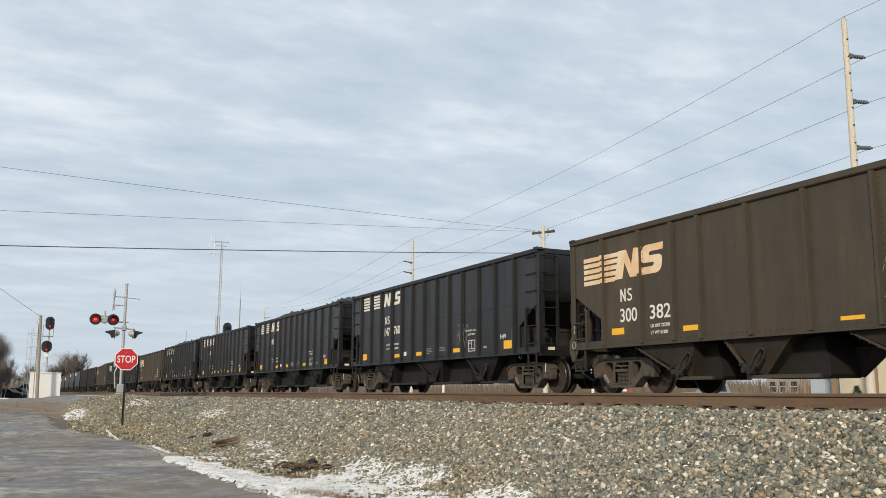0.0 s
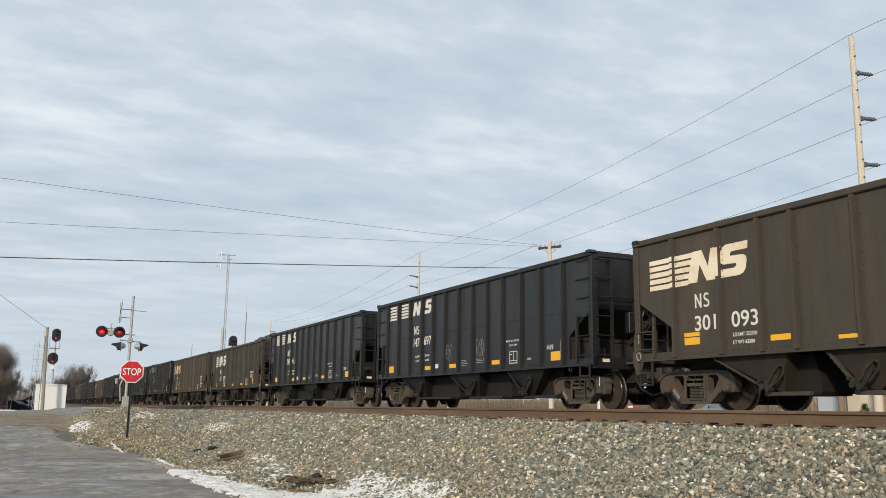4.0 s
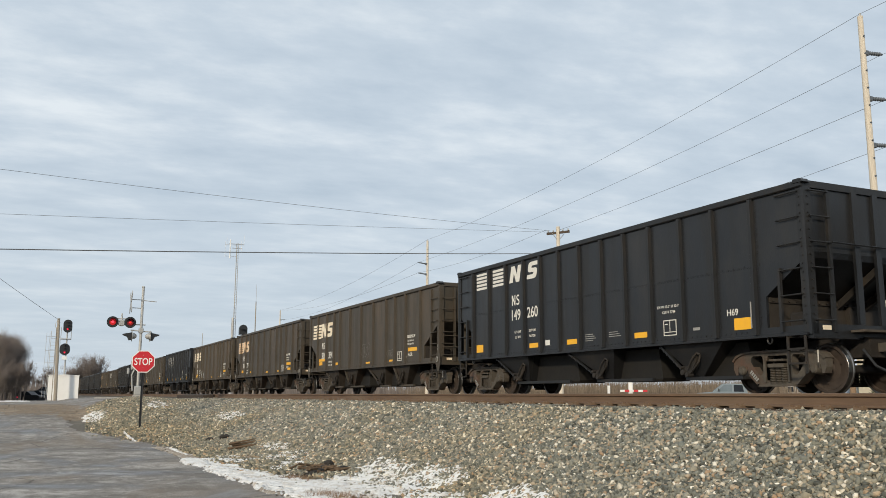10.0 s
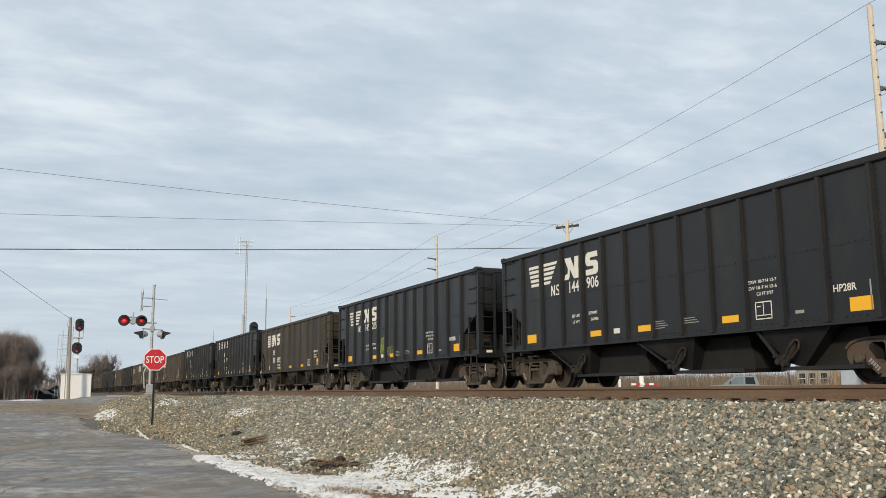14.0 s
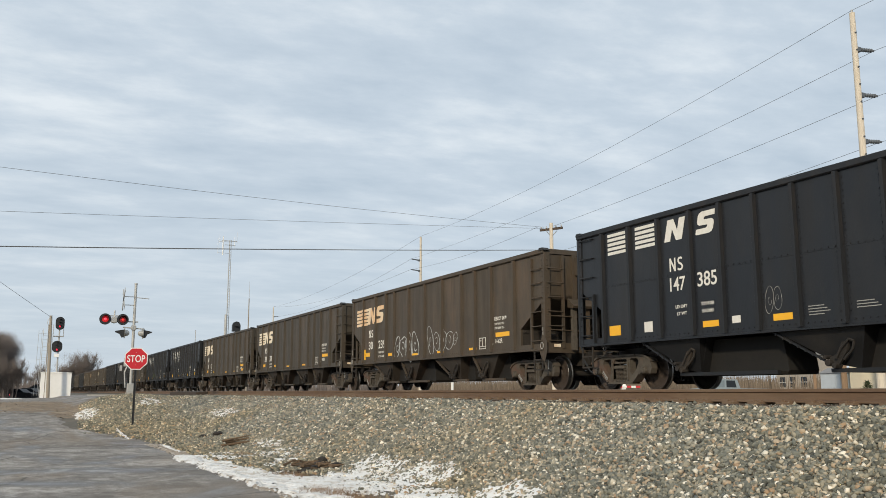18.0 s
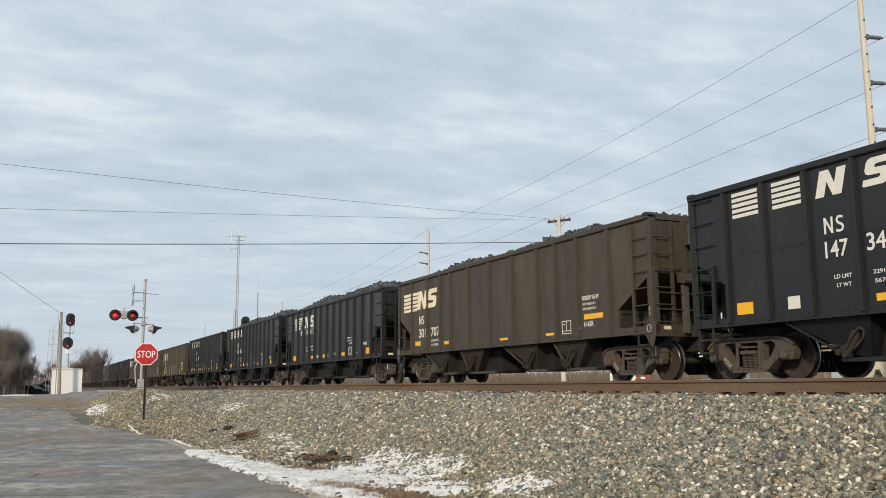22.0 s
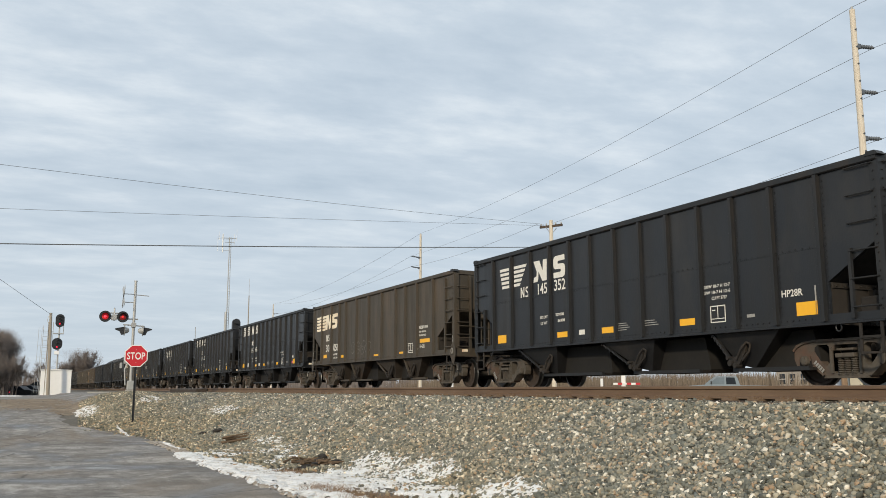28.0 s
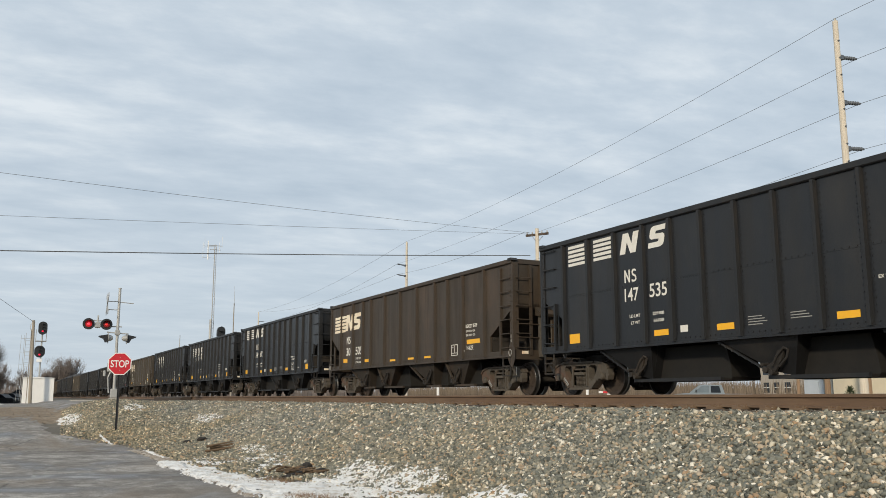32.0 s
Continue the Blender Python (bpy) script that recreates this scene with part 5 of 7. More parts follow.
            lettering("stencil", "LT WT", 0.075, -3.74, 1.64, car, WHITE, 0.32)
            lettering("stencil", "56900", 0.075, -4.56, 1.66, car, WHITE, 0.32)
            lettering("stencil", "EXW 10-7 H 12-7", 0.065, -9.98, 1.96, car, WHITE, 0.72)
            lettering("stencil", "EW 10-7 H 12-6", 0.065, -9.98, 1.84, car, WHITE, 0.72)
            lettering("stencil", "CU FT 3737", 0.065, -10.18, 1.72, car, WHITE, 0.42)
            flat("reflector", [rect(-1.40, -1.88, 1.25, 1.48)], YELLOW, car)
            for ya in (-4.52, -6.45, -9.20):
                flat("reflector", [rect(ya, ya - 0.46, 1.26, 1.40)], YELLOW, car)
            flat("reflector", [rect(-12.3, -12.76, 1.24, 1.48)], YELLOW, car)
            flat("decal", [rect(-5.5, -5.74, 1.28, 1.40)], WHITE, car, label="white decal")
            ty, tz = -10.12, 1.26
    # consolidated stencil: a framed table
    fr = [rect(ty, ty - 0.42, tz + 0.32, tz + 0.34), rect(ty, ty - 0.42, tz, tz + 0.02), rect(ty, ty - 0.02, tz, tz + 0.34), rect(ty - 0.40, ty - 0.42, tz, tz + 0.34), rect(ty, ty - 0.42, tz + 0.07, tz + 0.085), rect(ty - 0.20, ty - 0.215, tz + 0.07, tz + 0.34), rect(ty - 0.05, ty - 0.14, tz + 0.24, tz + 0.26)]
    flat("stencil_table", fr, WHITE, car)
    bars = []
    for y0, n in ((-7.05, 4), (-8.05, 3)):
        for i in range(n):
            bars.append(rect(y0, y0 - 0.34 - 0.06 * ((i * 7) % 3), 1.44 - 0.05 * i, 1.456 - 0.05 * i))
    if not kind.startswith("brown"):
        flat("small_print", bars, BAR, car)
    flat("small_print", [rect(-L + 2.75, -L + 2.95, 1.30, 1.36)], BAR, car)
    flat("small_print", [rect(-L + 1.30, -L + 1.33, 1.25, 1.75)] if not kind.startswith("brown") else [rect(-1.95, -2.5, 1.12, 1.14)], BAR, car)
    flat("small_print", [rect(k["trucks"][1] + 0.45 - 0.075 * i, k["trucks"][1] + 0.40 - 0.075 * i, 1.16, 1.19) for i in range(9 if kind.startswith("brown") else 10)], BAR, car)
    part("end_reflector", box(B(), -1.32, -1.12, -L - 0.075, -L - 0.06, 1.13, 1.21), LOGO, car)
    return car


def light_template(kind):
    """The same car for the far end of the train, with fewer parts."""
    k = KINDS[kind]
    L, top, paint, cut, z1, z2 = k["L"], k["top"], k["paint"], k["cut"], k["z1"], k["z2"]
    car = empty("coal_hopper_car", label=k["label"], category="hopper car", group="coal train")
    poly = [(0, top), (-L, top), (-L, z2), (-L + cut, z1), (-L + cut, 1.06), (-cut, 1.06), (-cut, z1), (0, z2)]
    part("body", prism(B(), poly, "x", -1.56, 1.56), paint, car)
    for a, b, c, d, e in k["bays"]:
        part("hopper_bay", prism(B(), [(a, 1.06), (b, 0.40), (c, 0.34), (d, 1.06)], "x", -1.47, 1.47), paint, car)
    part("draft_sill", box(B(), -0.26, 0.26, -L - 0.9, 0.9, 0.66, 1.02), GRIME, car)
    for y in k["trucks"]:
        truck(car, y, True)
    if kind.startswith("brown"):
        flat("logo_stripes", [rect(-0.55, -3.4, 2.62, 3.24)], LOGO, car, proud=0.03)
    else:
        flat("logo_stripes", [rect(-1.26, -4.9, 3.18, 3.64)], WHITE, car, proud=0.03)
    return car


# ---------------------------------------------------------------- the train
S = (33.5227, 15.22, -0.00809985, 9.7836e-06)


def run(t):
    """How far the train has come at t seconds."""
    return S[0] + S[1] * t + S[2] * t * t + S[3] * t ** 3


# each car: kind, how far its front is behind the reference car's, number halves, coal
CARS = [
    ("black", -859.13, "", "", "far"), ("black", -843.4, "", "", "far"), ("brown", -827.67, "", "", "far"),
    ("black", -811.38, "", "", "far"), ("slanted", -795.65, "", "", "far"), ("black", -779.77, "", "", "far"),
    ("brown", -764.04, "", "", "far"), ("black", -747.75, "", "", "far"), ("black", -732.02, "", "", "far"),
    ("brown", -716.29, "", "", "far"), ("black", -700.0, "", "", "far"), ("black", -684.27, "", "", "far"),
    ("slanted", -668.54, "", "", "far"), ("black", -652.66, "", "", "far"), ("brown", -636.93, "", "", "far"),
    ("brown", -620.64, "", "", "far"), ("black", -604.35, "", "", "far"), ("black", -588.62, "", "", "far"),
    ("brown", -572.89, "", "", "far"), ("black", -556.6, "", "", "far"), ("black", -540.87, "", "", "far"),
    ("slanted", -525.14, "", "", "far"), ("brown", -509.26, "", "", "far"), ("black", -492.97, "", "", "far"),
    ("black", -477.24, "", "", "far"), ("brown", -461.51, "", "", "far"), ("black", -445.22, "", "", "far"),
    ("black", -429.49, "", "", "far"), ("slanted", -413.76, "", "", "far"), ("brown", -397.88, "", "", "far"),
    ("black", -381.59, "", "", "far"), ("brown", -365.86, "", "", "far"), ("black", -349.57, "", "", "far"),
    ("black", -333.84, "", "", "far"), ("brown", -318.11, "", "", "far"), ("slanted", -301.82, "", "", "far"),
    ("black", -285.94, "", "", "far"), ("black", -270.21, "", "", "far"), ("brown", -254.48, "", "", "far"),
    ("black", -238.19, "", "", "far"), ("black", -222.46, "", "", "far"), ("brown", -206.73, "", "", "far"),
    ("brown", -190.44, "", "", "far"), ("black", -174.15, "", "", "far"), ("slanted", -158.42, "", "", "far"),
    ("black", -142.54, "", "", "flat"), ("black", -126.81, "", "", "flat"), ("brown", -111.08, "", "", "peaks"),
    ("black", -94.79, "", "", "flat"), ("black", -79.06, "", "", "flat"), ("brown", -63.33, "", "", "flat"),
    ("black", -47.04, "", "", "peaks"), ("black", -31.31, "", "", "flat"), ("black", -15.58, "", "", "peaks"),
    ("black", 0.0, "147", "760", "flat"), ("brown", 15.52, "300", "382", "flat"), ("brown_short", 31.66, "119", "072", "rear"),
    ("black", 47.14, "148", "413", "flat"), ("black", 62.87, "147", "697", "flat"), ("brown", 78.52, "301", "093", "flat"),
    ("slanted", 94.96, "144", "922", "flat"), ("brown", 110.59, "300", "529", "flat"), ("brown", 126.97, "300", "772", "flat"),
    ("brown", 143.38, "301", "390", "flat"), ("black", 159.75, "149", "260", "flat"), ("black", 175.58, "147", "773", "flat"),
    ("brown_short", 191.12, "307", "892", "flat"), ("slanted", 206.42, "145", "205", "flat"), ("slanted", 222.19, "144", "906", "flat"),
    ("brown", 237.86, "301", "128", "flat"), ("brown", 254.14, "300", "385", "flat"), ("brown", 270.37, "301", "239", "flat"),
    ("black", 286.85, "147", "385", "flat"), ("black", 302.58, "148", "668", "heaped"), ("slanted", 318.26, "145", "612", "heaped"),
    ("brown", 334.09, "301", "707", "heaped"), ("black", 350.33, "147", "349", "flat"), ("slanted", 366.56, "146", "329", "flat"),
    ("black", 382.43, "148", "627", "flat"), ("black", 398.14, "147", "430", "flat"), ("brown", 413.64, "301", "058", "flat"),
    ("slanted", 429.97, "145", "352", "flat"), ("slanted", 445.79, "145", "495", "flat"), ("black", 461.61, "146", "692", "flat"),
    ("brown", 477.15, "301", "505", "flat"), ("black", 493.49, "147", "535", "flat"), ("black", 509.22, "147", "112", "flat"),
    ("brown", 524.94, "301", "226", "flat"),
]
TRAIN = []
NO_BRAKE = ("149260", "147535", "300772", "147349")
TINTS = {  # how far a car's paint is bleached or sooty
    "144922": (0.92, 0.98, 1.04, 1.0), "145205": (0.97, 1.0, 1.05, 1.0), "307892": (1.0, 1.0, 1.0, 1.0), "148668": (0.85, 0.87, 0.92, 1.0),
    "147385": (0.9, 0.93, 1.0, 1.0), "300382": (1.0, 0.97, 0.92, 1.0), "301239": (1.12, 1.05, 1.0, 1.0), "300529": (1.15, 1.1, 1.02, 1.0), "301505": (0.82, 0.76, 0.74, 1.0)}
GRAFFITI = {  # where, size, paint, strokes
    "300382": [(-8.6, 1.5, 1.1, 0.75, CHALK, 4, 1, 0.012), (-10.3, 1.75, 0.8, 0.35, CHALK, 4, 2, 0.012)],
    "300529": [(-3.85, 1.22, 0.85, 0.62, SPRAY, 1, 3, 0.15)],
    "301239": [(-4.5, 1.12, 2.15, 0.95, SPRAY, 4, 4, 0.05), (-7.4, 1.22, 1.95, 0.85, SPRAY, 4, 5, 0.028), (-9.4, 1.45, 0.25, 0.42, SPRAY, 1, 21, 0.022)],
    "145205": [(-5.35, 1.30, 0.45, 0.75, LIME, 4, 6, 0.03), (-6.1, 1.35, 0.6, 0.35, LIME, 3, 7, 0.02)],
    "148668": [(-1.95, 1.32, 0.5, 0.25, CHALK, 3, 8, 0.012), (-3.1, 1.45, 0.5, 0.25, CHALK, 3, 9, 0.012), (-7.0, 1.5, 0.6, 0.5, CHALK, 3, 10, 0.012)],
    "147385": [(-6.0, 1.4, 0.4, 0.5, CHALK, 2, 11, 0.012)],
    "147697": [(-5.8, 1.5, 0.5, 0.5, CHALK, 3, 12, 0.02), (-8.0, 1.45, 0.5, 0.6, CHALK, 3, 13, 0.02)],
    "146329": [(-2.6, 1.4, 0.6, 0.35, CHALK, 4, 14, 0.01)],
    "147760": [(-9.2, 1.45, 0.7, 0.6, CHALK, 3, 15, 0.02)],
    "301058": [(-5.2, 1.4, 2.2, 0.5, CHALK, 4, 16, 0.014)],
    "301390": [(-7.3, 1.45, 0.9, 0.6, CHALK, 3, 17, 0.01), (-10.1, 1.42, 0.6, 0.25, CHALK, 3, 18, 0.01)],
}


CLASS_MARKS = {"147773": "H65", "147385": "H65", "147430": "H65", "146329": "HP30R", "145612": "HP30R", "301239": "REBODY 04-99", "307892": "REBODY 11 91", "300772": "REBODY 12-98", "301128": "REBODY 03-99"}
LOW_PANELS = {"300385": (-3.94, -6.38, -9.15), "301505": (-3.94, -6.38, -7.94, -9.25), "301239": (-3.95, -6.19, -8.24, -10.54), "301093": (-3.92, -5.41, -8.18, -10.48)}
EXTRA_PANELS = {"301093": [(-1.60, -2.05, 1.50, 1.58)], "300772": [(-12.45, -13.0, 1.26, 1.38)], "301390": [(-1.55, -2.60, 1.50, 1.62)], "300529": [(-1.75, -2.50, 1.44, 1.55)], "301128": [(-12.45, -13.0, 1.26, 1.38)], "301239": [(-1.42, -1.58, 1.20, 1.62)]}
PINK_DECALS = {"147773": (-11.95, -12.10), "147385": (-11.95, -12.10), "147430": (-11.95, -12.12)}


def number_car(car, kind, a, b):
    mark = CLASS_MARKS.get(a + b, {"black": "H69", "slanted": "HP28R"}.get(kind, "REBODY 05-99"))
    if kind.startswith("brown"):
        short_one = kind == "brown_short"
        lettering("stencil", mark, 0.11, -11.24 if short_one else -12.16, 1.88 if short_one else 2.01, car, WHITE, 0.70)
    else:
        lettering("stencil", mark, 0.13, -11.98, 1.52 if kind == "black" else 1.60, car, WHITE, 0.30 if kind == "black" else 0.48)
    if kind == "brown":
        for i, ya in enumerate(LOW_PANELS.get(a + b, (-4.0, -7.85, -10.4))):
            flat("reflector", [rect(ya, ya - 0.47, 1.28 if i == 0 else 1.18, 1.39 if i == 0 else 1.29)], YELLOW, car)
    for y0, y1, z0, z1 in EXTRA_PANELS.get(a + b, ()):
        flat("reflector", [rect(y0, y1, z0, z1)], YELLOW, car, proud=0.009)
    if a + b in ("147349", "147385", "147430"):
        flat("decal", [rect(-2.52, -2.80, 1.26, 1.49)], WHITE, car, label="white decal")
    if a + b in PINK_DECALS:
        y0, y1 = PINK_DECALS[a + b]
        flat("decal", [rect(y0, y1, 1.25, 1.37)], PINK, car, label="pink decal")
    if not a:
        return
    if kind.startswith("brown"):
        dy = SHORT_SHIFT if kind == "brown_short" else 0.0
        lettering("car_number", a, 0.31, -1.93 + dy, 1.60, car, WHITE, 0.60)
        lettering("car_number", b, 0.31, -2.96 + dy, 1.60, car, WHITE, 0.68)
    elif kind == "black":
        lettering("car_number", a, 0.30, -3.43, 2.07, car, WHITE, 0.48)
        lettering("car_number", b, 0.30, -4.28, 2.09, car, WHITE, 0.56)
    else:
        lettering("car_number", a, 0.29, -3.62, 2.46, car, WHITE, 0.45)
        lettering("car_number", b, 0.29, -4.42, 2.48, car, WHITE, 0.52)


def mark_bars(car, kind):
    """The company's initials stand as two plain blocks."""
    y, z = {"brown": (-1.95, 2.07), "brown_short": (-2.88, 2.07), "black": (-3.44, 2.50), "slanted": (-2.72, 2.45)}[kind]
    flat("company_mark", slab(y, z, 0.19, 0.29, 0.0, MARK_ONE) + slab(y - 0.25, z, 0.17, 0.29, 0.0, MARK_TWO), WHITE, car)


def make_train():
    build_truck_meshes()
    full = {k: hopper_template(k) for k in KINDS}
    for k in KINDS:
        mark_bars(full[k], k)
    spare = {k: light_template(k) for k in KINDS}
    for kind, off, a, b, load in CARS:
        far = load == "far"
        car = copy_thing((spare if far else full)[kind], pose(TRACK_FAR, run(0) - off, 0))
        if not far:
            number_car(car, kind, a, b)
        if a + b in ("300382", "300772", "301239"):
            for o in car.children:
                if o.name.startswith("logo"):
                    o.data = o.data.copy()
                    o.data.materials[0] = LOGO_RUST
        part("coal_load", coal_mesh(KINDS[kind]["L"], "flat" if far else load), None, car, "lumpy black coal")
        for args in GRAFFITI.get(a + b, ()):
            graffiti(car, *args)
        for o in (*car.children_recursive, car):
            # far cars get a distance tint in their colour: darker, slightly bluer
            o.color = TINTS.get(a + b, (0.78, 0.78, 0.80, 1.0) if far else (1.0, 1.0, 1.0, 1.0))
            if a + b == "147385" and o.name.startswith("end_plate"):
                o.color = (2.6, 1.7, 1.05, 1.0)
            if o.name.startswith("brake_") and not o.name.startswith(("brake_beam", "brake_hose", "brake_valve")) and (kind == "slanted" or a + b in NO_BRAKE):
                bpy.data.objects.remove(o)
        TRAIN.append((car, off))
    for tpl in list(full.values()) + list(spare.values()):
        for o in (*tpl.children_recursive, tpl):
            bpy.data.objects.remove(o)


# ---------------------------------------------------------------- the crossing
def make_stop_sign():
    s = empty("stop_sign", (3.78, 32.8, ground_z(3.78, 32.8)), label="red octagonal stop sign on a dark channel post", category="stop sign")
    z0 = 1.12 - float(ground_z(3.78, 32.8))
    bm = B()
    prism(bm, [(-0.04, -0.02), (-0.025, -0.02), (-0.025, 0.015), (0.025, 0.015), (0.025, -0.02), (0.04, -0.02), (0.04, -0.01), (0.033, -0.01), (0.033, 0.025), (-0.033, 0.025), (-0.033, -0.01), (-0.04, -0.01)], "z", -0.3, z0 + 0.3)
    part("post", bm, DARKSTEEL, s, "dark steel channel post")

    def octa(r):
        return [(r / math.cos(math.pi / 8) * math.cos(math.pi / 8 + k * math.pi / 4), z0 + r / math.cos(math.pi / 8) * math.sin(math.pi / 8 + k * math.pi / 4)) for k in range(8)]
    pl = part("plate", prism(B(), octa(0.385), "y", -0.030, -0.022), SIGNWHITE, s, "white rim of the sign")
    part("face", prism(B(), octa(0.355), "y", -0.034, -0.029), SIGNRED, s)
    me = text_mesh("STOP", 0.25, SIGNWHITE, 0.60)
    ob = part("lettering", me, None, s, "white word STOP")
    ob.matrix_local = Matrix.Translation((-0.30, -0.036, z0 - 0.125)) @ pose(0, 0, 0, 90, 0, 0)
    for z in (z0 + 0.22, z0 - 0.22):
        part("bolt", rod(B(), (0, -0.042, z), (0, 0.03, z), 0.012, n=6), GALV, s)
    s.rotation_euler = (0, 0, radians(-8))


def flasher(parent, x, z, lit, y=-0.12):
    """A crossing lamp: round black background, hood and red lens."""
    bm = B()
    lathe(bm, [(0, 0.255), (-0.012, 0.255), (-0.02, 0.245)], (x, y, z), "y", 32)
    bg = part("background_disc", bm, DARKSTEEL, parent)
    bm = B()
    n = 16
    r = 0.165
    for i in range(n):
        a0, a1 = math.pi * (i / n) * 1.2 - 0.314, math.pi * ((i + 1) / n) * 1.2 - 0.314
        d0, d1 = 0.30, 0.30
        v = [bm.verts.new((x + math.cos(a) * rr, y - 0.02 - d, z + math.sin(a) * rr)) for a, d, rr in ((a0, 0, r), (a1, 0, r), (a1, d1 * max(0.2, math.sin(a1)), r), (a0, d0 * max(0.2, math.sin(a0)), r), (a0, 0, r - 0.006), (a1, 0, r - 0.006), (a1, d1 * max(0.2, math.sin(a1)), r - 0.006), (a0, d0 * max(0.2, math.sin(a0)), r - 0.006))]
        for q in ((0, 1, 2, 3), (7, 6, 5, 4), (3, 2, 6, 7)):
            bm.faces.new([v[k] for k in q])
    part("hood", bm, DARKSTEEL, bg)
    part("lens", lathe(B(), [(0.0, 0.15), (-0.03, 0.14), (-0.04, 0.06)], (x, y - 0.02, z), "y", 24), LENSLIT if lit else LAMPDIM, bg, "red lens")
    part("lamp", lathe(B(), [(0.0, 0.065), (-0.045, 0.06), (-0.055, 0.04), (-0.058, 0.02)], (x, y - 0.02, z), "y", 20), LAMPRED if lit else LAMPLOW, bg, "lit red lamp")
    part("lamp_can", lathe(B(), [(0.0, 0.15), (0.12, 0.13), (0.2, 0.06)], (x, y, z), "y", 20), DARKSTEEL, bg)


def make_crossing_signal():
    bx, by = 4.68, 42.2
    s = empty("crossing_signal", (bx, by, -0.26), label="silver crossing mast with red lamps and an edge-on crossbuck", category="crossing signal")
    h = 5.10
    bm = B()
    rod(bm, (0, 0, 0.3), (0, 0, h), 0.065, 0.06, n=16)
    rod(bm, (0, 0, h), (0, 0, h + 0.05), 0.075, n=12)
    part("mast", bm, GALV, s, "aluminium mast")
    bm = B()
    box(bm, -0.15, 0.15, -0.15, 0.15, 0.20, 0.60, 0.03)
    part("junction_base", bm, GALV, s)
    part("foundation", box(B(), -0.20, 0.20, -0.20, 0.20, -0.4, 0.20, 0.03), CONCRETE, s, "concrete footing")
    bm = B()
    rod(bm, (-1.02, 0, 3.38), (0.18, 0, 3.38), 0.03, n=8)
    rod(bm, (-0.86, -0.05, 3.28), (-0.86, -0.05, 3.86), 0.035, n=8)
    box(bm, -0.98, -0.74, -0.16, 0.05, 3.30, 3.56, 0.02)
    rod(bm, (-1.15, -0.05, 3.62), (-0.55, -0.05, 3.62), 0.03, n=8)
    part("lamp_arm", bm, GALV, s)
    flasher(s, -1.25, 3.46, True)
    flasher(s, -0.50, 3.46, False)
    bm = B()
    rod(bm, (-0.45, 0, 3.12), (0.48, 0, 3.06), 0.03, n=8)
    box(bm, -0.10, 0.10, -0.12, 0.12, 3.00, 3.22, 0.02)
    part("cross_arm", bm, GALV, s)
    # a second pair of lamps turned along the road: seen edge on
    for x, d in ((-0.38, -1), (0.40, 1)):
        bm = B()
        lathe(bm, [(0, 0.25), (d * 0.015, 0.25)], (x, 0, 2.86), "x", 24)
        p = part("background_disc", bm, GALV, s)
        part("lamp_can", lathe(B(), [(0, 0.15), (-d * 0.12, 0.13), (-d * 0.2, 0.06)], (x, 0, 2.86), "x", 16), GALV, p)
        part("hood", prism(B(), [(x, 3.02), (x + d * 0.40, 2.94), (x + d * 0.40, 2.90), (x + d * 0.2, 2.82), (x + d * 0.12, 2.66), (x, 2.68)], "y", -0.16, 0.16), DARKSTEEL, p)
    # crossbuck seen nearly from its edge
    bm = B()
    for a in (45, -45):
        m = Matrix.Translation((-0.50, 0.0, 4.40)) @ pose(0, 0, 0, a, 0, 0)
        vs = [m @ Vector(c) for c in ((-0.012, -0.6, -0.11), (-0.012, 0.6, -0.11), (-0.012, 0.6, 0.11), (-0.012, -0.6, 0.11), (0.012, -0.6, -0.11), (0.012, 0.6, -0.11), (0.012, 0.6, 0.11), (0.012, -0.6, 0.11))]
        v = [bm.verts.new(c) for c in vs]
        for q in ((0, 1, 2, 3), (7, 6, 5, 4), (0, 4, 5, 1), (3, 2, 6, 7), (0, 3, 7, 4), (1, 5, 6, 2)):
            bm.faces.new([v[i] for i in q])
    part("crossbuck", bm, GALV, s, "warning cross seen from its edge")
    bm = B()
    rod(bm, (-0.50, 0, 4.52), (0, 0, 4.52), 0.02, n=6)
    rod(bm, (-0.48, 0, 4.14), (0, 0, 4.14), 0.02, n=6)
    rod(bm, (0.0, 0, 4.50), (0.62, 0, 4.46), 0.02, n=6)
    part("bracket", bm, GALV, s)
    bm = B()
    rod(bm, (-0.24, -0.1, 0.4), (-0.30, -0.1, 1.1), 0.03, n=6)
    rod(bm, (-0.30, -0.1, 1.1), (-0.10, -0.05, 1.6), 0.03, n=6)
    box(bm, -0.34, -0.16, -0.12, 0.08, 1.35, 1.75, 0.02)
    part("control_box", bm, GALV, s, "small grey control box and conduit")
    part("gate_weight", box(B(), -0.50, -0.40, -0.08, 0.08, 1.15, 1.40, 0.02), GALV, s)


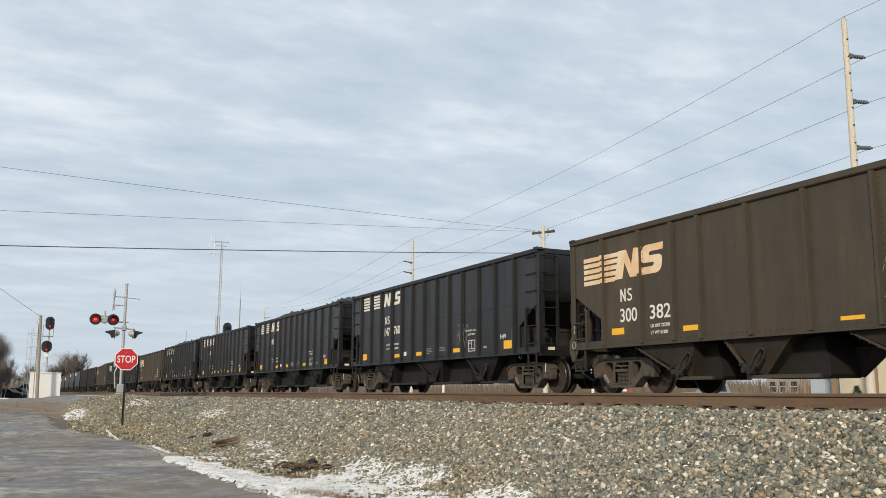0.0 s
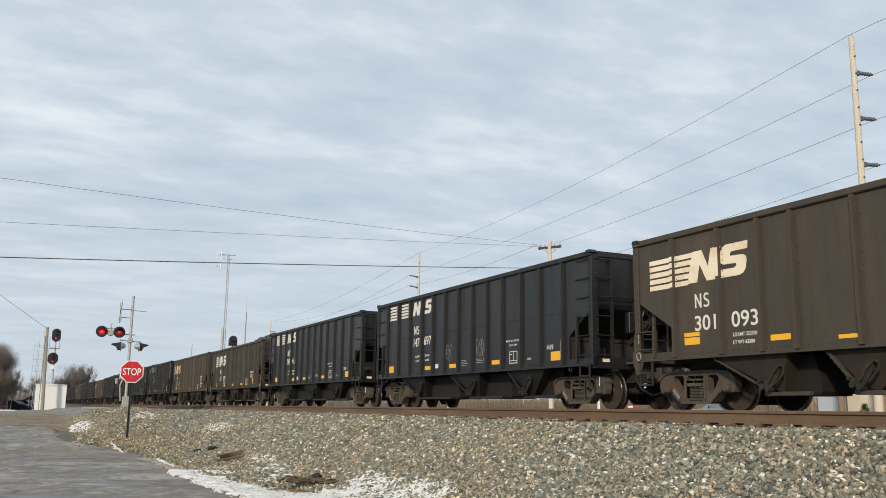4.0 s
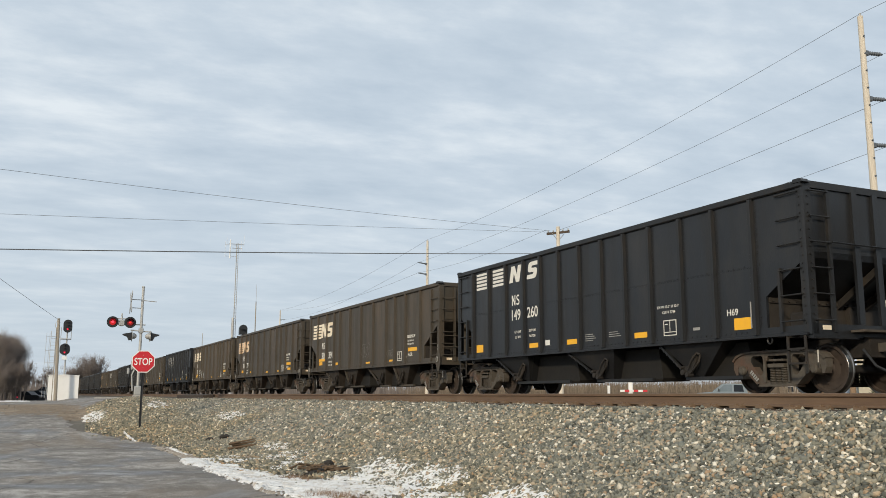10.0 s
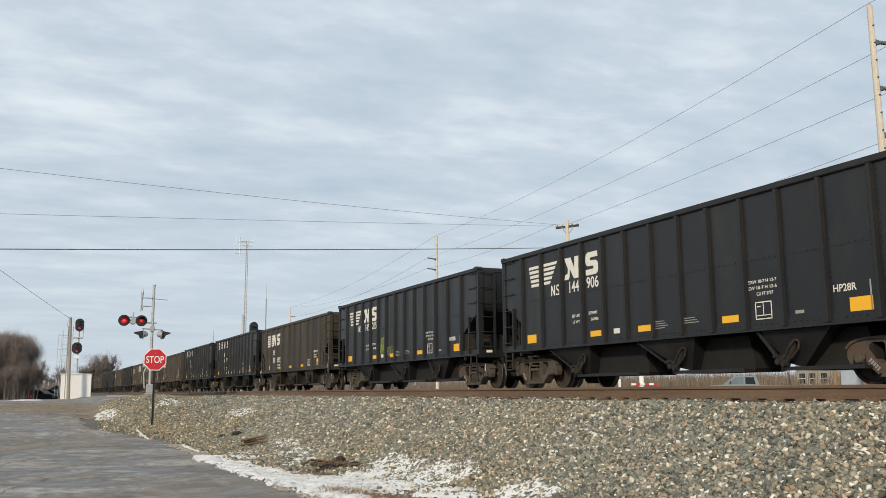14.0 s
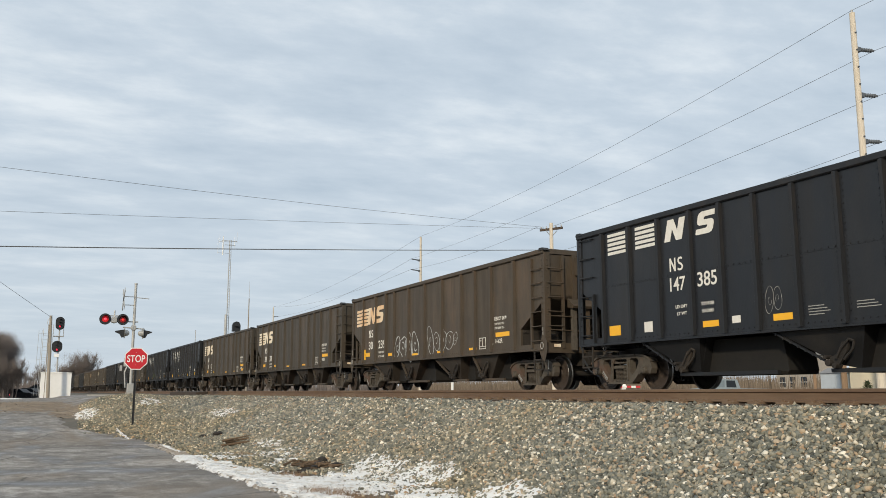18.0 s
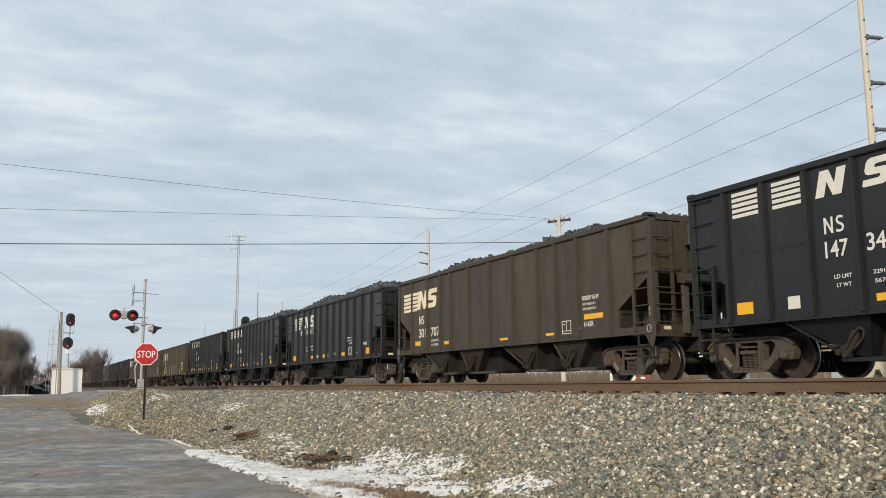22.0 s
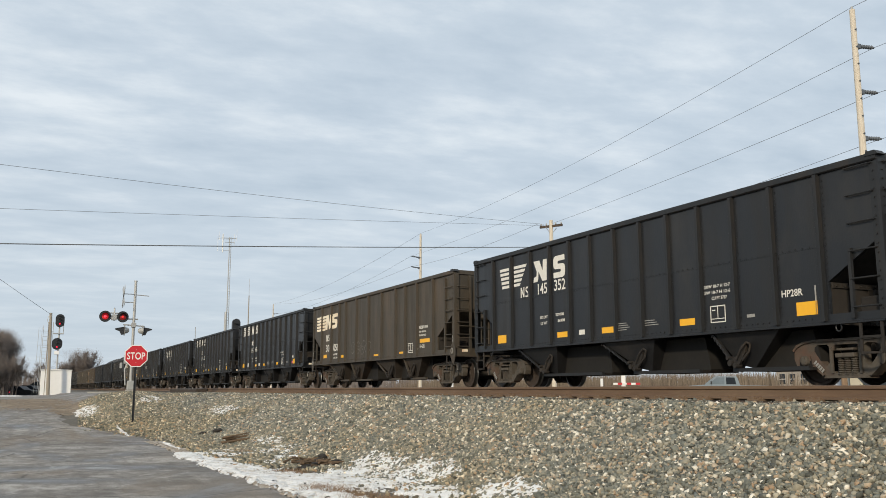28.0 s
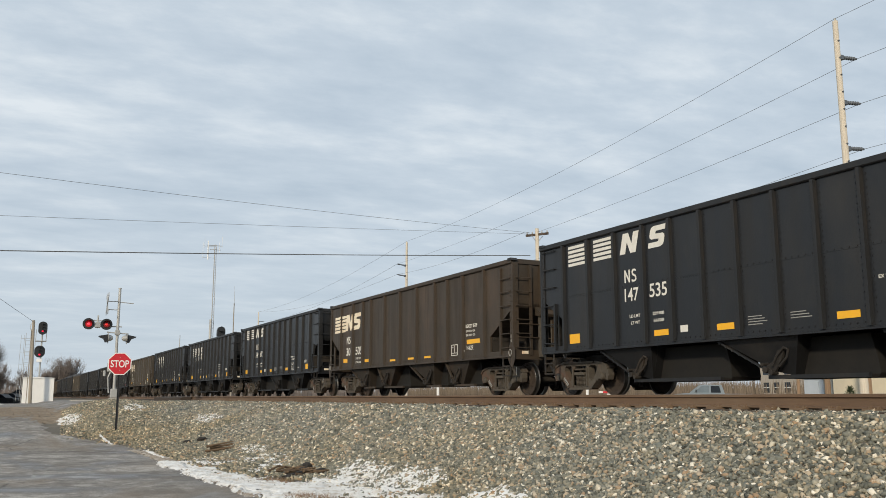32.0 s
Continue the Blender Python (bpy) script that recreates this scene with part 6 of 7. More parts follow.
def signal_head(parent, x, y, z, lit, w=0.36, h=0.56, face=-1):
    bm = B()
    n = 24
    pts = []
    for i in range(n):
        a = 2 * math.pi * i / n
        c, s_ = math.cos(a), math.sin(a)
        pts.append((x + w * c, z + (h - w) * (1 if s_ > 0 else -1) + w * s_))
    prism(bm, pts, "y", y, y + 0.02)
    bg = part("background", bm, DARKSTEEL, parent, "black oval signal background")
    part("housing", box(B(), x - 0.17, x + 0.17, y + 0.02, y + 0.35, z - 0.38, z + 0.38, 0.03), DARKSTEEL, bg)
    for k in (-1, 0, 1):
        zz = z + k * 0.26
        bm = prism(B(), [(y, zz + 0.13), (y - 0.26, zz + 0.10), (y - 0.26, zz + 0.085), (y, zz + 0.11)], "x", x - 0.11, x + 0.11)
        part("visor", bm, DARKSTEEL, bg)
        part("lens", lathe(B(), [(0.0, 0.08), (-0.02, 0.07), (-0.03, 0.02)], (x, y, zz), "y", 16), SIGNALRED if (lit and k == -1) else DARKSTEEL, bg)


def make_wayside():
    # two-headed block signal with ladder
    s = empty("block_signal", (3.08, 82.0, -0.55), label="tall railway block signal with two black heads showing red", category="railway signal")
    part("mast", rod(B(), (0, 0, 0), (0, 0, 6.6), 0.07, 0.06, n=12), GALV, s)
    signal_head(s, 0.0, -0.25, 6.30, True)
    signal_head(s, -0.12, -0.25, 4.32, True, 0.42, 0.50)
    bm = B()
    box(bm, -0.5, 0.35, -0.2, 0.5, 5.18, 5.24)
    for x in (-0.48, 0.33):
        for yy in (-0.18, 0.48):
            rod(bm, (x, yy, 5.2), (x, yy, 6.2), 0.015, n=5)
    part("platform", bm, GALV, s)
    part("cable_box", box(B(), -0.30, 0.10, -0.35, -0.12, 3.42, 3.72, 0.02), WHITEBOX, s)
    lad = empty("signal_ladder", (2.02, 82.5, -0.55), label="pale steel ladder with safety cage", category="ladder")
    for x in (-0.22, 0.22):
        part("stile", rod(B(), (x, 0, 0), (x + 0.05, 0, 5.9), 0.02, n=6), GALV, lad)
    for i in range(17):
        z = 0.3 + 0.31 * i
        o = 0.05 * z / 5.6
        part("rung", rod(B(), (-0.22 + o, 0, z), (0.22 + o, 0, z), 0.012, n=5), GALV, lad)
    bm = B()
    for x in (-0.55, -0.3, 0.55):
        rod(bm, (x - 0.05, -0.4, 0.2), (x + 0.02, -0.4, 5.7), 0.014, n=5)
    for z in (2.2, 3.2, 4.2, 5.4):
        rod(bm, (-0.56, -0.4, z), (0.56, -0.4, z), 0.014, n=5)
    part("cage", bm, GALV, lad)
    # white instrument case
    c = empty("signal_cabinet", (3.0, 80.3, -0.62), label="white steel signal instrument cabinet", category="signal cabinet")
    part("body", box(B(), -1.15, 1.15, -0.6, 0.6, 0.1, 2.12), WHITEBOX, c)
    part("roof", prism(B(), [(-1.2, 2.12), (-1.2, 2.16), (0.0, 2.22), (1.2, 2.16), (1.2, 2.12)], "y", -0.66, 0.66), WHITEBOX, c)
    d = part("door", box(B(), -1.165, -1.15, -0.50, 0.50, 0.22, 2.0), WHITEBOX, c)
    part("door_handle", box(B(), -1.20, -1.165, 0.25, 0.32, 1.0, 1.2), GALV, d)
    part("footing", box(B(), -1.2, 1.2, -0.65, 0.65, -0.3, 0.10), CONCRETE, c)
    # service pole before it
    p = empty("service_pole", (2.32, 78.5, -0.62), label="grey wooden service pole with a drop wire", category="utility pole")
    part("pole", rod(B(), (0.1, 0, -0.5), (-0.09, 0, 6.75), 0.15, 0.11, n=12), WOODGREY, p)
    bm = B()
    for i in range(6):
        a0, a1 = i * 0.5, (i + 1) * 0.5
        rod(bm, (-0.09 - 0.22 * math.sin(a0), 0, 6.2 + 0.3 * math.cos(a0) * 1.2), (-0.09 - 0.22 * math.sin(a1), 0, 6.2 + 0.3 * math.cos(a1) * 1.2), 0.02, n=5)
    part("weatherhead", bm, GALV, p)
    part("conduit", rod(B(), (-0.2, -0.1, 0), (-0.2, -0.08, 6.0), 0.03, n=6), WOODGREY, p)
    # signal on the far side of the tracks
    d = empty("track_signal", (18.0, 81.4, -0.9), label="single-headed black railway signal on a mast", category="railway signal")
    part("mast", rod(B(), (0, 0, 0), (0, 0, 7.2), 0.07, n=10), DARKSTEEL, d)
    bm = B()
    prism(bm, [(-0.36, 6.35), (-0.36, 6.95), (-0.25, 7.18), (0.0, 7.28), (0.25, 7.18), (0.36, 6.95), (0.36, 6.35)], "y", -0.3, 0.12)
    part("head", bm, DARKSTEEL, d, "black signal head with hood")
    part("hood", box(B(), -0.2, 0.2, -0.6, -0.3, 6.8, 6.9), DARKSTEEL, d)


# ---------------------------------------------------------------- poles and wires
def wire(pts, r=0.012, sag=0.0, name="overhead_wire"):
    """A hanging wire between two points."""
    a, b = Vector(pts[0]), Vector(pts[1])
    cu = bpy.data.curves.new(name, "CURVE")
    cu.dimensions, cu.bevel_depth, cu.bevel_resolution = "3D", r, 1
    sp = cu.splines.new("POLY")
    n = 24
    sp.points.add(n)
    for i in range(n + 1):
        k = i / n
        q = a.lerp(b, k)
        sp.points[i].co = (q.x, q.y, q.z - 4 * sag * k * (1 - k), 1)
    cu.materials.append(WIRE)
    ob = new(name, cu)
    return tagged(ob, "dark overhead wire strung between poles", "wire", "overhead wires")


def tall_pole(x, y, top, arms, side, label, lean=0.0, r=0.21, mat=None):
    g = YARD
    p = empty("utility_pole", (x, y, g), label=label, category="utility pole", group="pole line beyond the tracks")
    H = top - g
    part("pole", rod(B(), (0, 0, -1), (lean, 0, H), r, r * 0.62, n=14), mat or WOOD, p)
    tips = []
    for z in arms:
        bm = B()
        o = lean * (z - g) / H
        rod(bm, (o, 0, z - g), (o + side * 1.18, 0, z - g + 0.12), 0.075, 0.05, n=10)
        part("arm", bm, ARMGREY, p, "dark grey insulated side arm")
        part("bracket", box(B(), o + min(0, side * 0.30), o + max(0, side * 0.30), -0.09, 0.09, z - g - 0.10, z - g + 0.12, 0.02), ARMGREY, p)
        for k in range(5):
            part("insulator", lathe(B(), [(-0.03, 0.05), (0.0, 0.095), (0.03, 0.05)], (o + side * (0.42 + 0.15 * k), 0, z - g + 0.045 + 0.015 * k), "x", 10), ARMGREY, p)
        tips.append((x + o + side * 1.18, y, z + 0.12))
    bm = B()
    for k in range(12):
        z = H * (0.45 + 0.045 * k)
        q = r * (1 - 0.38 * z / H)
        rod(bm, (lean * z / H - 0.03, -q - 0.05, z), (lean * z / H - 0.03, -q + 0.06, z), 0.035, n=6)
    part("bolts", bm, ARMGREY, p)["kind"] = "stuff"
    part("cap", rod(B(), (lean, 0, H), (lean, 0, H + 0.14), 0.05, n=8), GALV, p)
    tips.append((x + lean, y, top + 0.12))
    return tips


def make_poles():
    a = tall_pole(31.53, 24.56, 16.15, (14.50, 12.45, 10.40), 1, "tall pale wooden pole with three steel side arms", r=0.185)
    b = tall_pole(40.6, 90.0, 17.4, (14.7, 13.5), -1, "tall pale wooden pole with two side arms", r=0.2)
    c = tall_pole(50.8, 192.6, 18.6, (16.5,), 1, "slim distant wooden pole", r=0.2)
    back = [Vector(a[i]) + (Vector(a[i]) - Vector(b[2])).normalized() * 62 for i in range(4)]
    tee = Vector((35.9, 55.3, 12.35))
    low = Vector((35.6, 55.5, 10.2))
    for i, q, sag in ((3, Vector(b[2]), 0.8), (0, Vector(b[0]), 0.7), (1, tee, 0.15), (2, low, 0.2)):
        wire((a[i], q), 0.009, sag)
        back[i].z = a[i][2] + 0.5
        wire((a[i], back[i]), 0.009, 1.0)
    wire(((35.0, 55.7, 12.35), b[1]), 0.010, 0.4)
    for j in (0, 1, 2):
        wire((b[j], c[min(j, 1)]), 0.012, 1.2)
    # short T-shaped pole
    x, y, g = 35.8, 55.3, YARD
    p = empty("utility_pole", (x, y, g), label="pale wooden pole with one crossarm", category="utility pole", group="pole line beyond the tracks")
    part("pole", rod(B(), (0, 0, -1), (0, 0, 13.6), 0.19, 0.14, n=12), WOOD, p)
    bm = box(B(), -0.95, 0.95, -0.06, 0.06, 13.05, 13.22)
    ob = part("crossarm", bm, TIE, p)
    ob.rotation_euler = (0, 0, radians(-60))
    for xx in (-0.85, -0.4, 0.4, 0.85):
        q = part("insulator", lathe(B(), [(13.22, 0.03), (13.26, 0.06), (13.36, 0.05), (13.40, 0.02)], (xx, 0, 0), "z", 10), GALV, p)
        q.rotation_euler = (0, 0, radians(-60))
    bm = B()
    rod(bm, (-0.5, 0, 13.05), (0, 0, 12.5), 0.025, n=5)
    rod(bm, (0.5, 0, 13.05), (0, 0, 12.5), 0.025, n=5)
    part("brace", bm, GALV, p)
    # lines over the road towards a pole out of sight
    for zr, zl, sag, r in ((12.25, 10.6, 0.26, 0.010), (12.15, 7.5, 0.08, 0.009), (10.5, 5.8, 0.14, 0.027)):
        wire(((35.2, 55.4, zr), (-14.0, 44.0, zl)), r, sag)
    wire(((2.2, 78.4, 6.02), (-9.0, 45.0, 10.9)), 0.013, 0.15)
    # the pole that carries them, beside the road
    tall_pole(-14.0, 44.0, 11.2, (), 1, "wooden pole beside the road", r=0.19)


def make_towers():
    t = empty("radio_mast", (35.1, 166.3, YARD), label="thin grey radio mast with antennas on a cross head", category="radio mast")
    for k in range(3):
        a = k * 2.094
        part("leg", rod(B(), (math.cos(a) * 0.28, math.sin(a) * 0.28, 0), (math.cos(a) * 0.2, math.sin(a) * 0.2, 29.6), 0.05, n=5), GALV, t)
    bm = B()
    for i in range(58):
        for k in range(3):
            a, c = k * 2.094, (k + 1) * 2.094
            z = i * 0.5
            rod(bm, (math.cos(a) * 0.25, math.sin(a) * 0.25, z), (math.cos(c) * 0.25, math.sin(c) * 0.25, z + 0.5), 0.016, n=4, caps=False)
    part("lattice", bm, GALV, t)
    bm = B()
    rod(bm, (-1.6, 0, 29.4), (1.3, 0, 29.4), 0.06, n=6)
    rod(bm, (-1.0, 0, 28.6), (1.0, 0, 28.6), 0.05, n=6)
    part("cross_head", bm, GALV, t)
    for x, z0, z1, r in ((-1.35, 26.6, 30.2, 0.11), (-2.3, 26.8, 29.8, 0.03), (1.25, 29.0, 31.2, 0.03), (0.8, 28.2, 30.2, 0.03), (-2.0, 28.9, 30.6, 0.03)):
        part("antenna", rod(B(), (x, 0, z0), (x, 0, z1), r, n=6), WHITEBOX, t, "white antenna")
    for z in (27.0, 29.2):
        part("antenna_bracket", rod(B(), (-2.3, 0, z), (0, 0, z), 0.03, n=5), GALV, t)
    s = empty("relay_column", (34.75, 166.0, YARD), label="white round relay column", category="mast")
    part("column", rod(B(), (0, 0, 0), (0, 0, 15.3), 0.26, 0.24, n=14), GALV, s)
    a = empty("whip_mast", (38.9, 165.5, YARD), label="slim grey whip mast", category="radio mast")
    part("pole", rod(B(), (0, 0, 0), (0, 0, 18.5), 0.14, 0.09, n=8), WOODGREY, a)
    part("whip", rod(B(), (0, 0, 18.5), (0, 0, 21.8), 0.04, 0.02, n=6), GALV, a)
    v = empty("vent_mast", (30.0, 170.0, YARD), label="slim grey distant mast", category="mast")
    part("pole", rod(B(), (0, 0, 0), (0, 0, 12.5), 0.1, 0.06, n=6), GALV, v)


# ---------------------------------------------------------------- plants
def bare_tree_mesh(seed, height, spread, twigs=26, low=0.32, fine=1700):
    rng = random.Random(seed)
    verts, faces = [], []

    def stick(a, b, r0, r1):
        d = (b - a).normalized()
        u = d.orthogonal().normalized()
        w = d.cross(u)
        n0 = len(verts)
        for c, r in ((a, r0), (b, r1)):
            for k in range(3):
                an = 2.094 * k
                verts.append(c + (u * math.cos(an) + w * math.sin(an)) * r)
        for k in range(3):
            faces.append((n0 + k, n0 + (k + 1) % 3, n0 + 3 + (k + 1) % 3, n0 + 3 + k))

    def twig(a, b, r):
        d = (b - a).normalized()
        u = d.orthogonal().normalized()
        w = d.cross(u)
        n0 = len(verts)
        for k in range(3):
            an = 2.094 * k
            verts.append(a + (u * math.cos(an) + w * math.sin(an)) * r)
        verts.append(b)
        for k in range(3):
            faces.append((n0 + k, n0 + (k + 1) % 3, n0 + 3))

    def grow(p, d, length, r, level):
        q = p + d * length
        stick(p, q, r, r * 0.7)
        if level == 1:
            for i in range(twigs):
                turn = Vector((rng.gauss(0, spread), rng.gauss(0, spread), rng.gauss(0.45, 0.3)))
                a = p + d * length * rng.uniform(0.1, 1.0)
                twig(a, a + (d + turn).normalized() * rng.uniform(0.06, 0.16), 0.0013)
            return
        for i in range(3):
            k = rng.uniform(0.35, 1.0)
            turn = Vector((rng.gauss(0, spread), rng.gauss(0, spread), rng.gauss(0.35, 0.3)))
            grow(p + d * length * k, (d + turn).normalized(), length * rng.uniform(0.55, 0.85), max(0.0016, r * 0.55), level - 1)

    for i in range(3):
        d = Vector((rng.gauss(0, 0.25), rng.gauss(0, 0.25), 1)).normalized()
        grow(Vector((rng.uniform(-0.3, 0.3), rng.uniform(-0.3, 0.3), 0)) * spread, d, height * 0.36, height * 0.012, 5)
    # fine outer twigs fill an uneven crown
    hubs = [Vector((rng.gauss(0, 0.16), rng.gauss(0, 0.16), rng.uniform(low, 0.80))) * height for k in range(26)]
    for i in range(fine):
        c = rng.choice(hubs)
        r = 0.15 * height * rng.random() ** 0.5
        d = Vector((rng.gauss(0, 1), rng.gauss(0, 1), rng.gauss(0.4, 0.8))).normalized()
        a = c + d * r
        twig(a, a + (d * 0.6 + Vector((rng.gauss(0, 0.35), rng.gauss(0, 0.35), 0.55))).normalized() * rng.uniform(0.04, 0.11) * height, 0.0012)
    top = max(v.z for v in verts)
    k = height / top
    me = bpy.data.meshes.new("bare_tree")
    me.from_pydata([tuple(v * k) for v in verts], [], faces)
    me.materials.append(TWIG)
    return me


def make_trees():
    kinds = [bare_tree_mesh(s, 1.0, 0.42, 14) for s in (1, 2, 3)]
    thicket = [bare_tree_mesh(s, 1.0, 0.42, 14, 0.05, 6000) for s in (4, 5)]
    rng = random.Random(3)

    def tree(x, y, h, wide, i, dense=False):
        t = empty("bare_tree", (x, y, float(ground_z(x, y)) - 0.1), label="leafless brown tree with dense fine twigs", category="tree", group="bare trees")
        ob = part("crown", thicket[i % 2] if dense else kinds[i % 3], None, t)
        ob.scale = (h * wide, h * wide, h)
        part("trunk", rod(B(), (0, 0, -0.3), (0, 0, h * 0.35), h * 0.018, h * 0.010, n=8), TWIG, t)
    for i in range(46):
        x = -1.2 - (i * 0.11 if i < 36 else 3.9 + (i - 35) * 1.7) + rng.uniform(-0.2, 0.2)
        tree(x, 118 + rng.uniform(-7, 9), 8.6 * rng.uniform(0.88, 1.06), 0.52, i, True)
    for i in range(9):
        tree(-0.2 - i * 0.5 + rng.uniform(-0.1, 0.1), 112 + rng.uniform(-3, 2), rng.uniform(3.6, 6.0), 0.6, i)
    for i in range(13):
        tree(12.8 + i * 1.0, 320 + rng.uniform(-12, 15), rng.uniform(0.8, 1.0) * (16 if i in (4, 5, 6, 7, 8) else 11), 0.7, i + 1)
    for i in range(9):
        tree(-60 + i * 8.6 + rng.uniform(-2, 2), 380 + rng.uniform(-30, 30), rng.uniform(9, 13), 1.2, i)
    for i in range(6):
        tree(-24 - i * 9.0, 95 + rng.uniform(-20, 30), rng.uniform(6, 9), 0.8, i)


def make_brush():
    """Dry brush and reeds along the far side of the yard."""
    rng = np.random.default_rng(8)
    n = 26000
    x = rng.uniform(58, 75, n)
    y = rng.uniform(15, 140, n)
    open_ = (y / x > 0.885) & (y / x < 0.955) & (rng.uniform(size=n) < 0.8)
    x = np.where(open_, 76.0, x)
    h = rng.uniform(1.0, 3.2, n) * np.where(open_, 0.4, 1.0)
    dx, dy = rng.normal(0, 0.3, n), rng.normal(0, 0.3, n)
    w = rng.uniform(0.015, 0.06, n)
    v = np.stack([np.stack([x - w, y + w, 0 * x - 1.3], 1), np.stack([x + w, y - w, 0 * x - 1.3], 1), np.stack([x + dx, y + dy, h - 1.3], 1)], 1).reshape(-1, 3)
    me = bpy.data.meshes.new("dry_brush")
    me.from_pydata(v.tolist(), [], np.arange(3 * n).reshape(-1, 3).tolist())
    me.materials.append(BRUSH)
    tagged(new("dry_brush", me), "tan dry brush along the edge of the yard", "brush", kind="stuff")
    # a far line of woods round the horizon
    n = 26000
    an = rng.uniform(-0.6, 1.5, n)
    r = rng.uniform(620, 700, n)
    x, y = np.sin(an) * r, np.cos(an) * r
    h = rng.uniform(5, 13, n)
    w = rng.uniform(0.12, 0.4, n)
    px, py = np.cos(an) * w, -np.sin(an) * w
    v = np.stack([np.stack([x - px, y - py, 0 * x - 2], 1), np.stack([x + px, y + py, 0 * x - 2], 1), np.stack([x + rng.normal(0, 1, n), y, h], 1)], 1).reshape(-1, 3)
    me = bpy.data.meshes.new("far_woods")
    me.from_pydata(v.tolist(), [], np.arange(3 * n).reshape(-1, 3).tolist())
    me.materials.append(TWIG)
    tagged(new("far_woods", me), "bare woods on the far horizon", "woods", kind="stuff")


# ---------------------------------------------------------------- beyond the tracks
def parked_car(x, y, turn, paint):
    c = empty("parked_car", (x, y, float(ground_z(x, y))), label="dark car parked in a row beside the road", category="car", group="parked cars")
    body = [(-2.2, 0.35), (-2.25, 0.80), (-2.05, 0.98), (-1.25, 1.02), (-0.65, 1.45), (0.55, 1.47), (1.15, 1.05), (2.05, 0.88), (2.25, 0.62), (2.2, 0.35)]
    part("body", prism(B(), body, "x", -0.86, 0.86), paint, c)
    for s in (-1, 1):
        a, b = sorted((s * 0.862, s * 0.875))
        part("side_window", prism(B(), [(-1.1, 1.02), (-0.62, 1.38), (0.5, 1.40), (0.95, 1.04)], "x", a, b), GLASS, c)
        for yy in (-1.4, 1.4):
            part("wheel", lathe(B(), [(s * 0.68, 0.15), (s * 0.68, 0.32), (s * 0.89, 0.32), (s * 0.89, 0.15)], (0, yy, 0.32), "x", 16), DARKSTEEL, c)
    c.rotation_euler = (0, 0, radians(turn))


def make_yard():
    for x, y, turn in ((0.3, 124.0, 62), (1.7, 128.0, 60), (3.2, 132.5, 63), (4.6, 137.5, 60)):
        parked_car(x, y, turn, DARKSTEEL)
    h = empty("cream_building", (52.0, 33.0, YARD), label="low cream-clad building with a grey roof", category="building")
    part("wall", box(B(), -6, 6, -5, 5, 0, 3.6), CREAM, h)
    part("roof", prism(B(), [(-6.4, 3.6), (0, 5.4), (6.4, 3.6)], "y", -5.4, 5.4), GREYROOF, h)
    part("window", box(B(), -6.04, -6.0, -1.0, 0.4, 1.2, 2.3), GLASS, h)
    s = empty("storage_shed", (47.2, 39.8, YARD), label="small blue-grey metal storage shed", category="shed")
    part("wall", box(B(), -0.8, 0.8, -0.75, 0.75, 0, 2.1), SHEDBLUE, s)
    part("roof", prism(B(), [(-0.9, 2.1), (0, 2.45), (0.9, 2.1)], "y", -0.85, 0.85), GREYROOF, s)
    part("door", box(B(), -0.84, -0.8, -0.4, 0.4, 0.05, 1.9), SHEDBLUE, s)
    for x, y, r in ((43.0, 35.9, 0.17), (43.0, 33.3, 0.26), (43.0, 38.0, 0.10)):
        q = empty("timber_post", (x, y, YARD), label="brown round timber post in the yard", category="post", group="timber posts")
        part("post", rod(B(), (0, 0, -0.4), (0, 0, 6.5), r, r * 0.9, n=12), POSTWOOD, q)
    w = empty("grey_house", (93.0, 82.9, YARD), label="grey weathered two-storey house behind bare brush", category="house")
    part("wall", box(B(), -3, 3, -2.8, 2.8, 0, 5.6), GREYWALL, w)
    part("roof", prism(B(), [(-3.4, 5.5), (0, 8.4), (3.4, 5.5)], "y", -3.1, 3.1), GREYROOF, w)
    for yy in (-1.7, 0.1, 1.8):
        for z in (1.5, 3.8):
            wn = part("window", box(B(), -3.05, -3.0, yy - 0.45, yy + 0.45, z, z + 1.3), GLASS, w)
            part("frame", box(B(), -3.07, -3.05, yy - 0.5, yy + 0.5, z + 0.62, z + 0.68), WHITEBOX, wn)
    # pickup truck
    p = empty("pickup_truck", (46.0, 48.6, YARD), label="dark silver-blue pickup truck parked behind the tracks", category="pickup truck")
    body = [(-2.9, 0.45), (-2.9, 1.16), (-1.0, 1.18), (-0.80, 1.80), (0.65, 1.83), (1.40, 1.24), (2.45, 1.16), (2.75, 1.0), (2.8, 0.45)]
    part("body", prism(B(), [(y, z) for y, z in body], "x", -0.92, 0.92), SILVER, p)
    for x0, x1 in ((-0.935, -0.92), (0.92, 0.935)):
        part("side_window", prism(B(), [(-0.74, 1.25), (-0.64, 1.73), (-0.06, 1.74), (-0.06, 1.26)], "x", x0, x1), GLASS, p)
        part("side_window", prism(B(), [(0.06, 1.26), (0.06, 1.74), (0.58, 1.74), (1.12, 1.27)], "x", x0, x1), PALEGLASS, p, "window with the sky's reflection in its colour")
    part("grille", box(B(), -0.7, 0.7, 2.78, 2.82, 0.72, 0.98), DARKSTEEL, p)
    part("bumper", box(B(), -0.92, 0.92, 2.76, 2.92, 0.46, 0.66, 0.03), GALV, p)
    for x in (-0.78, 0.78):
        part("headlight", box(B(), x - 0.14, x + 0.14, 2.70, 2.80, 0.78, 0.98, 0.02), PALEGLASS, p)
        part("mirror", box(B(), x * 1.30 - 0.10, x * 1.30 + 0.10, 0.92, 1.0, 1.28, 1.48, 0.02), DARKSTEEL, p)
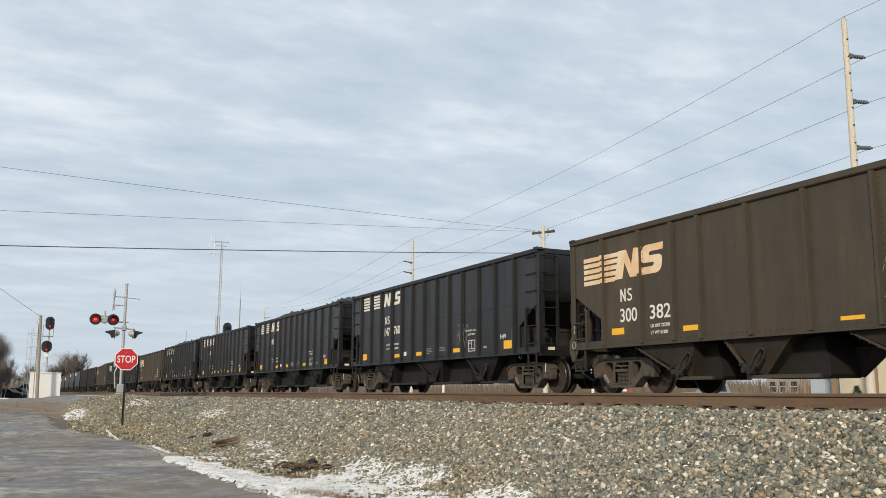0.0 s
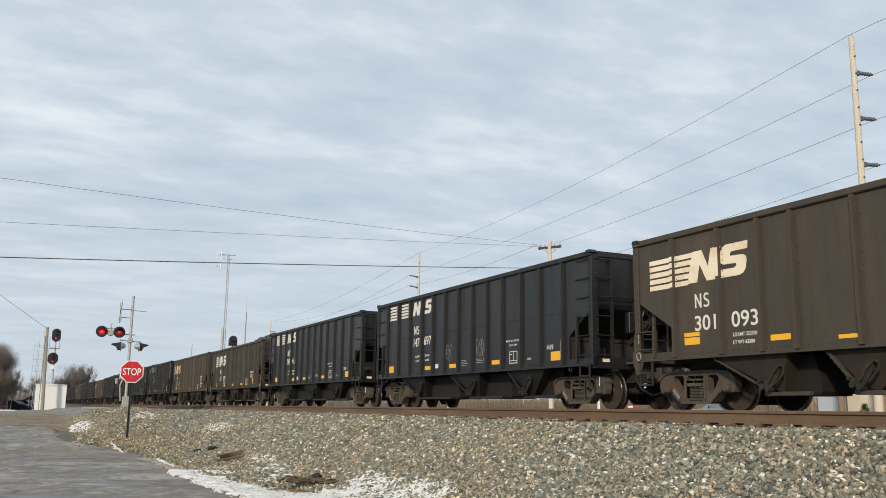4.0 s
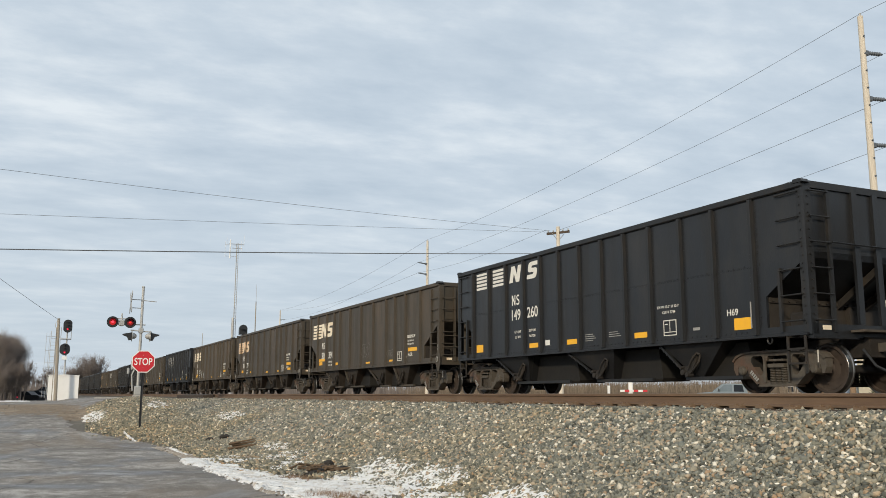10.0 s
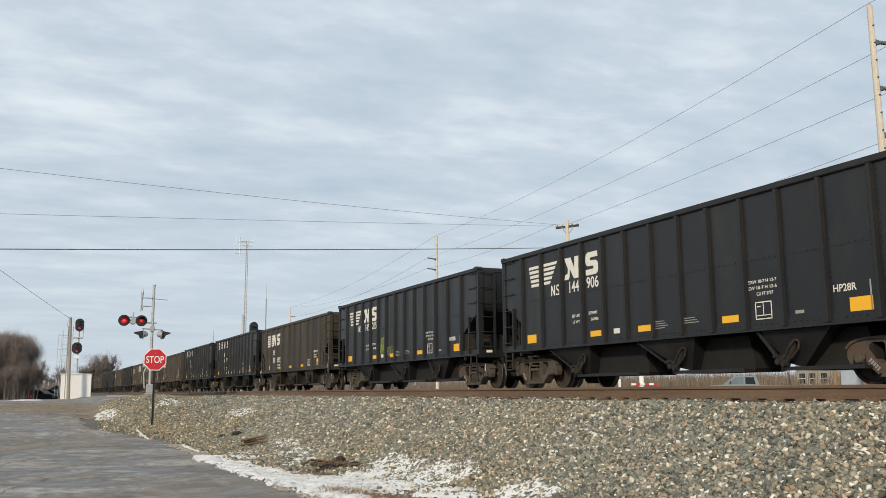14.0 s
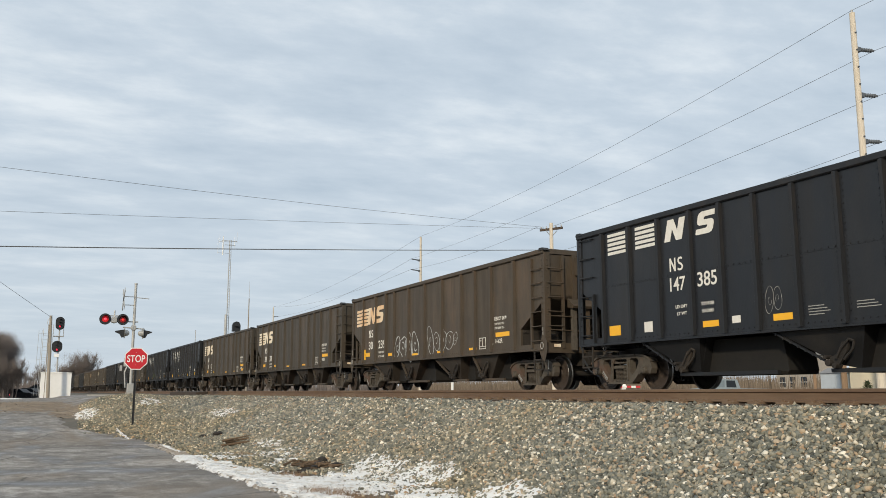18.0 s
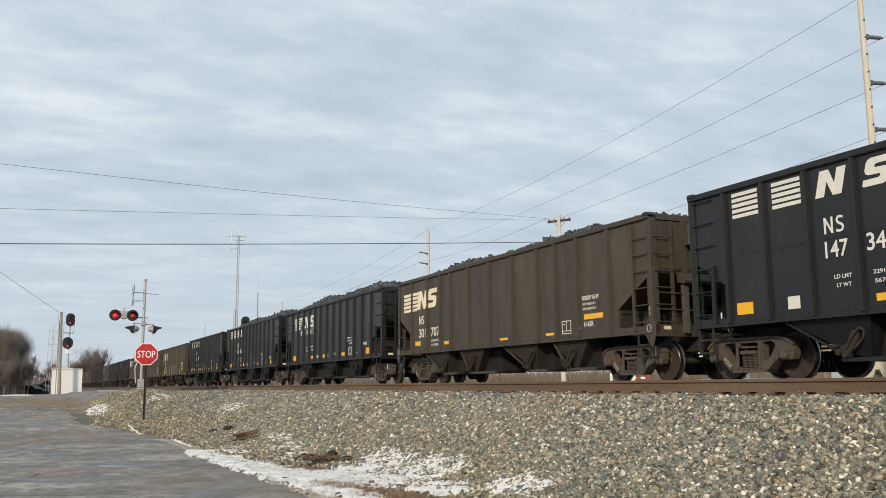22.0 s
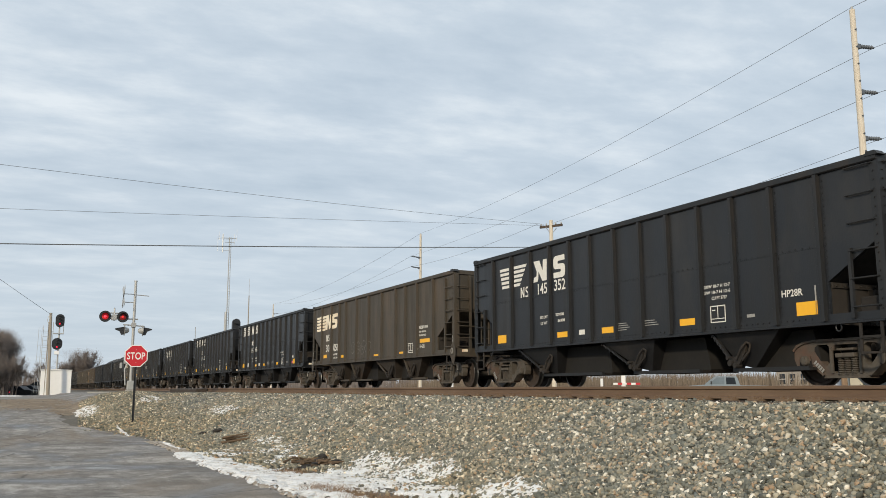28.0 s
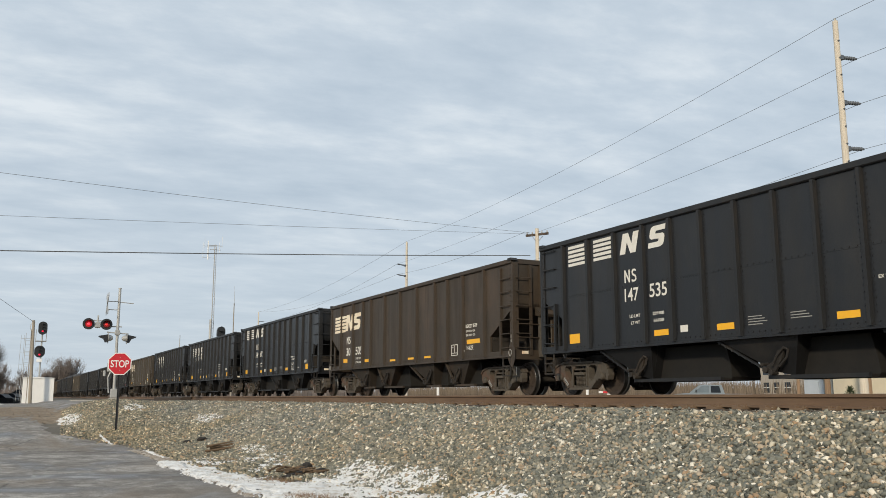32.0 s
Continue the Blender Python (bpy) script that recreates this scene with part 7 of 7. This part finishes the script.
    bm = B()
    v = [bm.verts.new(c) for c in ((-0.8, 0.72, 1.79), (0.8, 0.72, 1.79), (0.8, 1.38, 1.27), (-0.8, 1.38, 1.27), (-0.8, 0.74, 1.81), (0.8, 0.74, 1.81), (0.8, 1.40, 1.29), (-0.8, 1.40, 1.29))]
    for q in ((0, 1, 2, 3), (7, 6, 5, 4), (0, 4, 5, 1), (1, 5, 6, 2), (2, 6, 7, 3), (3, 7, 4, 0)):
        bm.faces.new([v[i] for i in q])
    part("windscreen", bm, PALEGLASS, p)
    for y in (-1.8, 1.75):
        for s_ in (-1, 1):
            wl = part("wheel", lathe(B(), [(s_ * 0.72, 0.2), (s_ * 0.72, 0.37), (s_ * 0.94, 0.37), (s_ * 0.94, 0.2)], (0, y, 0.37), "x", 20), DARKSTEEL, p)
            part("rim", lathe(B(), [(s_ * 0.90, 0.2), (s_ * 0.95, 0.18), (s_ * 0.95, 0.05)], (0, y, 0.37), "x", 12), GALV, wl)
    p.rotation_euler = (0, 0, radians(47))
    # red and white barrier and equipment beside it
    g = empty("crossing_gate", (35.0, 46.0, YARD), label="lowered red and white striped crossing barrier on a white stand", category="crossing gate")
    part("stand", box(B(), -0.13, 0.13, -0.2, 0.2, 0, 2.0, 0.02), WHITEBOX, g)
    for i in range(6):
        part("stripe", box(B(), -0.65 + i * 0.28, -0.37 + i * 0.28, -0.26, -0.21, 1.20, 1.33), SIGNRED if i % 2 else SIGNWHITE, g)
    g.rotation_euler = (0, 0, radians(-35))
    for x, y in ((33.9, 46.8), (26.5, 53.5)):
        q = empty("marker_post", (x, y, YARD), label="short round white marker post", category="post", group="white posts")
        part("post", rod(B(), (0, 0, -0.3), (0, 0, 1.6), 0.09, n=8), WHITEBOX, q)
    b = empty("evergreen_shrub", (44.5, 35.6, YARD), label="small dark evergreen shrub", category="shrub")
    rng = random.Random(4)
    bm = B()
    for i in range(900):
        a, k = rng.uniform(0, 6.28), rng.random()
        r = (1 - k) * 0.75 * rng.random() ** 0.4
        c = Vector((math.cos(a) * r, math.sin(a) * r, 0.2 + k * 1.3))
        rod(bm, c, c + Vector((math.cos(a) * 0.10 + rng.gauss(0, 0.05), math.sin(a) * 0.10 + rng.gauss(0, 0.05), rng.uniform(0.04, 0.16))), 0.012, 0.003, n=3, caps=False)
    part("crown", bm, EVERGREEN, b)
    part("trunk", rod(B(), (0, 0, -0.1), (0, 0, 1.5), 0.05, 0.02, n=6), TWIG, b)


TUFTS = [(4.28, 13.1, 420, 0.13), (4.42, 12.6, 420, 0.14), (4.47, 11.9, 500, 0.16), (4.72, 11.3, 420, 0.14), (4.55, 16.0, 260, 0.12), (4.68, 15.6, 220, 0.10), (4.95, 21.4, 300, 0.16)]


def make_debris():
    # rotten timber and clods on the bank
    d = empty("rotten_log", (5.55, 24.2, float(ground_z(5.55, 24.2)) + 0.02), label="split rotten timber lying on the gravel", category="timber")
    rng = random.Random(9)
    for i in range(6):
        bm = B()
        o = Vector((rng.uniform(-0.06, 0.06), rng.uniform(-0.10, 0.10), 0.03 + 0.025 * i))
        rod(bm, o + Vector((-0.50 + rng.uniform(0, 0.3), 0.1, -0.05)), o + Vector((0.50 - rng.uniform(0, 0.3), rng.uniform(-0.2, 0.1), rng.uniform(0.02, 0.10))), 0.04, 0.012, n=5)
        part("splinter", bm, DEADWOOD, d)
    for x, y, r, f in ((5.72, 17.6, 0.12, 0.9), (5.55, 17.2, 0.16, 0.5), (5.35, 16.9, 0.17, 0.4), (5.1, 16.6, 0.15, 0.4), (5.75, 16.8, 0.13, 0.5), (5.2, 17.4, 0.14, 0.35), (4.9, 16.2, 0.12, 0.4), (5.55, 26.9, 0.13, 0.7), (5.2, 27.4, 0.10, 0.6)):
        c = empty("earth_clod", (x, y, float(ground_z(x, y)) + r * f * 0.4), label="dark clod of wet earth in the snow", category="clod")
        bm = B()
        bmesh.ops.create_icosphere(bm, subdivisions=3, radius=r)
        for v in bm.verts:
            v.co *= 1 + 0.5 * noise.noise(v.co * 9 + Vector((x, y, 0))) + 0.25 * noise.noise(v.co * 27)
            v.co.z *= f
        part("clod", bm, MUD, c)
    # splintered wood round the clods
    d = empty("splintered_timber", (5.45, 17.2, float(ground_z(5.45, 17.2)) + 0.03), label="splintered dark timber half buried in snow", category="timber")
    for i in range(34):
        o = Vector((rng.uniform(-0.35, 0.35), rng.uniform(-0.7, 0.6), 0.02 + rng.uniform(0, 0.07)))
        a = rng.uniform(-0.5, 0.5)
        h = Vector((math.cos(a), math.sin(a), rng.uniform(-0.15, 0.3))) * rng.uniform(0.06, 0.18)
        part("splinter", rod(B(), o - h, o + h, 0.028, 0.012, n=5), DEADWOOD, d)
    # tufts of dead grass along the snow
    for x, y, n, w in TUFTS:
        t = empty("grass_tuft", (x, y, float(ground_z(x, y))), label="flattened tuft of dry brown grass in snow", category="grass", group="dry grass tufts")
        verts, faces = [], []
        for i in range(n):
            p = Vector((rng.gauss(0, w), rng.gauss(0, w * 1.5), 0.0))
            q = p + Vector((rng.gauss(0, 0.07), rng.gauss(0, 0.07), rng.uniform(0.03, 0.12)))
            k = len(verts)
            s_ = Vector((rng.uniform(0.002, 0.005), rng.uniform(-0.004, 0.004), 0))
            verts += [p - s_, p + s_, q]
            faces.append((k, k + 1, k + 2))
        me = bpy.data.meshes.new("blades")
        me.from_pydata([tuple(v) for v in verts], [], faces)
        me.materials.append(DRYGRASS)
        part("blades", me, None, t)
    mk = empty("red_marker", (-0.35, 71.5, float(ground_z(-0.35, 71.5))), label="small red marker lamp on a low stand", category="marker")
    part("stand", rod(B(), (0, 0, -0.1), (0, 0, 0.25), 0.04, n=6), DARKSTEEL, mk)
    part("lamp", lathe(B(), [(0.25, 0.025), (0.27, 0.035), (0.31, 0.03), (0.33, 0.01)], (0, 0, 0), "z", 12), SIGNALRED, mk)
    sl = empty("concrete_slab", (5.8, 70.0, float(ground_z(5.8, 70.0))), label="pale concrete slab by the crossing", category="slab")
    part("slab", box(B(), -1.0, 1.0, -0.6, 0.6, -0.1, 0.10, 0.02), CONCRETE, sl)


# ---------------------------------------------------------------- build
make_ground()
make_road()
make_snow()
make_poles()
make_towers()
make_crossing_signal()
make_stop_sign()
make_wayside()
make_trees()
make_brush()
make_yard()
make_debris()
make_train()
make_track(TRACK_NEAR, "track_near", "empty rusty railway track on grey ballast")
make_track(TRACK_FAR, "track_far", "railway track under the coal train")
make_ballast()


def motions():
    """The train rolls along its track and the wheels turn."""
    times = [2.0 * i for i in range(17)]
    for car, off in TRAIN:
        walk(car, [(t, pose(TRACK_FAR, run(t) - off, 0)) for t in times])
    turned = {}
    ticks = [i / FPS for i in range(32 * FPS + 1)]
    for car, off in TRAIN:
        for tr in car.children:
            for ob in tr.children:
                if not ob.name.startswith("wheelset"):
                    continue
                a = round(ob.location.y, 3)
                if a not in turned:
                    walk(ob, [(t, Matrix.Translation((0, a, 0.457)) @ Matrix.Rotation(-run(t) / 0.4555, 4, "X")) for t in ticks])
                    turned[a] = ob
                else:
                    first = turned[a].animation_data
                    ob.rotation_mode = "QUATERNION"
                    ob.animation_data_create().action = first.action
                    ob.animation_data.action_slot = first.action_slot


motions()
